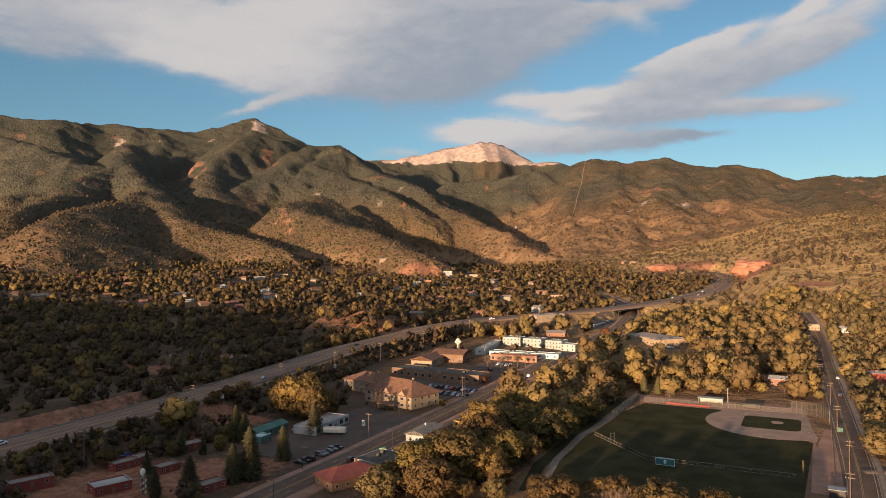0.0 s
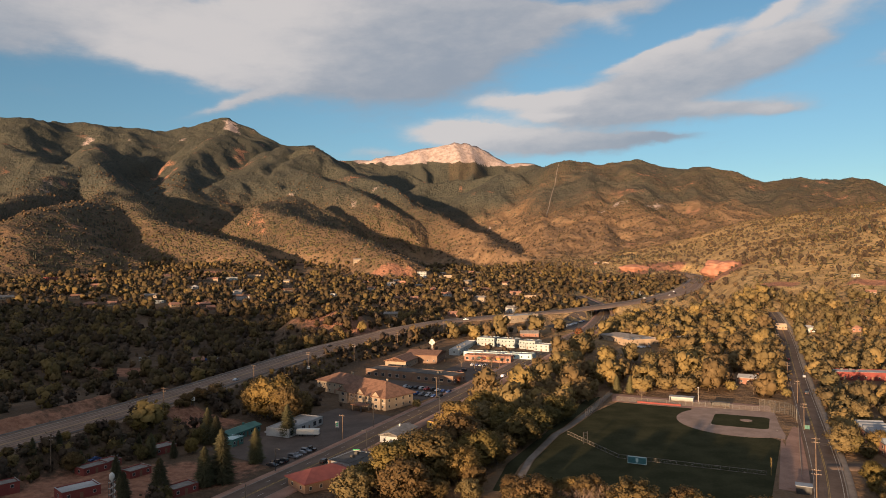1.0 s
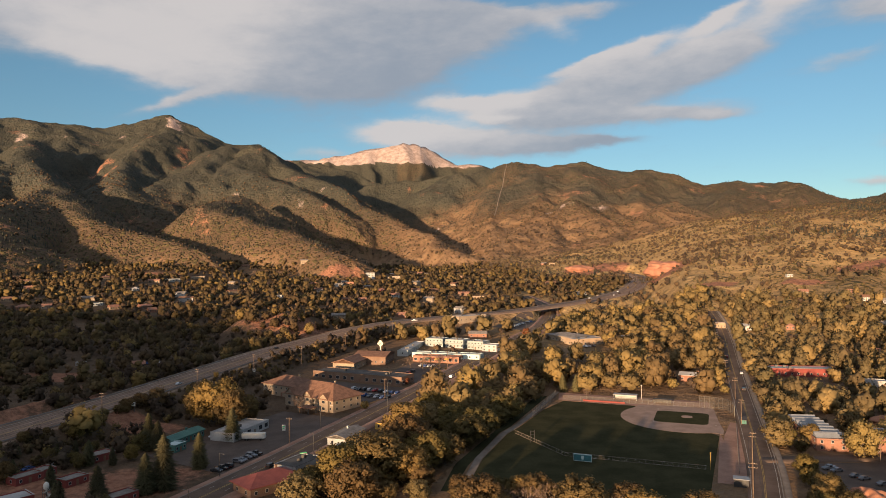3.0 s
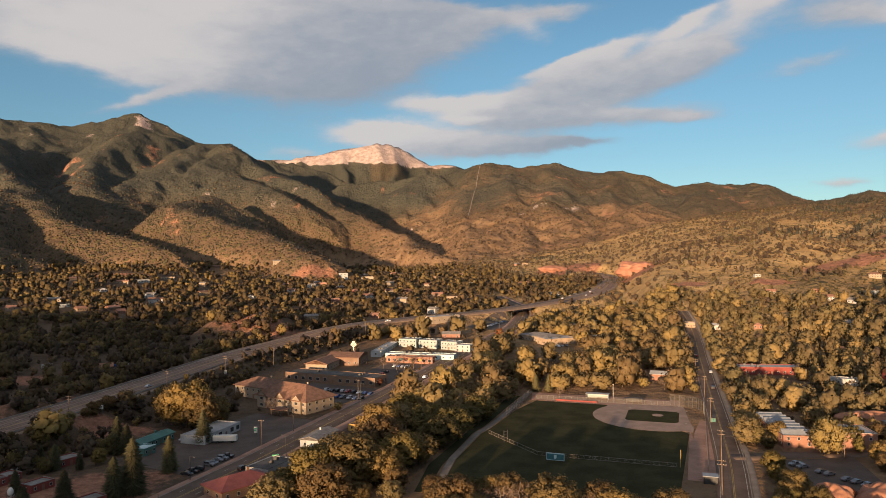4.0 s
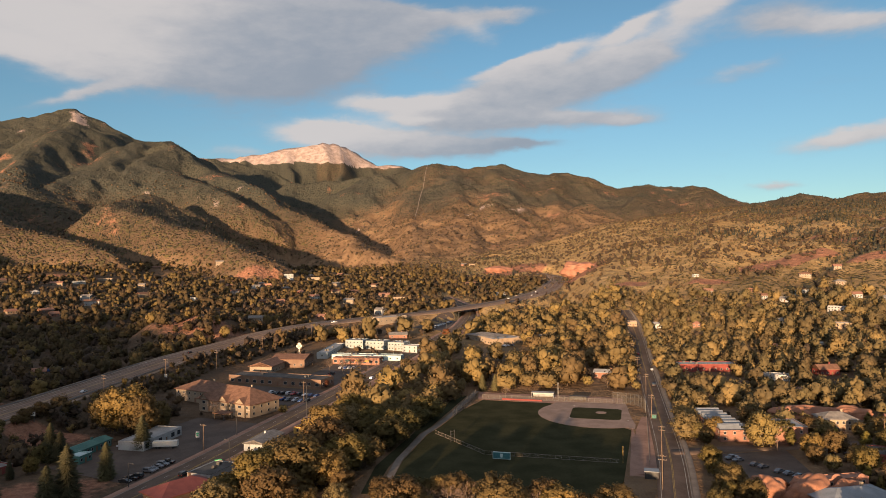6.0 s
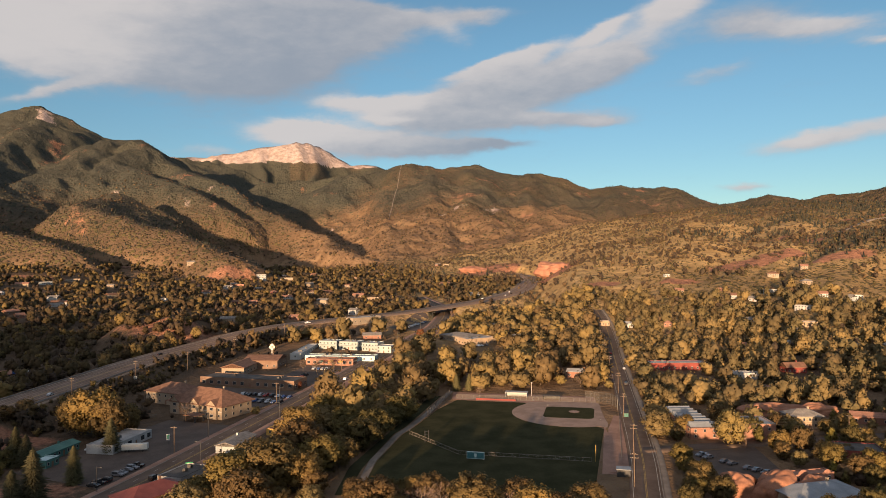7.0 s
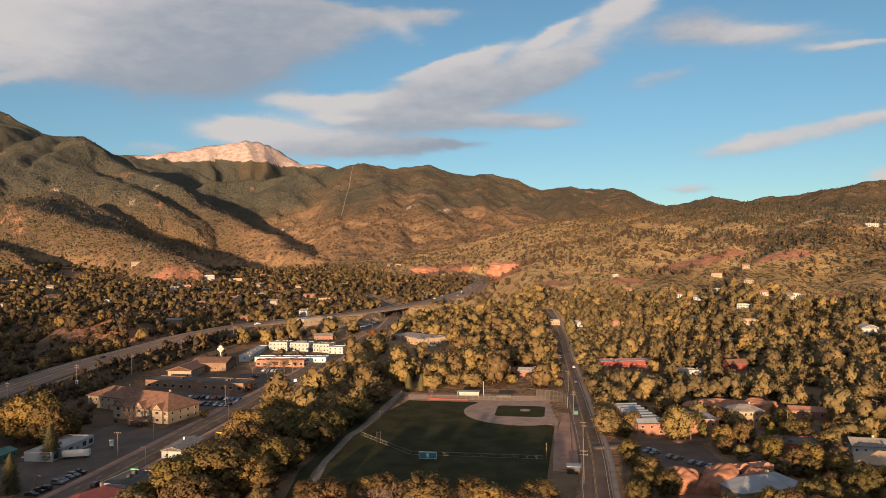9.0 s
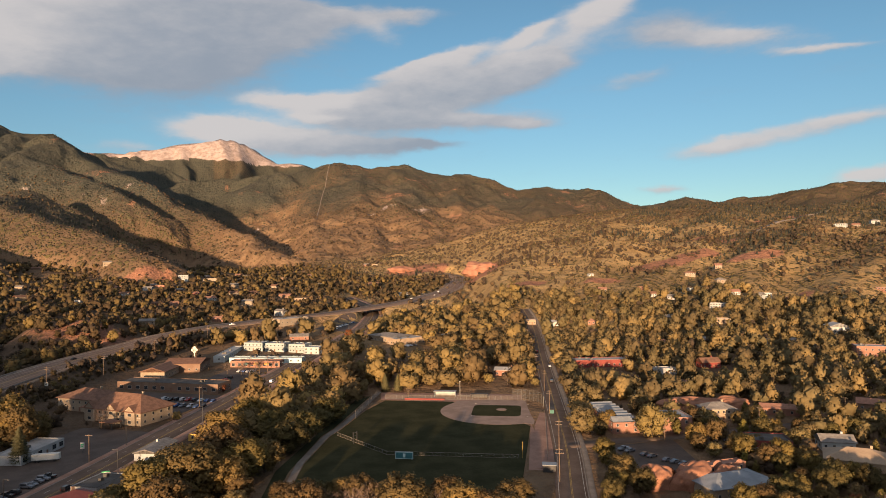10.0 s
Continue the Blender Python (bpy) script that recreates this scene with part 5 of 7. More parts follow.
    scatter("hillside_scrub", blob, np.c_[xy, z - 0.3][is_bush], rng.uniform(0.6, 2.0, is_bush.sum()), M["leaf_scrub"], "scrub dotted over the dry hillsides", "bushes", 5)


# ---------------------------------------------------------------- building kit
KEEP_OUT = []  # x, y, half width, half depth, turn in degrees: plots and yards where no trees stand
SHARED = {}


def solid(boxes):
    """Boxes (x0, x1, y0, y1, z0, z1) as one closed mesh's verts and quads."""
    v, f = [], []
    for x0, x1, y0, y1, z0, z1 in boxes:
        k = len(v)
        v += [(x0, y0, z0), (x1, y0, z0), (x1, y1, z0), (x0, y1, z0), (x0, y0, z1), (x1, y0, z1), (x1, y1, z1), (x0, y1, z1)]
        f += [(k, k + 3, k + 2, k + 1), (k + 4, k + 5, k + 6, k + 7), (k, k + 1, k + 5, k + 4), (k + 1, k + 2, k + 6, k + 5), (k + 2, k + 3, k + 7, k + 6), (k + 3, k, k + 4, k + 7)]
    return v, f


def box_part(name, boxes, mat, parent, label=""):
    ob = mesh_object(name, *solid(boxes if isinstance(boxes, list) else [boxes]), mat, parent)
    return tagged(ob, label) if label else ob


def shared_part(name, key, make, mat, parent, place, turn=0.0):
    """A piece whose mesh is built once and shared by all alike pieces."""
    key = (name, key, mat.name)
    if key not in SHARED:
        ob = mesh_object(name, *make(), mat, parent)
        SHARED[key] = ob.data
    else:
        ob = new(name, SHARED[key])
        ob.parent = parent
    ob.location, ob.rotation_euler = place, (0, 0, radians(turn))
    return ob


def window_at(root, x, y, z, w, h, turn, bars=True):
    """A window set on a wall: frame with a sill, and its pane."""
    win = shared_part("window", (w, h), lambda: solid([(-w / 2, w / 2, -0.06, 0.05, 0, h)]), M["trim"], root, (x, y, z), turn)
    shared_part("pane", (w, h), lambda: solid([(-w / 2 + 0.09, w / 2 - 0.09, -0.08, 0.0, 0.09, h - 0.09)]), M["glass"], win, (0, 0, 0))
    return win


def roof_mesh(kind, w, d, h, rise, over):
    """Roof slabs with thickness over a w by d plan whose front edge lies on y = 0."""
    x0, x1, y0, y1, t = -w / 2 - over, w / 2 + over, -over, d + over, 0.28
    if kind == "gable":
        r = [(x0, d / 2, h + rise), (x1, d / 2, h + rise)]
    elif kind == "gable_front":
        r = [(0, y0, h + rise), (0, y1, h + rise)]
    else:
        e = min(w, d) / 2
        r = [(-w / 2 + e, d / 2, h + rise), (w / 2 - e, d / 2, h + rise)] if w >= d else [(0, e, h + rise), (0, d - e, h + rise)]
    c = [(x0, y0, h), (x1, y0, h), (x1, y1, h), (x0, y1, h)]
    low = [(x, y, z - t) for x, y, z in c + r]
    v = c + r + low
    if kind == "gable_front" or (kind == "hip" and w < d):
        top = [(0, 1, 4), (1, 2, 5, 4), (2, 3, 5), (3, 0, 4, 5)]
    else:
        top = [(0, 1, 5, 4), (1, 2, 5), (2, 3, 4, 5), (3, 0, 4)]
    f = top + [tuple(i + 6 for i in reversed(q)) for q in top] + [(i, (i + 1) % 4, (i + 1) % 4 + 6, i + 6)[::-1] for i in range(4)]
    return v, f


def building(name, label, category, spot, depth, h, roof, wall, cover, rows=1, cols=4, rise=2.2, over=0.5, group="", win=(1.1, 1.3), sides=True, door=True, clear=30.0, base=None):
    """A building. spot: (x0, y0, x1, y1), its front edge from left to right, or (x, y, turn, width)."""
    if len(spot) == 5:
        x, y, turn, w = spot[:4]
    else:
        x0, y0, x1, y1 = spot
        x, y, turn, w = (x0 + x1) / 2, (y0 + y1) / 2, math.degrees(math.atan2(y1 - y0, x1 - x0)), math.hypot(x1 - x0, y1 - y0)
    root = new(name)
    a = radians(turn)
    corners = [(x + math.cos(a) * i * w / 2 - math.sin(a) * j * depth, y + math.sin(a) * i * w / 2 + math.cos(a) * j * depth) for i in (-1, 1) for j in (0, 1)]
    heights = [float(land(p, q)) for p, q in corners]
    z = (max(heights) * 0.4 + min(heights) * 0.6) if base is None else base
    root.matrix_basis = pose(x, y, z, 0, 0, turn)
    deep = z - min(heights) + 1.0
    cx, cy = x - math.sin(a) * depth / 2, y + math.cos(a) * depth / 2
    KEEP_OUT.append((cx, cy, w / 2 + 1.5, depth / 2 + 1.5, turn))
    if clear:
        far = math.hypot(x, y)
        KEEP_OUT.append((x - x / far * clear / 2, y - y / far * clear / 2, clear / 2, w * 0.42, math.degrees(math.atan2(y, x))))
    tagged(root, label, category, group)
    if roof == "flat":
        box_part("wall", [(-w / 2, w / 2, 0, depth, -deep, h - 0.5)], wall, root)
        p = 0.3
        box_part("parapet", [(-w / 2, w / 2, 0, p, h - 0.5, h), (-w / 2, w / 2, depth - p, depth, h - 0.5, h), (-w / 2, -w / 2 + p, p, depth - p, h - 0.5, h), (w / 2 - p, w / 2, p, depth - p, h - 0.5, h)], wall, root)
        box_part("roof", (-w / 2 + p + 0.01, w / 2 - p - 0.01, p + 0.01, depth - p - 0.01, h - 0.49, h - 0.3), cover, root)
        box_part("coping", [(-w / 2 - 0.06, w / 2 + 0.06, -0.06, p + 0.03, h, h + 0.09), (-w / 2 - 0.06, -w / 2 + p, p + 0.03, depth, h, h + 0.09), (w / 2 - p, w / 2 + 0.06, p + 0.03, depth, h, h + 0.09)], M["trim"] if wall is M["white"] else cover, root)
        if w * depth > 150:
            rng = random.Random(int(x * 31 + y))
            for _ in range(2 + int(w * depth > 400)):
                px, py = rng.uniform(-w * 0.35, w * 0.35), rng.uniform(depth * 0.25, depth * 0.75)
                shared_part("roof_unit", 1, lambda: solid([(-0.8, 0.8, -0.6, 0.6, 0, 1.0), (-0.5, 0.5, -0.4, 0.4, 1.0, 1.15)]), M["steel"], root, (px, py, h - 0.3), rng.choice((0, 90)))
    else:
        if roof == "gable_front":
            v = [(-w / 2, 0, -deep), (w / 2, 0, -deep), (w / 2, 0, h - 0.1), (0, 0, h + rise - 0.3), (-w / 2, 0, h - 0.1)]
            v += [(p, depth, q) for p, _, q in v]
            f = [(0, 1, 2, 3, 4), (9, 8, 7, 6, 5)] + [(i, i + 5, (i + 1) % 5 + 5, (i + 1) % 5) for i in range(5)]
        elif roof == "gable":
            v = [(-w / 2, 0, -deep), (-w / 2, depth, -deep), (-w / 2, depth, h - 0.1), (-w / 2, depth / 2, h + rise - 0.3), (-w / 2, 0, h - 0.1)]
            v += [(w / 2, p, q) for _, p, q in v]
            f = [(0, 1, 2, 3, 4)[::-1], (9, 8, 7, 6, 5)[::-1]] + [(i, i + 5, (i + 1) % 5 + 5, (i + 1) % 5)[::-1] for i in range(5)]
        else:
            v, f = solid([(-w / 2, w / 2, 0, depth, -deep, h - 0.1)])
        mesh_object("wall", v, f, wall, root)
        mesh_object("roof", *roof_mesh(roof, w, depth, h, rise, over), cover, root)
        if w * depth > 90 and roof != "gable_front":
            box_part("chimney", [(w * 0.18, w * 0.18 + 0.8, depth * 0.6, depth * 0.6 + 0.7, h, h + rise + 0.5), (w * 0.18 - 0.08, w * 0.18 + 0.88, depth * 0.6 - 0.08, depth * 0.6 + 0.78, h + rise + 0.5, h + rise + 0.65)], wall, root)
    storey = (h - 0.4) / rows
    for r in range(rows):
        zz = r * storey + min(0.95, storey * 0.35)
        for c in range(cols):
            px = -w / 2 + (c + 0.5) * w / cols
            if door and r == 0 and c == cols // 2:
                shared_part("door", 1, lambda: solid([(-0.5, 0.5, -0.06, 0.05, 0, 2.05), (0.32, 0.4, -0.1, -0.06, 0.95, 1.05)]), M["door"], root, (px, 0, 0.02))
                continue
            window_at(root, px, 0, zz, win[0], min(win[1], storey * 0.6), 0)
        if sides:
            n = max(1, int(depth / 4.5))
            for c in range(n):
                py = (c + 0.5) * depth / n
                window_at(root, w / 2, py, zz, win[0], min(win[1], storey * 0.6), 90)
                window_at(root, -w / 2, py, zz, win[0], min(win[1], storey * 0.6), -90)
    return root


def patch(name, quad, mat, label, lift=0.1, n=10, kind="structure", category="car park"):
    """A paved yard laid over the land, with a thin edge."""
    q = np.array(quad, float)
    s, t = np.meshgrid(np.linspace(0, 1, n + 1), np.linspace(0, 1, n + 1))
    p = (q[0] * ((1 - s) * (1 - t))[..., None] + q[1] * (s * (1 - t))[..., None] + q[2] * (s * t)[..., None] + q[3] * ((1 - s) * t)[..., None]).reshape(-1, 2)
    z = land(p[:, 0], p[:, 1]) + lift
    v = np.c_[p, z]
    i, j = np.meshgrid(np.arange(n), np.arange(n), indexing="ij")
    f = np.stack([i * (n + 1) + j, i * (n + 1) + j + 1, (i + 1) * (n + 1) + j + 1, (i + 1) * (n + 1) + j], -1).reshape(-1, 4)
    c = q.mean(0)
    e = q[1] - q[0]
    KEEP_OUT.append((c[0], c[1], np.hypot(*(q[1] - q[0])) / 2, np.hypot(*(q[2] - q[1])) / 2, math.degrees(math.atan2(e[1], e[0]))))
    return tagged(mesh_object(name, v, f, mat), label, category, kind=kind)


# ---------------------------------------------------------------- ball field
def uv(u, v, z=0.0):
    p = FIELD_HOME + FIELD_U * u + FIELD_V * v
    return (p[0], p[1], z)


def slab(name, outline, mat, z, parent=None, label="", category=""):
    v = [uv(a, b, z) for a, b in outline] + [uv(a, b, z - 0.3) for a, b in outline]
    n = len(outline)
    f = [tuple(range(n))] + [(i, i + n, (i + 1) % n + n, (i + 1) % n) for i in range(n)]
    ob = mesh_object(name, v, f, mat, parent)
    return tagged(ob, label, category, kind="structure") if label else ob


def arc(cu, cv, r, a0, a1, n=24):
    return [(cu + r * math.cos(radians(a)), cv + r * math.sin(radians(a))) for a in np.linspace(a0, a1, n)]


def fence(name, line, height, gap, label, slats=False, top=None):
    """A fence along points of the ball field: posts, rails and mesh panels."""
    root = new(name)
    root.location = uv(*line[0])
    inv = Matrix.Translation(-Vector(root.location))
    for (a, b), (c, d) in zip(line, line[1:]):
        p, q = np.array(uv(a, b)), np.array(uv(c, d))
        run = np.linalg.norm(q - p)
        n = max(1, round(run / gap))
        turn = math.degrees(math.atan2(q[1] - p[1], q[0] - p[0]))
        for i in range(n):
            o = p + (q - p) * i / n
            shared_part("post", (height,), lambda: solid([(-0.06, 0.06, -0.06, 0.06, 0, height), (-0.08, 0.08, -0.08, 0.08, height, height + 0.05)]), M["steel"], root, inv @ Vector(o), turn)
        mid = inv @ Vector((p + q) / 2)
        for z0 in (height - 0.1, 0.08):
            rail = box_part("rail", [(-run / 2, run / 2, -0.04, 0.04, z0, z0 + 0.08)], top or M["steel"], root)
            rail.location, rail.rotation_euler = mid, (0, 0, radians(turn))
        panel = box_part("mesh_panel", [(-run / 2, run / 2, -0.01, 0.01, 0.16, height - 0.1)], M["chain"], root)
        panel.location, panel.rotation_euler = mid, (0, 0, radians(turn))
    return tagged(root, label, "fence")


def build_field():
    slab("field_apron", [(-12, -11), (112, -9), (112, -1), (-2, -2), (-6, 80), (-26, 84), (-30, 10)], M["redclay"], 0.05, label="red gravel apron round the ball field", category="gravel")
    slab("outfield_turf", [(46, -1.5), (152, 2), (152, 78), (112, 84.2), (72, 85.8), (60, 84.2), (20, 82), (-4.5, 77), (-4, 40), (20, 20)], M["turf"], 0.075, label="dark mown outfield grass", category="grass")
    slab("infield_dirt", [(-9, -6), (43, -3)] + arc(15.5, 14.5, 29.5, -28, 122, 30) + [(-6, 38), (-10, 20)], M["clay"], 0.10, label="pale pinkish infield clay", category="infield")
    slab("gravel_verge", [(-24, -8.4), (0, -8.6), (80, -10.6), (110, -10.8), (110, -3.2), (46, -3.4), (14, -6.6), (-12, -7.8)], M["redclay"], 0.2, label="pinkish gravel verge between the field and the street", category="gravel")
    sq = []
    for cu, cv, a in ((6.5, 6.5, 180), (24.5, 6.5, 270), (24.5, 24.5, 0), (6.5, 24.5, 90)):
        sq += arc(cu, cv, 3.2, a, a + 90, 6)
    slab("infield_turf", sq, M["turf"], 0.13, label="square of dark infield grass", category="grass")
    slab("mound", arc(13.2, 13.2, 2.7, 0, 345, 24), M["clay"], 0.17, label="round clay pitching mound", category="mound")
    for u, v, name in ((0, 0, "home_plate"), (27.4, 0, "base"), (27.4, 27.4, "base"), (0, 27.4, "base")):
        ob = box_part(name, (-0.25, 0.25, -0.25, 0.25, 0, 0.08), M["trim"], None)
        ob.location = uv(u, v, 0.10)
        tagged(ob, "small square white rubber base on the infield", "base")
    slab("verge_turf", [(-14, 88), (58, 88.2), (72, 89.8), (122, 86.8), (152, 82), (152, 86), (122, 92), (-14, 94)], M["turf"], 0.07, label="dark rough grass beside the footpath", category="grass")
    slab("foot_path", [(-32, 84.2), (30, 83.6), (60, 84.6), (72, 86.2), (112, 84.6), (150, 78.0), (150, 80.8), (112, 87.4), (72, 89), (58, 87.4), (30, 86.4), (-32, 87)], M["concrete"], 0.14, label="curved pale concrete footpath", category="path")
    fence("outfield_fence", [(97.5, 3), (97.3, 55.2), (70, 83.2)], 1.5, 3.0, "low chain-link outfield fence with a pale top rail", top=M["kerb"])
    fence("side_fence", [(38, 83), (12, 82.5), (-14, 82.5)], 4.2, 3.2, "tall grey chain-link fence beside the footpath")
    fence("line_fence", [(-8.5, 78), (-9.5, 30), (-10.5, 8)], 2.4, 3.2, "chain-link fence along the foul line")
    fence("street_fence", [(100, -8.2), (16, -8.6)], 1.4, 3.0, "low chain-link fence beside the street")
    fence("backstop", [(-11, 8), (-9.5, 1.0), (-6, -5.0), (2, -8), (12, -8.4)], 6.0, 2.4, "tall curved chain-link backstop behind home plate")
    kick = new("kickboard")
    kick.location = uv(-7.4, 56)
    box_part("board", (-11, 11, -0.06, 0.06, 0.05, 0.9), M["red"], kick)
    kick.rotation_euler = (0, 0, math.atan2(FIELD_V[1], FIELD_V[0]))
    tagged(kick, "low red board fence at the edge of the grass", "board fence")
    # scoreboard
    sb = new("scoreboard")
    sb.location, sb.rotation_euler = uv(103.5, 47), (0, 0, math.atan2(-FIELD_V[1], -FIELD_V[0]))
    box_part("panel", (-3.3, 3.3, -0.15, 0.15, 0.6, 2.9), M["board"], sb)
    box_part("frame", [(-3.45, 3.45, -0.2, 0.2, 2.9, 3.1), (-3.45, -3.3, -0.2, 0.2, 0.45, 2.9), (3.3, 3.45, -0.2, 0.2, 0.45, 2.9), (-3.3, 3.3, -0.2, 0.2, 0.45, 0.6)], M["aqua"], sb)
    box_part("emblem", [(-0.5, 0.5, -0.19, -0.16, 1.4, 2.5), (-0.35, 0.35, -0.19, -0.16, 1.0, 1.4)], M["aqua"], sb, "pale shield-shaped emblem")
    for x in (-3.0, 3.0):
        box_part("post", (x - 0.12, x + 0.12, 0.16, 0.4, 0, 2.9), M["steel"], sb)
    tagged(sb, "dark blue-green scoreboard with a pale frame", "scoreboard")
    # foul poles and the old board on posts
    for u, v in ((97.5, 1.5),):
        fp = new("foul_pole")
        fp.location = uv(u, v)
        box_part("pole", (-0.06, 0.06, -0.06, 0.06, 0, 6.5), M["line_yellow"], fp)
        box_part("screen", (0.09, 0.5, -0.02, 0.02, 2.5, 6.4), M["chain"], fp)
        tagged(fp, "yellow foul pole with a narrow screen", "foul pole")
    nb = new("notice_frame")
    nb.location, nb.rotation_euler = uv(82, 72), (0, 0, radians(25))
    for x in (-1.0, 1.0):
        box_part("post", (x - 0.12, x + 0.12, -0.12, 0.12, 0, 5.0), M["black"], nb)
    box_part("crossbar", [(-1.2, 1.2, -0.08, 0.08, 4.4, 4.6), (-1.2, 1.2, -0.08, 0.08, 3.2, 3.35)], M["black"], nb)
    tagged(nb, "dark steel frame on two posts behind the fence", "frame")
    # dugouts, bleachers and sheds

    def shelter(name, u, v, w, d, h, turn, wall, cover, label, category):
        root = new(name)
        root.location, root.rotation_euler = uv(u, v), (0, 0, math.atan2(FIELD_V[1], FIELD_V[0]) + radians(turn))
        box_part("wall", [(-w / 2, w / 2, d - 0.15, d, 0, h), (-w / 2, -w / 2 + 0.15, 0, d - 0.15, 0, h), (w / 2 - 0.15, w / 2, 0, d - 0.15, 0, h)], wall, root)
        box_part("roof", (-w / 2 - 0.3, w / 2 + 0.3, -0.4, d + 0.3, h, h + 0.18), cover, root)
        box_part("bench", [(-w / 2 + 0.4, w / 2 - 0.4, d - 0.7, d - 0.25, 0.4, 0.48), (-w / 2 + 0.5, -w / 2 + 0.6, d - 0.65, d - 0.3, 0, 0.4), (w / 2 - 0.6, w / 2 - 0.5, d - 0.65, d - 0.3, 0, 0.4)], M["wood"], root)
        return tagged(root, label, category)
    shelter("dugout", -13.0, 26.5, 9, 2.6, 2.3, 180, M["black"], M["tar"], "dark open dugout along the foul line", "dugout")
    shelter("dugout", 18, -10.6, 8, 2.4, 2.3, 90, M["teal"], M["tar"], "dark green dugout beside the street", "dugout")
    shelter("batting_shed", -16.5, 46, 12, 4.0, 2.8, 180, M["white"], M["membrane"], "low white shed with two pale doors", "shed")
    shelter("equipment_shed", 111, -8.5, 4.6, 3.4, 2.6, 0, M["black"], M["metal_blue"], "small dark shed with a pale pitched roof", "shed")
    bl = new("bleachers")
    bl.location, bl.rotation_euler = uv(-16, 34), (0, 0, math.atan2(FIELD_V[1], FIELD_V[0]))
    for i in range(4):
        box_part("step", (-3, 3, -0.6 * i - 0.3, -0.6 * i, 0.35 + 0.35 * i, 0.42 + 0.35 * i), M["steel"], bl)
    box_part("frame", [(x - 0.05, x + 0.05, -0.6 * i - 0.2, -0.6 * i - 0.1, 0, 0.35 + 0.35 * i) for x in (-2.8, 0, 2.8) for i in range(4)], M["steel"], bl)
    tagged(bl, "small steel bleachers beside the infield", "bleachers")
    for u, v in ((-22, 38),):
        post = new("light_post")
        post.location = uv(u, v)
        box_part("pole", (-0.11, 0.11, -0.11, 0.11, 0, 7.5), M["trim"], post)
        box_part("lamp_head", (-0.4, 0.4, -0.2, 0.2, 7.5, 7.75), M["trim"], post)
        tagged(post, "pale slim light post by the ball field", "lamp post", "light posts")


build_field()

# ---------------------------------------------------------------- the avenue's buildings
def build_avenue():
    patch("car_park", [(-44, 264), (-3, 346), (-34, 368), (-82, 296)], M["asphalt"], "worn asphalt car park beside the avenue", n=16)
    patch("car_park", [(5, 376), (36, 414), (-14, 446), (-26, 408)], M["asphalt"], "asphalt car park between the hotel and the shops")
    patch("car_park", [(42, 428), (74, 484), (44, 497), (14, 446)], M["asphalt"], "asphalt car park before the bright shops")
    patch("car_park", [(158, 640), (205, 705), (184, 724), (136, 668)], M["asphalt"], "dark asphalt lot beside the junction")
    hotel = building("hotel", "two-storey cream stucco hotel with a brown hipped roof", "hotel", (-35, 386, -9, 360), 20, 6.4, "hip", M["cream"], M["shingle"], 2, 9, 6.2, 1.5, win=(1.2, 1.4), clear=0)
    for x in (-13.5, 0.5, 12.5):
        g = mesh_object("dormer", [(-3.2, -1.2, 0), (3.2, -1.2, 0), (3.2, -1.2, 6.6), (0, -1.2, 9.2), (-3.2, -1.2, 6.6), (-3.2, 1.0, 0), (3.2, 1.0, 0), (3.2, 1.0, 6.6), (0, 1.0, 9.2), (-3.2, 1.0, 6.6)],
                        [(0, 1, 2, 3, 4), (9, 8, 7, 6, 5), (0, 4, 9, 5), (1, 6, 7, 2)], M["cream"], hotel)
        g.location = (x, 0, 0)
        r = mesh_object("dormer_roof", [(-3.8, -1.7, 6.2), (0, -1.7, 9.45), (3.8, -1.7, 6.2), (-3.8, 4.5, 6.2), (0, 7.5, 9.45), (3.8, 4.5, 6.2), (-3.8, -1.7, 6.0), (0, -1.7, 9.25), (3.8, -1.7, 6.0)],
                        [(0, 1, 4, 3), (1, 2, 5, 4), (6, 7, 1, 0), (7, 8, 2, 1)], M["shingle"], hotel)
        r.location = (x, 0, 0)
        for z in (0.9, 4.2):
            window_at(hotel, x, -1.2, z, 2.2, 1.5, 0)
    for z in (3.4,):
        box_part("band", [(-18.2, 18.2, -0.06, 0.0, z, z + 0.25)], M["trim"], hotel)
    building("hotel_wing", "hotel wing with a dark brown hipped roof", "hotel", (-50, 416, -31, 398), 18, 6.4, "hip", M["cream"], M["shingle"], 2, 6, 4.0, 0.8, clear=0)
    porch = new("porch")
    porch.matrix_basis = pose(-22, 362, float(land(-22, 362)), 0, 0, -45)
    box_part("roof", (-4, 4, -3, 3, 3.0, 3.35), M["shingle"], porch)
    for x in (-3.6, 3.6):
        for y in (-2.6, 2.6):
            box_part("column", (x - 0.25, x + 0.25, y - 0.25, y + 0.25, 0, 3.0), M["black"], porch)
    tagged(porch, "dark drive-through porch on four columns", "porch")
    building("strip_shop", "low flat-roofed shop with a pale aqua front", "shop", (-50, 311, -38, 335), 12, 3.8, "flat", M["grey"], M["membrane"], 1, 6, win=(2.6, 2.2), sides=False, clear=0)
    building("green_motel", "low teal-painted motel with a green roof", "motel", (-74, 306, -65, 325), 7, 3.0, "gable", M["teal"], M["teal"], 1, 8, 1.2, clear=0)
    building("green_motel", "small teal motel office beside the lot", "motel", (-71, 298, -68, 304), 6, 3.2, "flat", M["teal"], M["aqua"], 1, 3, clear=0)
    building("restaurant", "low restaurant with a red metal hipped roof", "restaurant", (-33, 238, -17, 250), 12, 3.6, "hip", M["brown"], M["metal_red"], 1, 5, 2.8, 0.9, clear=0)
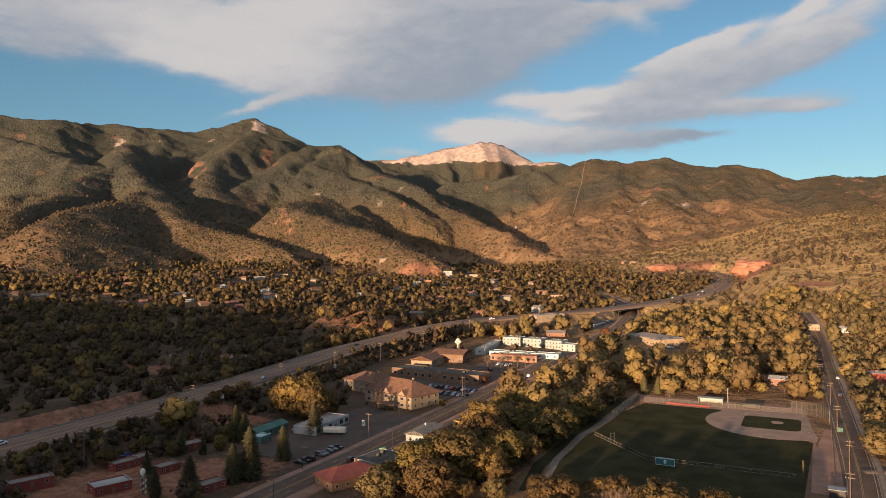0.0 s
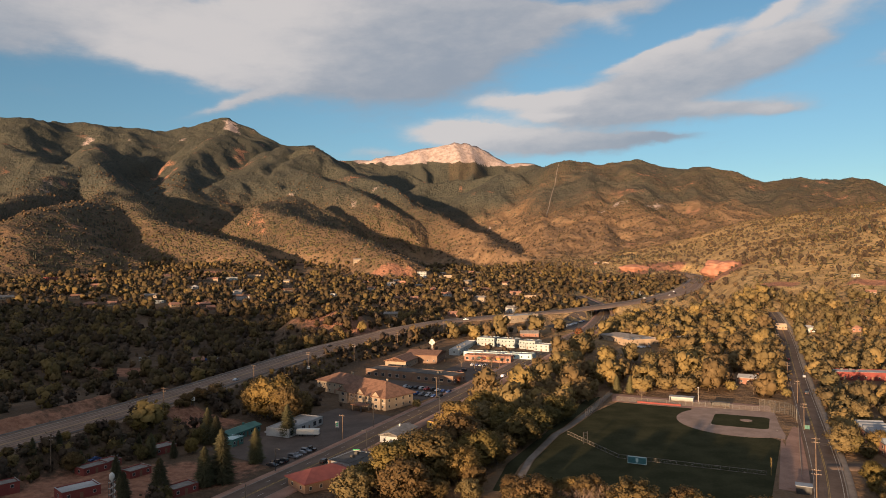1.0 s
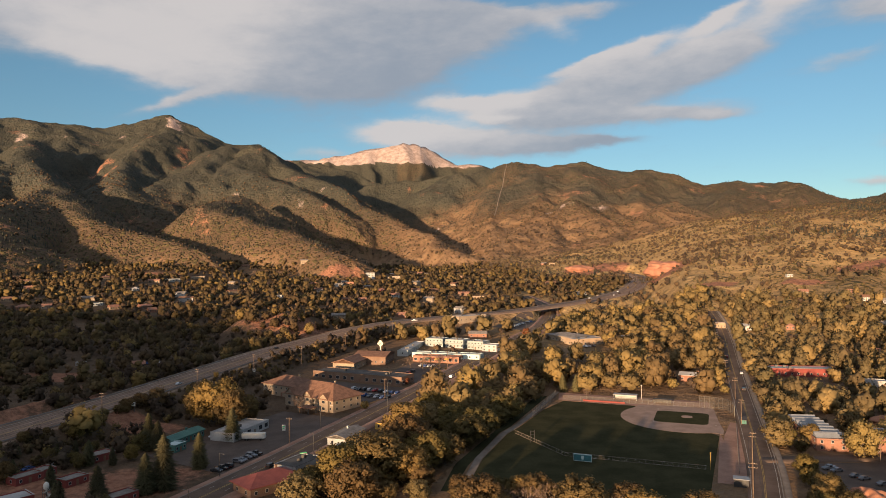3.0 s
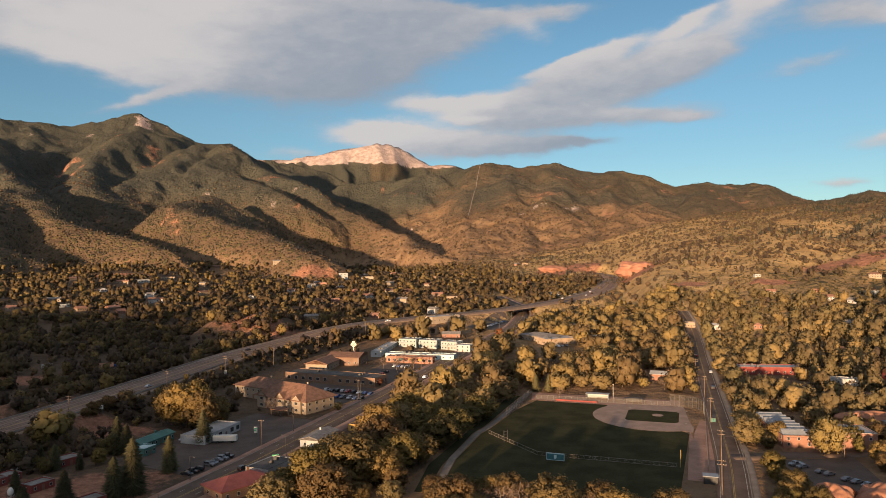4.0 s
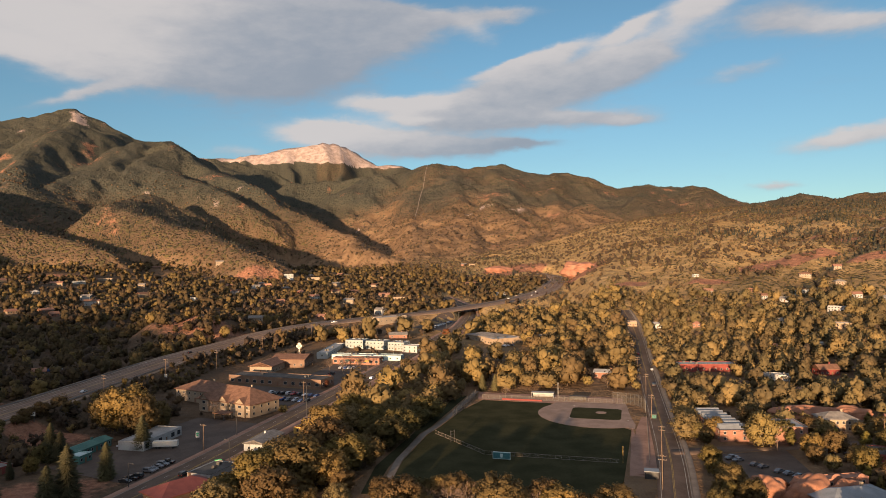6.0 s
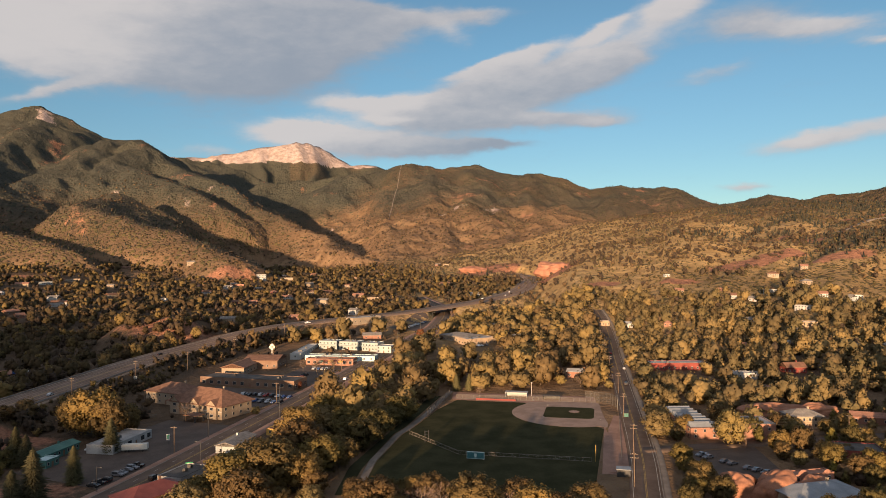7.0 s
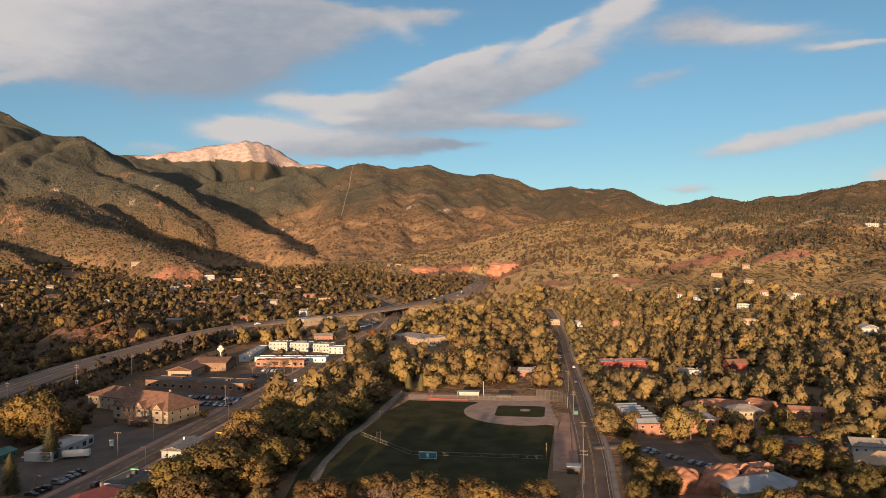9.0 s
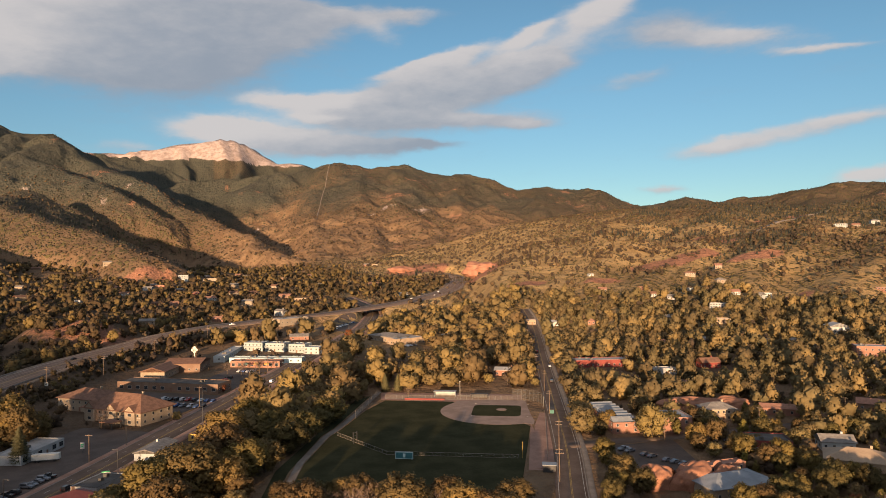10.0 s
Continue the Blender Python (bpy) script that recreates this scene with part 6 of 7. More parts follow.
    building("shop", "small shop with a dark flat roof", "shop", (-20, 258, -11, 271), 10, 4.0, "flat", M["grey"], M["tar"], 1, 3, clear=0)
    building("shop", "low shop half hidden by cottonwoods", "shop", (-2, 296, 6, 312), 9, 3.6, "gable", M["white"], M["shingle_grey"], 1, 4, 1.4, clear=0)
    kiosk = building("kiosk", "small yellow-lit kiosk by the pavement", "kiosk", (14, 322, 19, 329), 4, 3.0, "flat", M["yellow"], M["tile"], 1, 2, clear=0)
    building("shopping_row", "long low brown shopping row with a flat parapet", "shops", (-24, 458, 30, 421), 15, 5.0, "flat", M["brown"], M["tar"], 1, 12, win=(2.4, 2.0), clear=0)
    building("diner", "gabled diner with a brown roof and cream front", "diner", (-12, 482, 2, 476), 30, 4.6, "gable_front", M["cream"], M["shingle"], 1, 3, 2.6, 0.9, clear=0)
    building("shop_hall", "long shop with a stepped brown gable roof", "shop", (2, 500, 24, 492), 22, 5.4, "gable", M["brown"], M["shingle"], 1, 5, 2.4, 0.7, clear=0)
    for spot in ((60, 566, 73, 558), (75, 557, 88, 548), (91, 546, 102, 538)):
        b = building("white_motel", "two-storey white motel block with an outside gallery", "motel", spot, 12, 6.4, "flat", M["pale_aqua"], M["membrane"], 2, 5, group="motel blocks", clear=0)
        w = math.hypot(spot[2] - spot[0], spot[3] - spot[1])
        box_part("gallery", (-w / 2, w / 2, -1.5, -0.02, 3.3, 3.5), M["white"], b)
        box_part("railing", [(-w / 2, w / 2, -1.5, -1.42, 4.35, 4.45)] + [(x - 0.03, x + 0.03, -1.48, -1.44, 3.5, 4.35) for x in np.linspace(-w / 2 + 0.1, w / 2 - 0.1, 9)], M["aqua"], b)
    building("motel_wing", "long low motel wing with a pale aqua flat roof", "motel", (45, 520, 92, 497), 9, 3.6, "flat", M["aqua"], M["membrane"], 1, 10, clear=0)
    building("motel_wing", "low motel wing with a pale roof", "motel", (42, 522, 60, 575), 8, 3.6, "flat", M["white"], M["membrane"], 1, 9, clear=0)
    building("motel_office", "pale motel office with a flat roof", "motel", (100, 533, 110, 526), 10, 5.5, "flat", M["white"], M["membrane"], 2, 3, clear=0)
    shops = building("bright_shops", "yellow and terracotta shops with coloured awnings", "shops", (44, 502, 75, 487), 9, 4.4, "flat", M["adobe"], M["tile"], 1, 8, win=(2.2, 2.0), clear=0)
    for i, key in enumerate(("leaf_awning", "red", "yellow", "red", "yellow")):
        x = -6 + i * 3.6
        mesh_object("awning", [(x - 1.6, -0.05, 3.3), (x + 1.6, -0.05, 3.3), (x + 1.6, -1.5, 2.5), (x - 1.6, -1.5, 2.5), (x - 1.6, -0.05, 3.22), (x + 1.6, -0.05, 3.22), (x + 1.6, -1.5, 2.25), (x - 1.6, -1.5, 2.25)],
                    [(0, 1, 2, 3), (7, 6, 5, 4), (3, 2, 6, 7)], M.get(key, M["teal"]), shops)
    building("clinic", "wide pale building with a low grey hipped roof", "public building", (165, 584, 180, 552), 22, 4.6, "hip", M["cream"], M["shingle_grey"], 1, 9, 2.0, 1.0, clear=70)
    building("clinic_wing", "pale wing with a flat grey roof", "public building", (176, 540, 203, 546), 16, 5.2, "flat", M["tan"], M["membrane"], 1, 7, clear=70)
    building("long_hall", "low hall with a pale roof beside the highway", "hall", (104, 672, 134, 688), 14, 5, "flat", M["cream"], M["membrane"], 1, 6, clear=35)
    # cabins by the spruces
    for spot, d, h in (((-116, 263, -110, 271), 6, 2.8), ((-112, 271, -108, 277), 6, 2.6), ((-111, 236, -102, 244), 8, 3.2), ((-98, 259, -93, 266), 6, 2.7), ((-140, 238, -130, 247), 6, 2.6), ((-76, 238, -70, 245), 6, 2.8), ((-99, 288, -93, 295), 7, 2.8)):
        building("cabin", "red-painted cabin with a flat grey roof", "cabin", spot, d, h, "flat", M["red"], M["membrane"] if d > 7 else M["shingle_grey"], 1, 3, group="red cabins", win=(1.0, 1.1), clear=0)


build_avenue()


# ---------------------------------------------------------------- the streets to the east
def rock(name, x, y, sx, sy, sz, seed, label, turn=0.0, stone="sandstone"):
    """A sandstone mass with worn ledges."""
    v, f = ico(5)
    rng = np.random.default_rng(seed)
    off = rng.uniform(0, 50, 3)
    n = np.array([noise.noise(Vector(p * 1.3 + off)) for p in v]) * 0.36 + np.array([noise.noise(Vector(p * 3.6 + off)) for p in v]) * 0.11 + np.array([noise.noise(Vector((p[0] * 2, p[1] * 2, p[2] * 9)) + Vector(off)) for p in v]) * 0.06
    v = v * (1 + n)[:, None]
    v[:, 2] = np.sign(v[:, 2]) * np.abs(v[:, 2]) ** 0.8
    ob = mesh_object(name, v * [sx, sy, sz], f, M[stone], smooth=True)
    ob.matrix_basis = pose(x, y, float(land(x, y)) - 0.05 * sz, 0, 0, turn)
    KEEP_OUT.append((x, y, sx * 1.0, sy * 1.0, turn))
    far = math.hypot(x, y)
    KEEP_OUT.append((x - x / far * (sy + 12), y - y / far * (sy + 12), 12, sx * 0.8, math.degrees(math.atan2(y, x))))
    return tagged(ob, label, "rock")


def build_east():
    patch("car_park", [(170, 243), (200, 240), (184, 203), (160, 206)], M["asphalt"], "asphalt car park off the side street")
    rock("sandstone_rock", 156, 196, 7.2, 6.0, 7.6, 1, "rounded red sandstone rock lit by low sun")
    rock("sandstone_rock", 168, 191, 9.5, 7.0, 8.2, 2, "broad red sandstone rock with a cleft")
    rock("sandstone_rock", 178, 187, 8.0, 5.0, 6.5, 3, "low red sandstone rock beside the yard")
    rock("sandstone_outcrop", 250, 283, 20, 7, 5.5, 4, "long low red sandstone outcrop behind houses", -15)
    rock("sandstone_outcrop", 266, 277, 11, 6, 5.0, 5, "rounded end of a red sandstone outcrop", -15)
    rock("rock_cut", 474, 1018, 26, 22, 15, 7, "bare red rock cut above the highway bend", -20, "cut_rock")
    rock("rock_cut", 425, 1262, 26, 14, 10, 8, "far red rock cut beside the highway", 10, "cut_rock")
    # sawtooth row
    row = building("terrace_row", "pink stucco terrace with a stepped sawtooth roof", "terrace", (183, 258, 194.5, 254.7), 38, 5.0, "flat", M["adobe"], M["tar"], 2, 3, clear=0)
    for i in range(7):
        y0 = 1.2 + i * 5.1
        v = [(-5.6, y0, 4.8), (5.6, y0, 4.8), (5.6, y0 + 4.4, 4.8), (-5.6, y0 + 4.4, 4.8), (-5.6, y0 + 3.2, 6.7), (5.6, y0 + 3.2, 6.7)]
        mesh_object("sawtooth", v, [(0, 1, 5, 4), (1, 2, 5), (2, 3, 4, 5), (3, 0, 4)], M["metal_blue"], row)
    building("adobe_block", "two-storey pink adobe block", "apartments", (200, 250, 215, 245), 16, 7.0, "flat", M["adobe"], M["membrane"], 2, 3, clear=9)
    building("villa", "tan stucco house with twin gables", "house", (234, 258, 248, 253), 10, 5.6, "hip", M["tan"], M["shingle_grey"], 2, 6, 2.4, clear=9)
    ad = building("mission_building", "cream building with a broad grey-blue metal roof", "public building", (162, 175, 186, 173), 14, 4.2, "hip", M["cream"], M["metal_blue"], 1, 6, 2.4, 0.9, clear=0)
    mis = building("adobe_hall", "pink stepped adobe parapet building", "public building", (166, 191, 189, 189), 5, 6.0, "flat", M["adobe"], M["tile"], 2, 6, clear=0)
    for x, s in ((-10, 1.4), (0, 2.0), (9, 1.4)):
        v, f = ICO2
        d = mesh_object("parapet_curve", v * [s, 0.25, s * 0.8], f, M["adobe"], mis)
        d.location = (x, 0.16, 6.0)
    building("flat_house", "red-brown house with a dark flat roof", "house", (214, 211, 227, 203), 13, 5.0, "flat", M["red"], M["tar"], 1, 4, clear=9)
    building("house", "white-walled house under a dark gable roof", "house", (241, 202, 251, 195), 9, 3.4, "gable", M["white"], M["shingle_grey"], 1, 4, 2.2, clear=9)
    building("house", "house with broad tan roof slopes", "house", (224, 186, 238, 170), 14, 3.4, "hip", M["tan"], M["tan"], 1, 5, 3.2, 0.9, clear=9)
    building("house", "long low house with a pink tiled roof", "house", (266, 256, 281, 244), 9, 3.2, "gable", M["adobe"], M["tile"], 1, 5, 1.6, clear=9)
    building("house", "small house with a brown roof among trees", "house", (310, 240, 318, 230), 9, 3.6, "gable", M["brown"], M["tile"], 1, 3, 2.0, clear=9)
    building("apartment_house", "two-storey pink apartment house", "apartments", (437, 338, 452, 326), 13, 7.4, "flat", M["adobe"], M["membrane"], 2, 5, clear=34)
    building("barn", "pale grey barn with a curved white roof", "barn", (491, 402, 503, 395), 14, 5.5, "gable_front", M["grey"], M["membrane"], 1, 2, 2.6, clear=10)
    building("gable_house", "dark red gabled house", "house", (325, 360, 337, 357), 9, 3.8, "gable", M["red"], M["shingle"], 1, 4, 2.6, clear=34)
    building("long_shed", "long shed with a pale flat roof", "shed", (286, 366, 302, 354), 8, 3.6, "flat", M["grey"], M["membrane"], 1, 4, clear=34)
    building("flat_house", "low pinkish house with a flat roof", "house", (268, 319, 285, 314), 10, 4.2, "flat", M["adobe"], M["tile"], 1, 4, clear=9)
    building("red_hall", "long red hall with a flat roof", "hall", (256, 404, 291, 393), 12, 4.8, "flat", M["red"], M["membrane"], 1, 10, clear=34)
    building("park_house", "small brick and white park building", "park building", (197, 404, 209, 396), 9, 3.8, "gable", M["adobe"], M["membrane"], 1, 4, 1.4, clear=10)
    building("white_store", "white flat-roofed stores at the street's end", "store", (315, 578, 323, 574), 9, 4.2, "flat", M["tan"], M["membrane"], 1, 4, clear=34)
    building("white_store", "white gabled store at the end of the street", "store", (331, 566, 340, 560), 8, 3.8, "gable", M["white"], M["membrane"], 1, 4, 1.6, clear=34)


build_east()


# ---------------------------------------------------------------- houses on the slopes
def build_slopes():
    # x, y, width, depth, height, storeys, roof, wall, cover
    hill_homes = [
        (605, 690, 20, 11, 5.6, 2, "hip", "cream", "shingle"), (634, 673, 13, 10, 5.6, 2, "gable", "cream", "tile"),
        (540, 618, 22, 11, 5.2, 2, "flat", "white", "membrane"), (590, 622, 17, 10, 4.2, 1, "hip", "cream", "shingle_grey"),
        (545, 556, 16, 11, 4.4, 1, "gable", "white", "tile"), (585, 553, 16, 10, 7.4, 2, "flat", "white", "membrane"),
        (572, 550, 7, 9, 5.0, 2, "gable", "white", "shingle_grey"), (484, 515, 24, 13, 6.2, 2, "flat", "grey", "metal_blue"),
        (430, 516, 11, 9, 5.2, 2, "gable", "white", "shingle_grey"), (462, 668, 14, 9, 4.2, 1, "gable", "cream", "tile"),
        (492, 735, 10, 8, 3.6, 1, "flat", "white", "membrane"), (494, 640, 17, 10, 4.2, 1, "flat", "adobe", "tile"),
    ]
    terrace_homes = [
        (367, 549, 10, 9, 4.0, 1, "hip", "adobe", "tile"), (359, 444, 10, 9, 4.2, 1, "gable", "red", "tile"),
        (420, 398, 16, 10, 3.8, 1, "gable", "grey", "shingle_grey"), (442, 393, 15, 10, 3.8, 1, "hip", "tan", "shingle_grey"),
        (696, 508, 22, 12, 6.0, 2, "flat", "adobe", "membrane"), (1008, 806, 28, 14, 7.0, 2, "flat", "white", "membrane"),
        (1032, 797, 18, 12, 6.0, 2, "gable", "cream", "tile"), (1112, 822, 22, 14, 7.0, 2, "hip", "white", "shingle_grey"),
        (486, 610, 9, 8, 5, 2, "gable", "white", "shingle"), (501, 600, 15, 9, 4, 1, "gable", "grey", "shingle_grey"),
        (-530, 1102, 30, 16, 8, 2, "flat", "red", "tile"), (-423, 997, 18, 12, 5, 1, "gable", "adobe", "tile"),
    ]
    west_homes = [
        (-436, 802, 26, 11, 4, 1, "gable", "tan", "shingle_grey"), (-474, 815, 16, 10, 4, 1, "gable", "cream", "shingle"),
        (-385, 852, 17, 10, 4, 1, "gable", "tan", "shingle"), (-350, 816, 20, 10, 4.4, 1, "hip", "adobe", "tile"),
        (-332, 826, 16, 10, 4, 1, "gable", "cream", "tile"), (-284, 843, 17, 10, 4.4, 1, "flat", "white", "membrane"),
        (-255, 810, 16, 10, 4, 1, "gable", "tan", "tile"), (-210, 791, 13, 9, 4.2, 1, "gable", "adobe", "tile"),
        (-300, 1037, 16, 11, 4, 1, "hip", "grey", "membrane"), (-277, 1165, 32, 14, 6, 1, "flat", "white", "membrane"),
        (-254, 1232, 34, 14, 6, 1, "flat", "cream", "tile"), (38, 1322, 26, 16, 9, 2, "flat", "white", "membrane"),
    ]
    valley_homes = [
        (84, 1340, 42, 16, 6, 1, "flat", "cream", "membrane"), (63, 978, 20, 12, 6.4, 2, "gable", "white", "tile"),
        (46, 1068, 18, 12, 6, 2, "gable", "red", "tile"), (100, 1065, 20, 12, 5, 2, "gable", "cream", "shingle"),
        (314, 927, 20, 12, 5.4, 2, "gable", "white", "shingle_grey"), (330, 905, 20, 12, 5, 1, "flat", "cream", "membrane"),
        (16, 944, 17, 10, 4, 1, "gable", "adobe", "tile"), (-6, 965, 17, 10, 4, 1, "gable", "red", "shingle"),
        (243, 1158, 15, 10, 5, 2, "gable", "white", "shingle_grey"), (172, 1170, 17, 10, 4.4, 1, "gable", "cream", "shingle"),
        (-181, 504, 10, 6, 3.0, 1, "flat", "grey", "membrane"), (-140, 492, 12, 8, 3.2, 1, "gable", "brown", "tile"),
    ]
    words = {"white": "white", "cream": "cream", "adobe": "pink adobe", "tan": "tan", "grey": "grey", "red": "red", "brown": "brown"}
    tops = {"membrane": "pale flat", "shingle": "brown shingled", "shingle_grey": "grey shingled", "tile": "terracotta", "metal_blue": "grey metal", "tar": "dark"}
    rng = random.Random(5)
    for x, y, w, d, h, st, roof, wall, cover in hill_homes + terrace_homes + west_homes + valley_homes:
        turn = -math.degrees(math.atan2(x, y)) + rng.uniform(-25, 25)
        building("house", f"{words[wall]} {'two-storey ' if st > 1 else ''}hillside house with a {tops[cover]} roof", "house", (x, y, turn, w * 0.62, 0), d * 0.75, h * 0.74, roof, M[wall], M[cover], st, max(3, int(w / 4)), 2.2, win=(1.3, 1.4), sides=False, clear=64 if x < 200 and y > 600 else 8)
    # more houses among the trees up the valley
    n = 0
    tries = random.Random(9)
    while n < 44:
        a, d = radians(tries.uniform(-28, 46)), tries.uniform(560, 1500)
        x, y = math.sin(a) * d, math.cos(a) * d
        if float(terrain(x, y) - valley(x, y)) > (25 if d > 900 else 6) or (d < 820 and a < radians(-4)) or not bool(free(np.array([x]), np.array([y]), 12.0)[0]):
            continue
        wall, cover = tries.choice(("brown", "cream", "tan", "adobe", "grey", "tan")), tries.choice(("shingle", "shingle_grey", "tile", "membrane", "shingle_grey"))
        w = tries.uniform(10, 17)
        building("house", f"small {words[wall]} house with a {tops[cover]} roof among trees", "house", (x, y, -math.degrees(a) + tries.uniform(-40, 40), w, 0), tries.uniform(8, 10), tries.choice((3.4, 3.8, 5.6)), "gable" if cover != "membrane" else "flat", M[wall], M[cover], 1, 3, 2.0, win=(1.3, 1.3), sides=False, clear=64 if x < 200 and y > 600 else 8)
        n += 1

# ---------------------------------------------------------------- cars, poles, signs
def car_body(length, width, profile, top):
    """A car's shell: a side profile swept across, drawn in towards the roof."""
    n = len(profile)
    v = []
    for side in (-1, 1):
        for x, z in profile:
            inset = 0.16 * max(0.0, (z - 0.85)) / (top - 0.85)
            v.append((x * length, side * (width / 2 - inset), z))
    f = [tuple(range(n)), tuple(range(2 * n - 1, n - 1, -1))] + [(i, i + n, (i + 1) % n + n, (i + 1) % n) for i in range(n)]
    return v, f


SEDAN = [(-0.5, 0.35), (-0.5, 0.8), (-0.46, 0.92), (-0.32, 0.98), (-0.2, 1.4), (0.08, 1.43), (0.24, 0.98), (0.44, 0.85), (0.5, 0.7), (0.5, 0.35)]
SUV = [(-0.5, 0.4), (-0.5, 1.0), (-0.46, 1.65), (-0.4, 1.75), (0.06, 1.75), (0.22, 1.1), (0.46, 1.0), (0.5, 0.8), (0.5, 0.4)]
PICKUP = [(-0.5, 0.45), (-0.5, 1.05), (-0.12, 1.05), (-0.1, 1.75), (0.12, 1.75), (0.24, 1.12), (0.47, 1.02), (0.5, 0.8), (0.5, 0.45)]
CARS = {}


def car(x, y, turn, paint="white", kind="sedan", label=""):
    key = (paint, kind)
    z = None
    for name in ROUTES:
        d, h = near_route(np.array([x]), np.array([y]), name)
        if d[0] < ROUTES[name][2] / 2:
            z = float(h[0])
    z = float(land(x, y)) + 0.1 if z is None else z
    if key in CARS:
        return tagged(copy_thing(CARS[key], pose(x, y, z, 0, 0, turn)), label)
    shape, length, width, top = {"sedan": (SEDAN, 4.6, 1.8, 1.43), "suv": (SUV, 4.8, 1.9, 1.75), "pickup": (PICKUP, 5.6, 1.95, 1.75)}[kind]
    root = new({"sedan": "car", "suv": "suv", "pickup": "pickup_truck"}[kind])
    mesh_object("body", *car_body(length, width, shape, top), M["car_" + paint], root)
    x0, x1 = {"sedan": (-0.27, 0.16), "suv": (-0.44, 0.13), "pickup": (-0.09, 0.17)}[kind]
    box_part("side_window", [(x0 * length * 0.8, x1 * length * 0.75, -width / 2 + 0.02, -width / 2 + 0.14, 1.0, top - 0.16)], M["glass"], root)
    box_part("side_window", [(x0 * length * 0.8, x1 * length * 0.75, width / 2 - 0.14, width / 2 - 0.02, 1.0, top - 0.16)], M["glass"], root)
    zt, zb = top - 0.06, 1.0
    xa, xb = {"sedan": (0.085, 0.235), "suv": (0.07, 0.225), "pickup": (0.13, 0.245)}[kind]
    mesh_object("windscreen", [(xb * length + 0.03, -width / 2 + 0.2, zb + 0.04), (xb * length + 0.03, width / 2 - 0.2, zb + 0.04), (xa * length + 0.05, width / 2 - 0.3, zt), (xa * length + 0.05, -width / 2 + 0.3, zt), (xb * length - 0.1, -width / 2 + 0.2, zb), (xb * length - 0.1, width / 2 - 0.2, zb), (xa * length - 0.1, width / 2 - 0.3, zt - 0.05), (xa * length - 0.1, -width / 2 + 0.3, zt - 0.05)],
                [(0, 1, 2, 3), (7, 6, 5, 4), (0, 3, 7, 4), (1, 5, 6, 2)], M["glass"], root)
    for sx in (-0.31, 0.32):
        for sy in (-1, 1):
            def wheel():
                a = np.arange(12) * np.pi / 6
                v = [(0.34 * math.cos(q), t, 0.34 * math.sin(q)) for t in (-0.11, 0.11) for q in a]
                return v, [tuple(range(12)), tuple(range(23, 11, -1))] + [(i, (i + 1) % 12, (i + 1) % 12 + 12, i + 12) for i in range(12)]
            shared_part("wheel", 0, wheel, M["tyre"], root, (sx * length, sy * (width / 2 - 0.1), 0.34))
    for sy in (-1, 1):
        box_part("headlight", (length / 2 - 0.12, length / 2 + 0.015, sy * (width / 2 - 0.3) - 0.16, sy * (width / 2 - 0.3) + 0.16, 0.62, 0.76), M["trim"], root)
        box_part("tail_light", (-length / 2 - 0.015, -length / 2 + 0.1, sy * (width / 2 - 0.25) - 0.12, sy * (width / 2 - 0.25) + 0.12, 0.68, 0.85), M["car_red"], root)
    root.matrix_basis = pose(x, y, z, 0, 0, turn)
    CARS[key] = tagged(root, label or f"{paint} {kind} parked on asphalt", "car", "parked cars")
    return root


def parked(p, q, count, turn, seed, paints=("white", "silver", "black", "grey", "red", "blue", "white", "black", "silver")):
    """A row of parked cars from p to q, some bays empty."""
    rng = random.Random(seed)
    for i in range(count):
        if rng.random() < 0.2:
            continue
        s = i / max(1, count - 1)
        paint = rng.choice(paints)
        kind = rng.choice(("sedan", "suv", "sedan", "pickup"))
        car(p[0] + (q[0] - p[0]) * s + rng.uniform(-0.3, 0.3), p[1] + (q[1] - p[1]) * s + rng.uniform(-0.3, 0.3), turn + rng.uniform(-4, 4) + rng.choice((0, 180)), paint, kind, f"{paint} {kind} parked in a row")


def utility_pole(x, y, height=13.0, turn=0.0, arms=2):
    root = new("utility_pole")
    root.matrix_basis = pose(x, y, float(land(x, y)), 0, 0, turn)

    def shaft():
        a = np.arange(8) * np.pi / 4
        v = [(r * math.cos(q), r * math.sin(q), z) for r, z in ((0.2, -1.0), (0.13, height)) for q in a]
        return v, [tuple(range(8))[::-1], tuple(range(8, 16))] + [(i, (i + 1) % 8, (i + 1) % 8 + 8, i + 8) for i in range(8)]
    shared_part("pole", height, shaft, M["wood"], root, (0, 0, 0))
    for i in range(arms):
        z = height - 0.5 - 1.3 * i
        shared_part("crossarm", i > 0, lambda: solid([(-1.4, 1.4, -0.2, -0.06, -0.08, 0.08)]), M["wood"], root, (0, 0, z))
        for px in (-1.25, -0.5, 0.5, 1.25):
            shared_part("insulator", 0, lambda: solid([(-0.05, 0.05, -0.18, -0.08, 0.08, 0.26)]), M["trim"], root, (px, 0, z))
    tagged(root, "weathered wooden utility pole with crossarms", "utility pole", "utility poles")
    return root


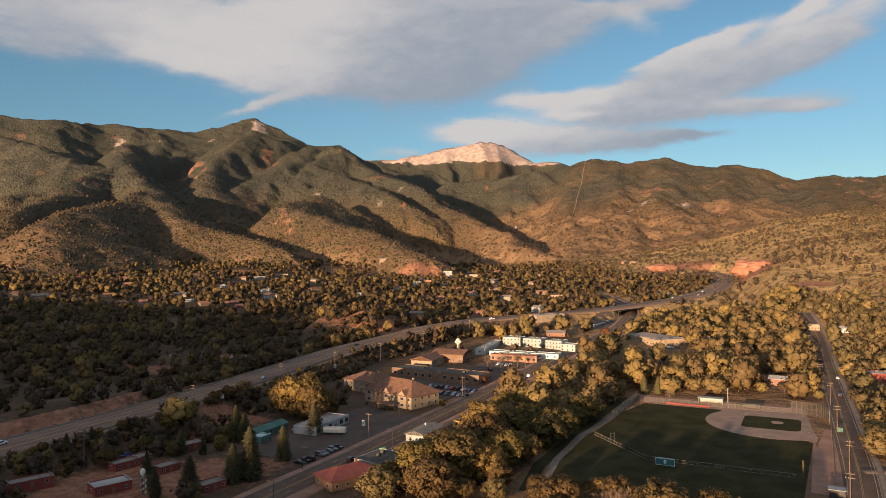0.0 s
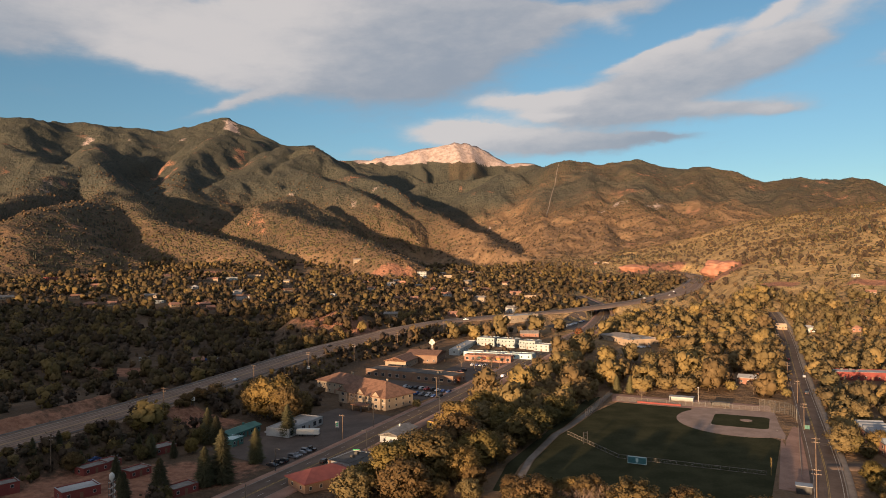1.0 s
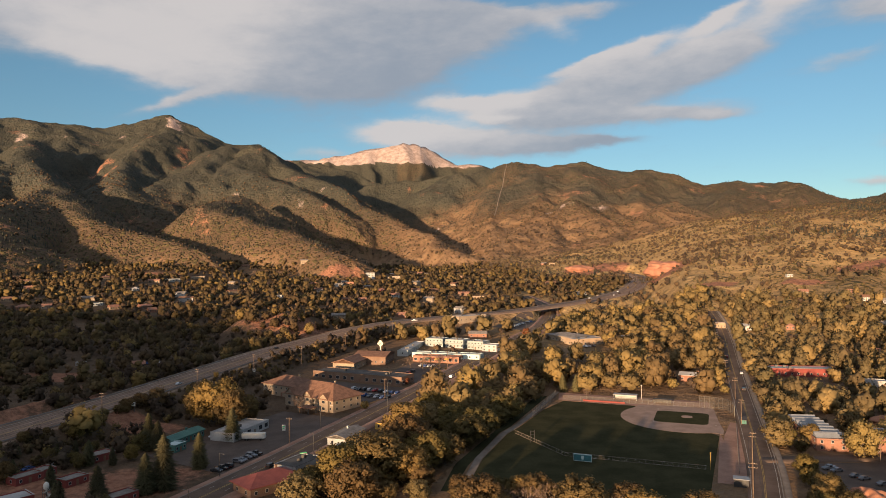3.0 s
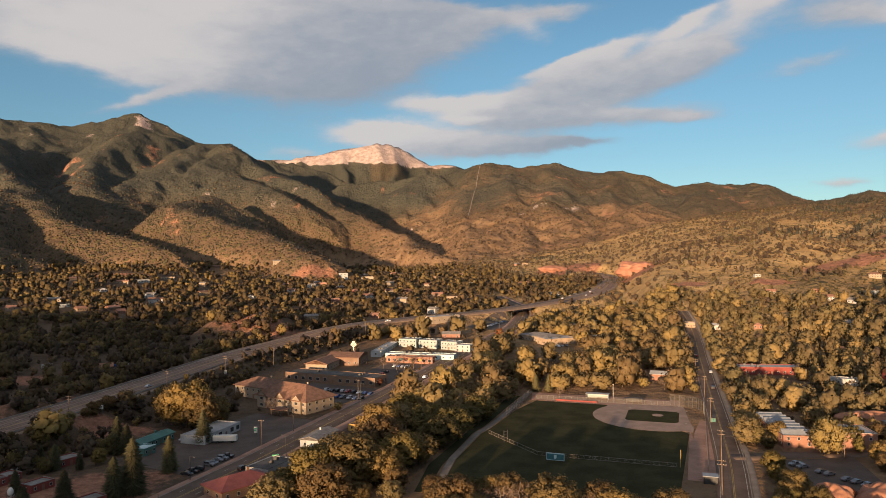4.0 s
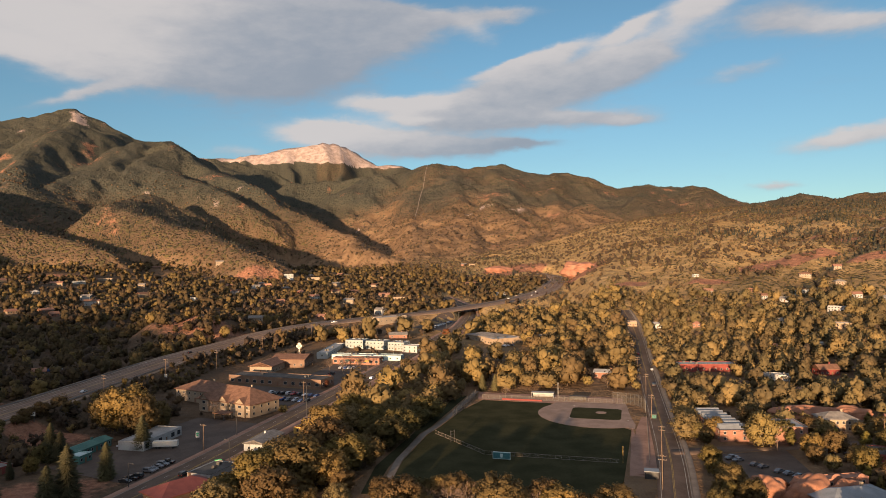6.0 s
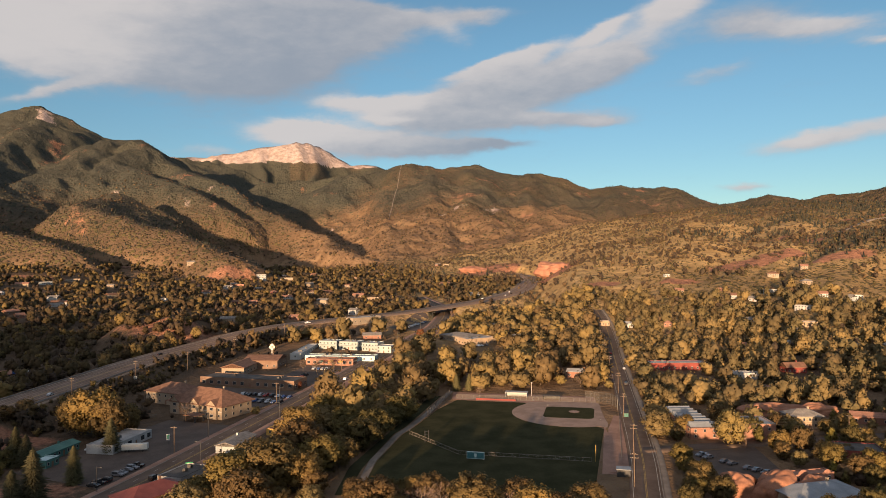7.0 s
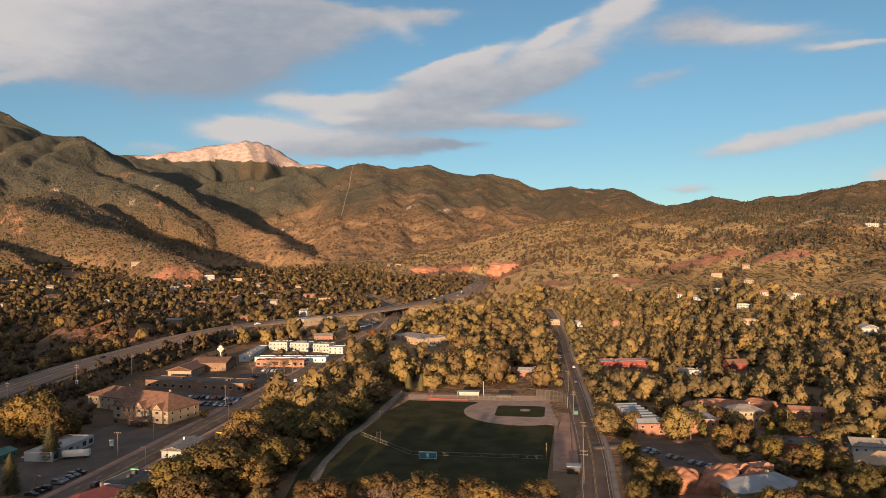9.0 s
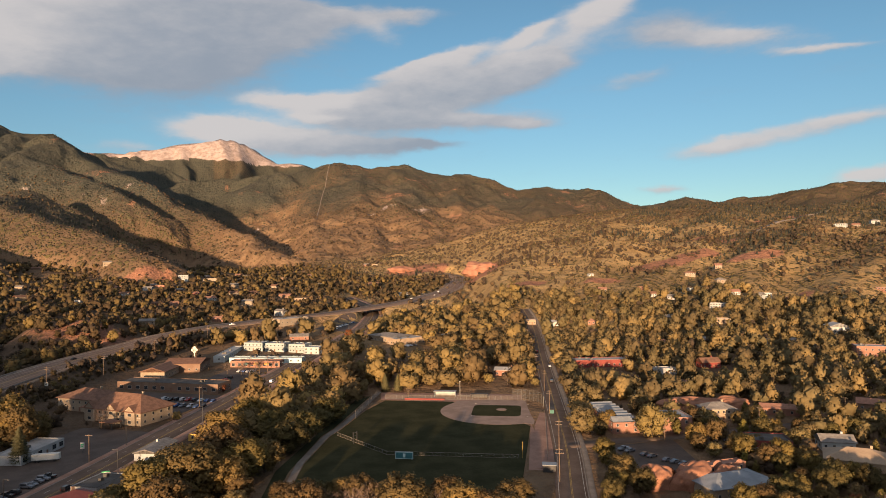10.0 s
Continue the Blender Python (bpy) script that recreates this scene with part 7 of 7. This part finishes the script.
def power_line(name, spots, height, turn, label):
    """Sagging wires from pole to pole."""
    for px in (-1.25, 1.25):
        cu = bpy.data.curves.new(name, "CURVE")
        cu.dimensions, cu.bevel_depth, cu.bevel_resolution = "3D", 0.035, 0
        pts = []
        c, s = math.cos(radians(turn)), math.sin(radians(turn))
        tops = [(x + px * c, y + px * s, float(land(x, y)) + height - 0.25) for x, y in spots]
        for a, b in zip(tops, tops[1:]):
            for i in range(8):
                t = i / 8
                pts.append((a[0] + (b[0] - a[0]) * t, a[1] + (b[1] - a[1]) * t, a[2] + (b[2] - a[2]) * t - 4 * 1.1 * t * (1 - t)))
        pts.append(tops[-1])
        sp = cu.splines.new("POLY")
        sp.points.add(len(pts) - 1)
        for p, q in zip(sp.points, pts):
            p.co = (*q, 1)
        cu.materials.append(M["wire"])
        tagged(new(name, cu), label, "cable", "power lines")


def street_lamp(x, y, turn, height=8.5):
    root = new("street_lamp")
    root.matrix_basis = pose(x, y, float(land(x, y)) + 0.3, 0, 0, turn)
    shared_part("pole", height, lambda: solid([(-0.09, 0.09, -0.09, 0.09, -0.5, height), (-0.2, 0.2, -0.2, 0.2, -0.5, 0.25)]), M["black"], root, (0, 0, 0))
    shared_part("arm", 1, lambda: solid([(0.09, 1.7, -0.05, 0.05, -0.15, -0.03)]), M["black"], root, (0, 0, height))
    shared_part("lamp_head", 1, lambda: solid([(1.5, 2.2, -0.16, 0.16, -0.26, -0.06)]), M["steel"], root, (0, 0, height))
    return tagged(root, "dark street lamp on a slim pole", "street lamp", "street lamps")


def sign_board(name, x, y, turn, w, h, low, mat, label, bars=None, legs=2):
    root = new(name)
    root.matrix_basis = pose(x, y, float(land(x, y)) + 0.05, 0, 0, turn)
    box_part("board", (-w / 2, w / 2, -0.15, 0.15, low, low + h), mat, root)
    for i in range(legs):
        px = 0.0 if legs == 1 else (-w * 0.32 if i == 0 else w * 0.32)
        box_part("post", (px - 0.1, px + 0.1, -0.1, 0.1, -0.3, low), M["steel"], root)
    if bars:
        for i in range(2):
            box_part("lettering", (-w * 0.38, w * (0.38 - 0.15 * i), -0.17, -0.15, low + h * (0.62 - 0.34 * i), low + h * (0.8 - 0.34 * i)), bars, root)
    return tagged(root, label, "sign")


DARK = ("black", "grey", "black", "grey")


def build_streets():
    hw_line = [(-129, 266), (-110, 331), (-83, 398), (-60, 452), (-34, 497), (-4, 552), (36, 612)]
    for x, y in hw_line:
        utility_pole(x, y, 14.0, -28)
    power_line("power_line", hw_line, 14.0, -28, "pair of sagging wires along the highway")
    st_line = [(104, 168), (128, 212), (149, 247), (177, 302), (203, 352), (226, 402), (250, 452), (276, 505)]
    for x, y in st_line:
        utility_pole(x, y, 12.0, -30, 2)
    power_line("power_line", st_line, 12.0, -30, "pair of sagging wires along the street")
    cross = [(149, 247), (196, 240), (244, 236), (292, 232)]
    for x, y in cross[1:]:
        utility_pole(x, y, 10.0, 85, 1)
    power_line("power_line", cross, 10.0, 85, "wires crossing the side street")
    av = ROUTES["avenue"][0]
    t = np.gradient(av, axis=0)
    t /= np.hypot(*t.T)[:, None]
    side = np.stack([t[:, 1], -t[:, 0]], 1)
    for k, i in enumerate(range(30, len(av) - 40, 9)):
        s = 1 if k % 2 else -1
        p = av[i] + side[i] * 8.6 * s
        street_lamp(p[0], p[1], math.degrees(math.atan2(-side[i][1] * s, -side[i][0] * s)))
    for i in (60, 84, 108):
        p = av[i] - side[i] * 10.2
        utility_pole(p[0], p[1], 11.0, math.degrees(math.atan2(side[i][1], side[i][0])), 1)
    # parked cars
    parked((-51, 268), (-38, 291), 10, 150, 1, DARK)
    parked((-2, 404), (20, 389), 8, 55, 2)
    parked((2, 417), (26, 402), 9, 55, 3)
    parked((-60, 322), (-54, 334), 4, 65, 4)
    parked((30, 447), (40, 463), 6, 150, 5)
    parked((48, 482), (56, 478), 4, 60, 6)
    parked((172, 236), (180, 210), 9, 10, 7, DARK)
    parked((150, 655), (180, 695), 10, 140, 8)
    parked((-120, 282), (-104, 296), 4, 60, 9)
    parked((-150, 498), (-128, 512), 7, 120, 10)
    parked((176, 533), (190, 535), 5, 100, 11)
    parked((214, 232), (222, 226), 3, 60, 12)
    car(205, 258.5, -4, "white", "sedan", "white sedan parked beside the side street")
    hw, z, w = ROUTES["highway"]
    for i, off, paint, kind in ((90, -6.5, "white", "suv"), (128, 6.5, "silver", "sedan"), (160, -3, "black", "sedan"), (205, 6.5, "white", "pickup"), (276, -5, "white", "suv"), (288, 5, "silver", "sedan"), (294, 3, "black", "suv"), (300, -6, "white", "sedan")):
        if i + 1 < len(hw):
            d = hw[i + 1] - hw[i]
            d /= np.hypot(*d)
            car(hw[i][0] + d[1] * off, hw[i][1] - d[0] * off, math.degrees(math.atan2(d[1], d[0])), paint, kind, f"{paint} {kind} on the highway")
    st = ROUTES["street"][0]
    for i, off, paint, kind in ((92, 2.2, "black", "suv"), (118, -2.2, "red", "sedan"), (104, 4.0, "silver", "sedan")):
        if i + 1 < len(st):
            d = st[i + 1] - st[i]
            d /= np.hypot(*d)
            car(st[i][0] + d[1] * off, st[i][1] - d[0] * off, math.degrees(math.atan2(d[1], d[0])), paint, kind, f"{paint} {kind} on the street")
    for i, off, paint, kind in ((52, 2.2, "black", "suv"), (100, 5.2, "white", "suv"), (150, -2.2, "silver", "sedan")):
        d = av[i + 1] - av[i]
        d /= np.hypot(*d)
        car(av[i][0] + d[1] * off, av[i][1] - d[0] * off, math.degrees(math.atan2(d[1], d[0])), paint, kind, f"{paint} {kind} on the avenue")
    # signs
    sign_board("green_sign", -18.5, 276, 5, 2.6, 1.6, 2.6, M["sign_green"], "green shop sign on two pale posts", M["sign_white"])
    sign_board("lot_sign", -30, 322, -10, 1.5, 2.6, 1.6, M["sign_white"], "tall pale sign in the car park", M["sign_green"], 1)
    sign_board("highway_sign", -103, 352, -20, 2.4, 1.8, 2.4, M["sign_white"], "small white road sign beside the highway", M["black"])
    sign_board("highway_sign", -60, 452, -20, 1.8, 1.8, 3.0, M["sign_white"], "white road sign near the highway bend", M["black"])
    tower = new("tower_sign")
    tower.matrix_basis = pose(22, 528, float(land(22, 528)), 0, 0, 0) @ Matrix.Scale(0.78, 4)
    box_part("pole", (-0.35, 0.35, -0.35, 0.35, -0.5, 10.5), M["sign_white"], tower)
    for px, pz, r in ((0, 13.6, 1.5), (-1.5, 11.8, 1.3), (1.5, 11.8, 1.3), (0, 10.4, 1.3)):
        a = np.arange(16) * np.pi / 8
        v = [(px + r * math.cos(q), yy, pz + r * math.sin(q)) for yy in (-0.3, 0.3) for q in a]
        mesh_object("disc", v, [tuple(range(16)), tuple(range(31, 15, -1))] + [(i, (i + 1) % 16, (i + 1) % 16 + 16, i + 16) for i in range(16)], M["sign_white"], tower)
    tagged(tower, "tall white four-lobed motel sign on a pole", "sign")
    shield = new("shield_sign")
    shield.matrix_basis = pose(73, 449, float(land(73, 449)), 0, 0, -8) @ Matrix.Scale(0.7, 4)
    box_part("post", (-0.15, 0.15, -0.15, 0.15, -0.5, 3.4), M["steel"], shield)
    v = [(x, yy, z) for yy in (-0.25, 0.25) for x, z in ((-2.0, 7.0), (-1.9, 6.0), (-0.5, 3.2), (0.5, 3.2), (1.9, 6.0), (2.0, 7.0))]
    mesh_object("panel", v, [tuple(range(6)), tuple(range(11, 5, -1))] + [(i, (i + 1) % 6, (i + 1) % 6 + 6, i + 6) for i in range(6)], M["sign_white"], shield)
    tagged(shield, "white shield-shaped sign beside the avenue", "sign")
    # single trees that stand out
    # x, y, height in metres
    for x, y, tall in ((-100, 286, 10.7), (-82, 242, 13.6), (-69, 249, 15.3), (-64, 253, 18.2), (-83, 305, 14.7), (-79, 303, 13.5), (-57, 276, 12.9), (-51, 314, 15.8), (-103, 259, 8.1), (-91, 235, 11.0), (-91, 285, 7.7), (-97, 247, 6.5), (121, 393, 9.5), (128, 391, 10.5)):
        plant("spruce", x, y, 0, 3, tall=tall)
    for x, y, s in ((-56, 338, 2.0), (-63, 346, 1.8), (-71, 352, 1.4), (-50, 348, 1.5), (-122, 268, 0.55)):
        plant("cottonwood", x, y, s, 4)
    for x, y, s in ((7, 367, 0.6), (172, 266, 1.7), (194, 246, 1.5), (205, 305, 1.4), (222, 290, 1.2), (-100, 300, 0.5)):
        plant("ash", x, y, s * 0.95, 5)
    for x, y in ((48, 470), (54, 480), (60, 474), (40, 478), (-26, 362), (128, 372), (186, 398), (176, 404)):
        plant("bare", x, y, 0.95, 6)
    for x, y, s in ((33, 426, 0.5), (152, 600, 0.9), (176, 258, 0.45), (162, 196, 0.5)):
        plant("maple", x, y, s, 6)
    for x, y in ((206, 244), (222, 238), (231, 232), (246, 236), (214, 274), (262, 262)):
        plant("pear", x, y, 0.9, 6)
    hwp, hz, _ = ROUTES["highway"]
    rng = random.Random(21)
    for i in range(70, 122):
        d = hwp[i + 1] - hwp[i]
        d /= np.hypot(*d)
        off = rng.uniform(15.5, 19)
        if rng.random() < 0.75:
            plant(rng.choice(("elm", "cottonwood", "ash", "cottonwood")), hwp[i][0] + d[1] * off, hwp[i][1] - d[0] * off, rng.uniform(0.26, 0.5), 30 + i, 0.4, 1.3)
    rng = random.Random(12)
    for _ in range(80):
        x, y = rng.uniform(-140, -62), rng.uniform(225, 318)
        if bool(free(np.array([x]), np.array([y]), 1.5)[0]):
            plant(rng.choice(("elm", "elm", "ash", "spruce")), x, y, rng.uniform(0.25, 0.6), 9)
    for x, y in ((150, 166), (163, 163), (178, 164), (190, 168), (146, 190), (203, 186), (212, 190), (222, 216), (236, 214), (208, 250), (226, 250), (240, 244), (252, 246), (186, 266), (150, 205), (143, 198)):
        plant("elm" if x % 3 else "cottonwood", x, y, 0.68, 8)
    for x, y, kind, s in ((205, 366, "ash", 0.55), (192, 376, "bare", 0.8), (183, 384, "ash", 0.6), (214, 380, "bare", 0.75), (172, 388, "cottonwood", 0.6), (206, 392, "ash", 0.4)):
        plant(kind, x, y, s, 14)
    # a white box trailer in the lot
    trailer = new("box_trailer")
    trailer.matrix_basis = pose(-42, 314, float(land(-42, 314)) + 0.1, 0, 0, -8)
    box_part("body", (-5.0, 5.0, -1.2, 1.2, 0.9, 3.1), M["sign_white"], trailer)
    box_part("chassis", (-4.8, 4.8, -0.9, 0.9, 0.65, 0.9), M["black"], trailer)
    for x in (-3.4, -2.4, 3.2):
        for y in (-1.05, 1.05):
            a = np.arange(12) * np.pi / 6
            v = [(x + 0.45 * math.cos(q), yy, 0.45 + 0.45 * math.sin(q)) for yy in (y - 0.14, y + 0.14) for q in a]
            mesh_object("wheel", v, [tuple(range(12)), tuple(range(23, 11, -1))] + [(i, (i + 1) % 12, (i + 1) % 12 + 12, i + 12) for i in range(12)], M["tyre"], trailer)
    tagged(trailer, "white box trailer parked in the asphalt lot", "trailer")
    # the spiral slide among the cabins
    slide = new("spiral_slide")
    slide.matrix_basis = pose(-96, 238, float(land(-96, 238)))
    box_part("pole", (-0.12, 0.12, -0.12, 0.12, -0.4, 8.2), M["black"], slide)
    q = np.linspace(0, 1, 60)
    ang, zz = q * 6 * np.pi, 0.4 + q * 6.0
    rows = [np.stack([np.cos(ang) * r, np.sin(ang) * r, zz + up], 1) for r, up in ((0.3, 0.3), (0.45, 0.0), (1.0, 0.0), (1.15, 0.35), (1.2, 0.35), (1.05, -0.08), (0.4, -0.08))]
    mesh_object("chute", np.concatenate(rows), np.array([(r * 60 + i, (r + 1) * 60 + i, (r + 1) * 60 + i + 1, r * 60 + i + 1) for r in range(6) for i in range(59)]), M["trim"], slide)
    v, f = ICO2
    mesh_object("hood", v * [0.9, 0.9, 1.4] + [0, 0, 7.6], f, M["sign_white"], slide, smooth=True)
    for x, y in ((-0.8, -0.8), (0.8, -0.8), (0.8, 0.8), (-0.8, 0.8)):
        box_part("post", (x - 0.06, x + 0.06, y - 0.06, y + 0.06, -0.3, 7.2), M["steel"], slide)
    tagged(slide, "white spiral slide tower beside the red cabins", "slide")


build_streets()
build_slopes()
build_woods()
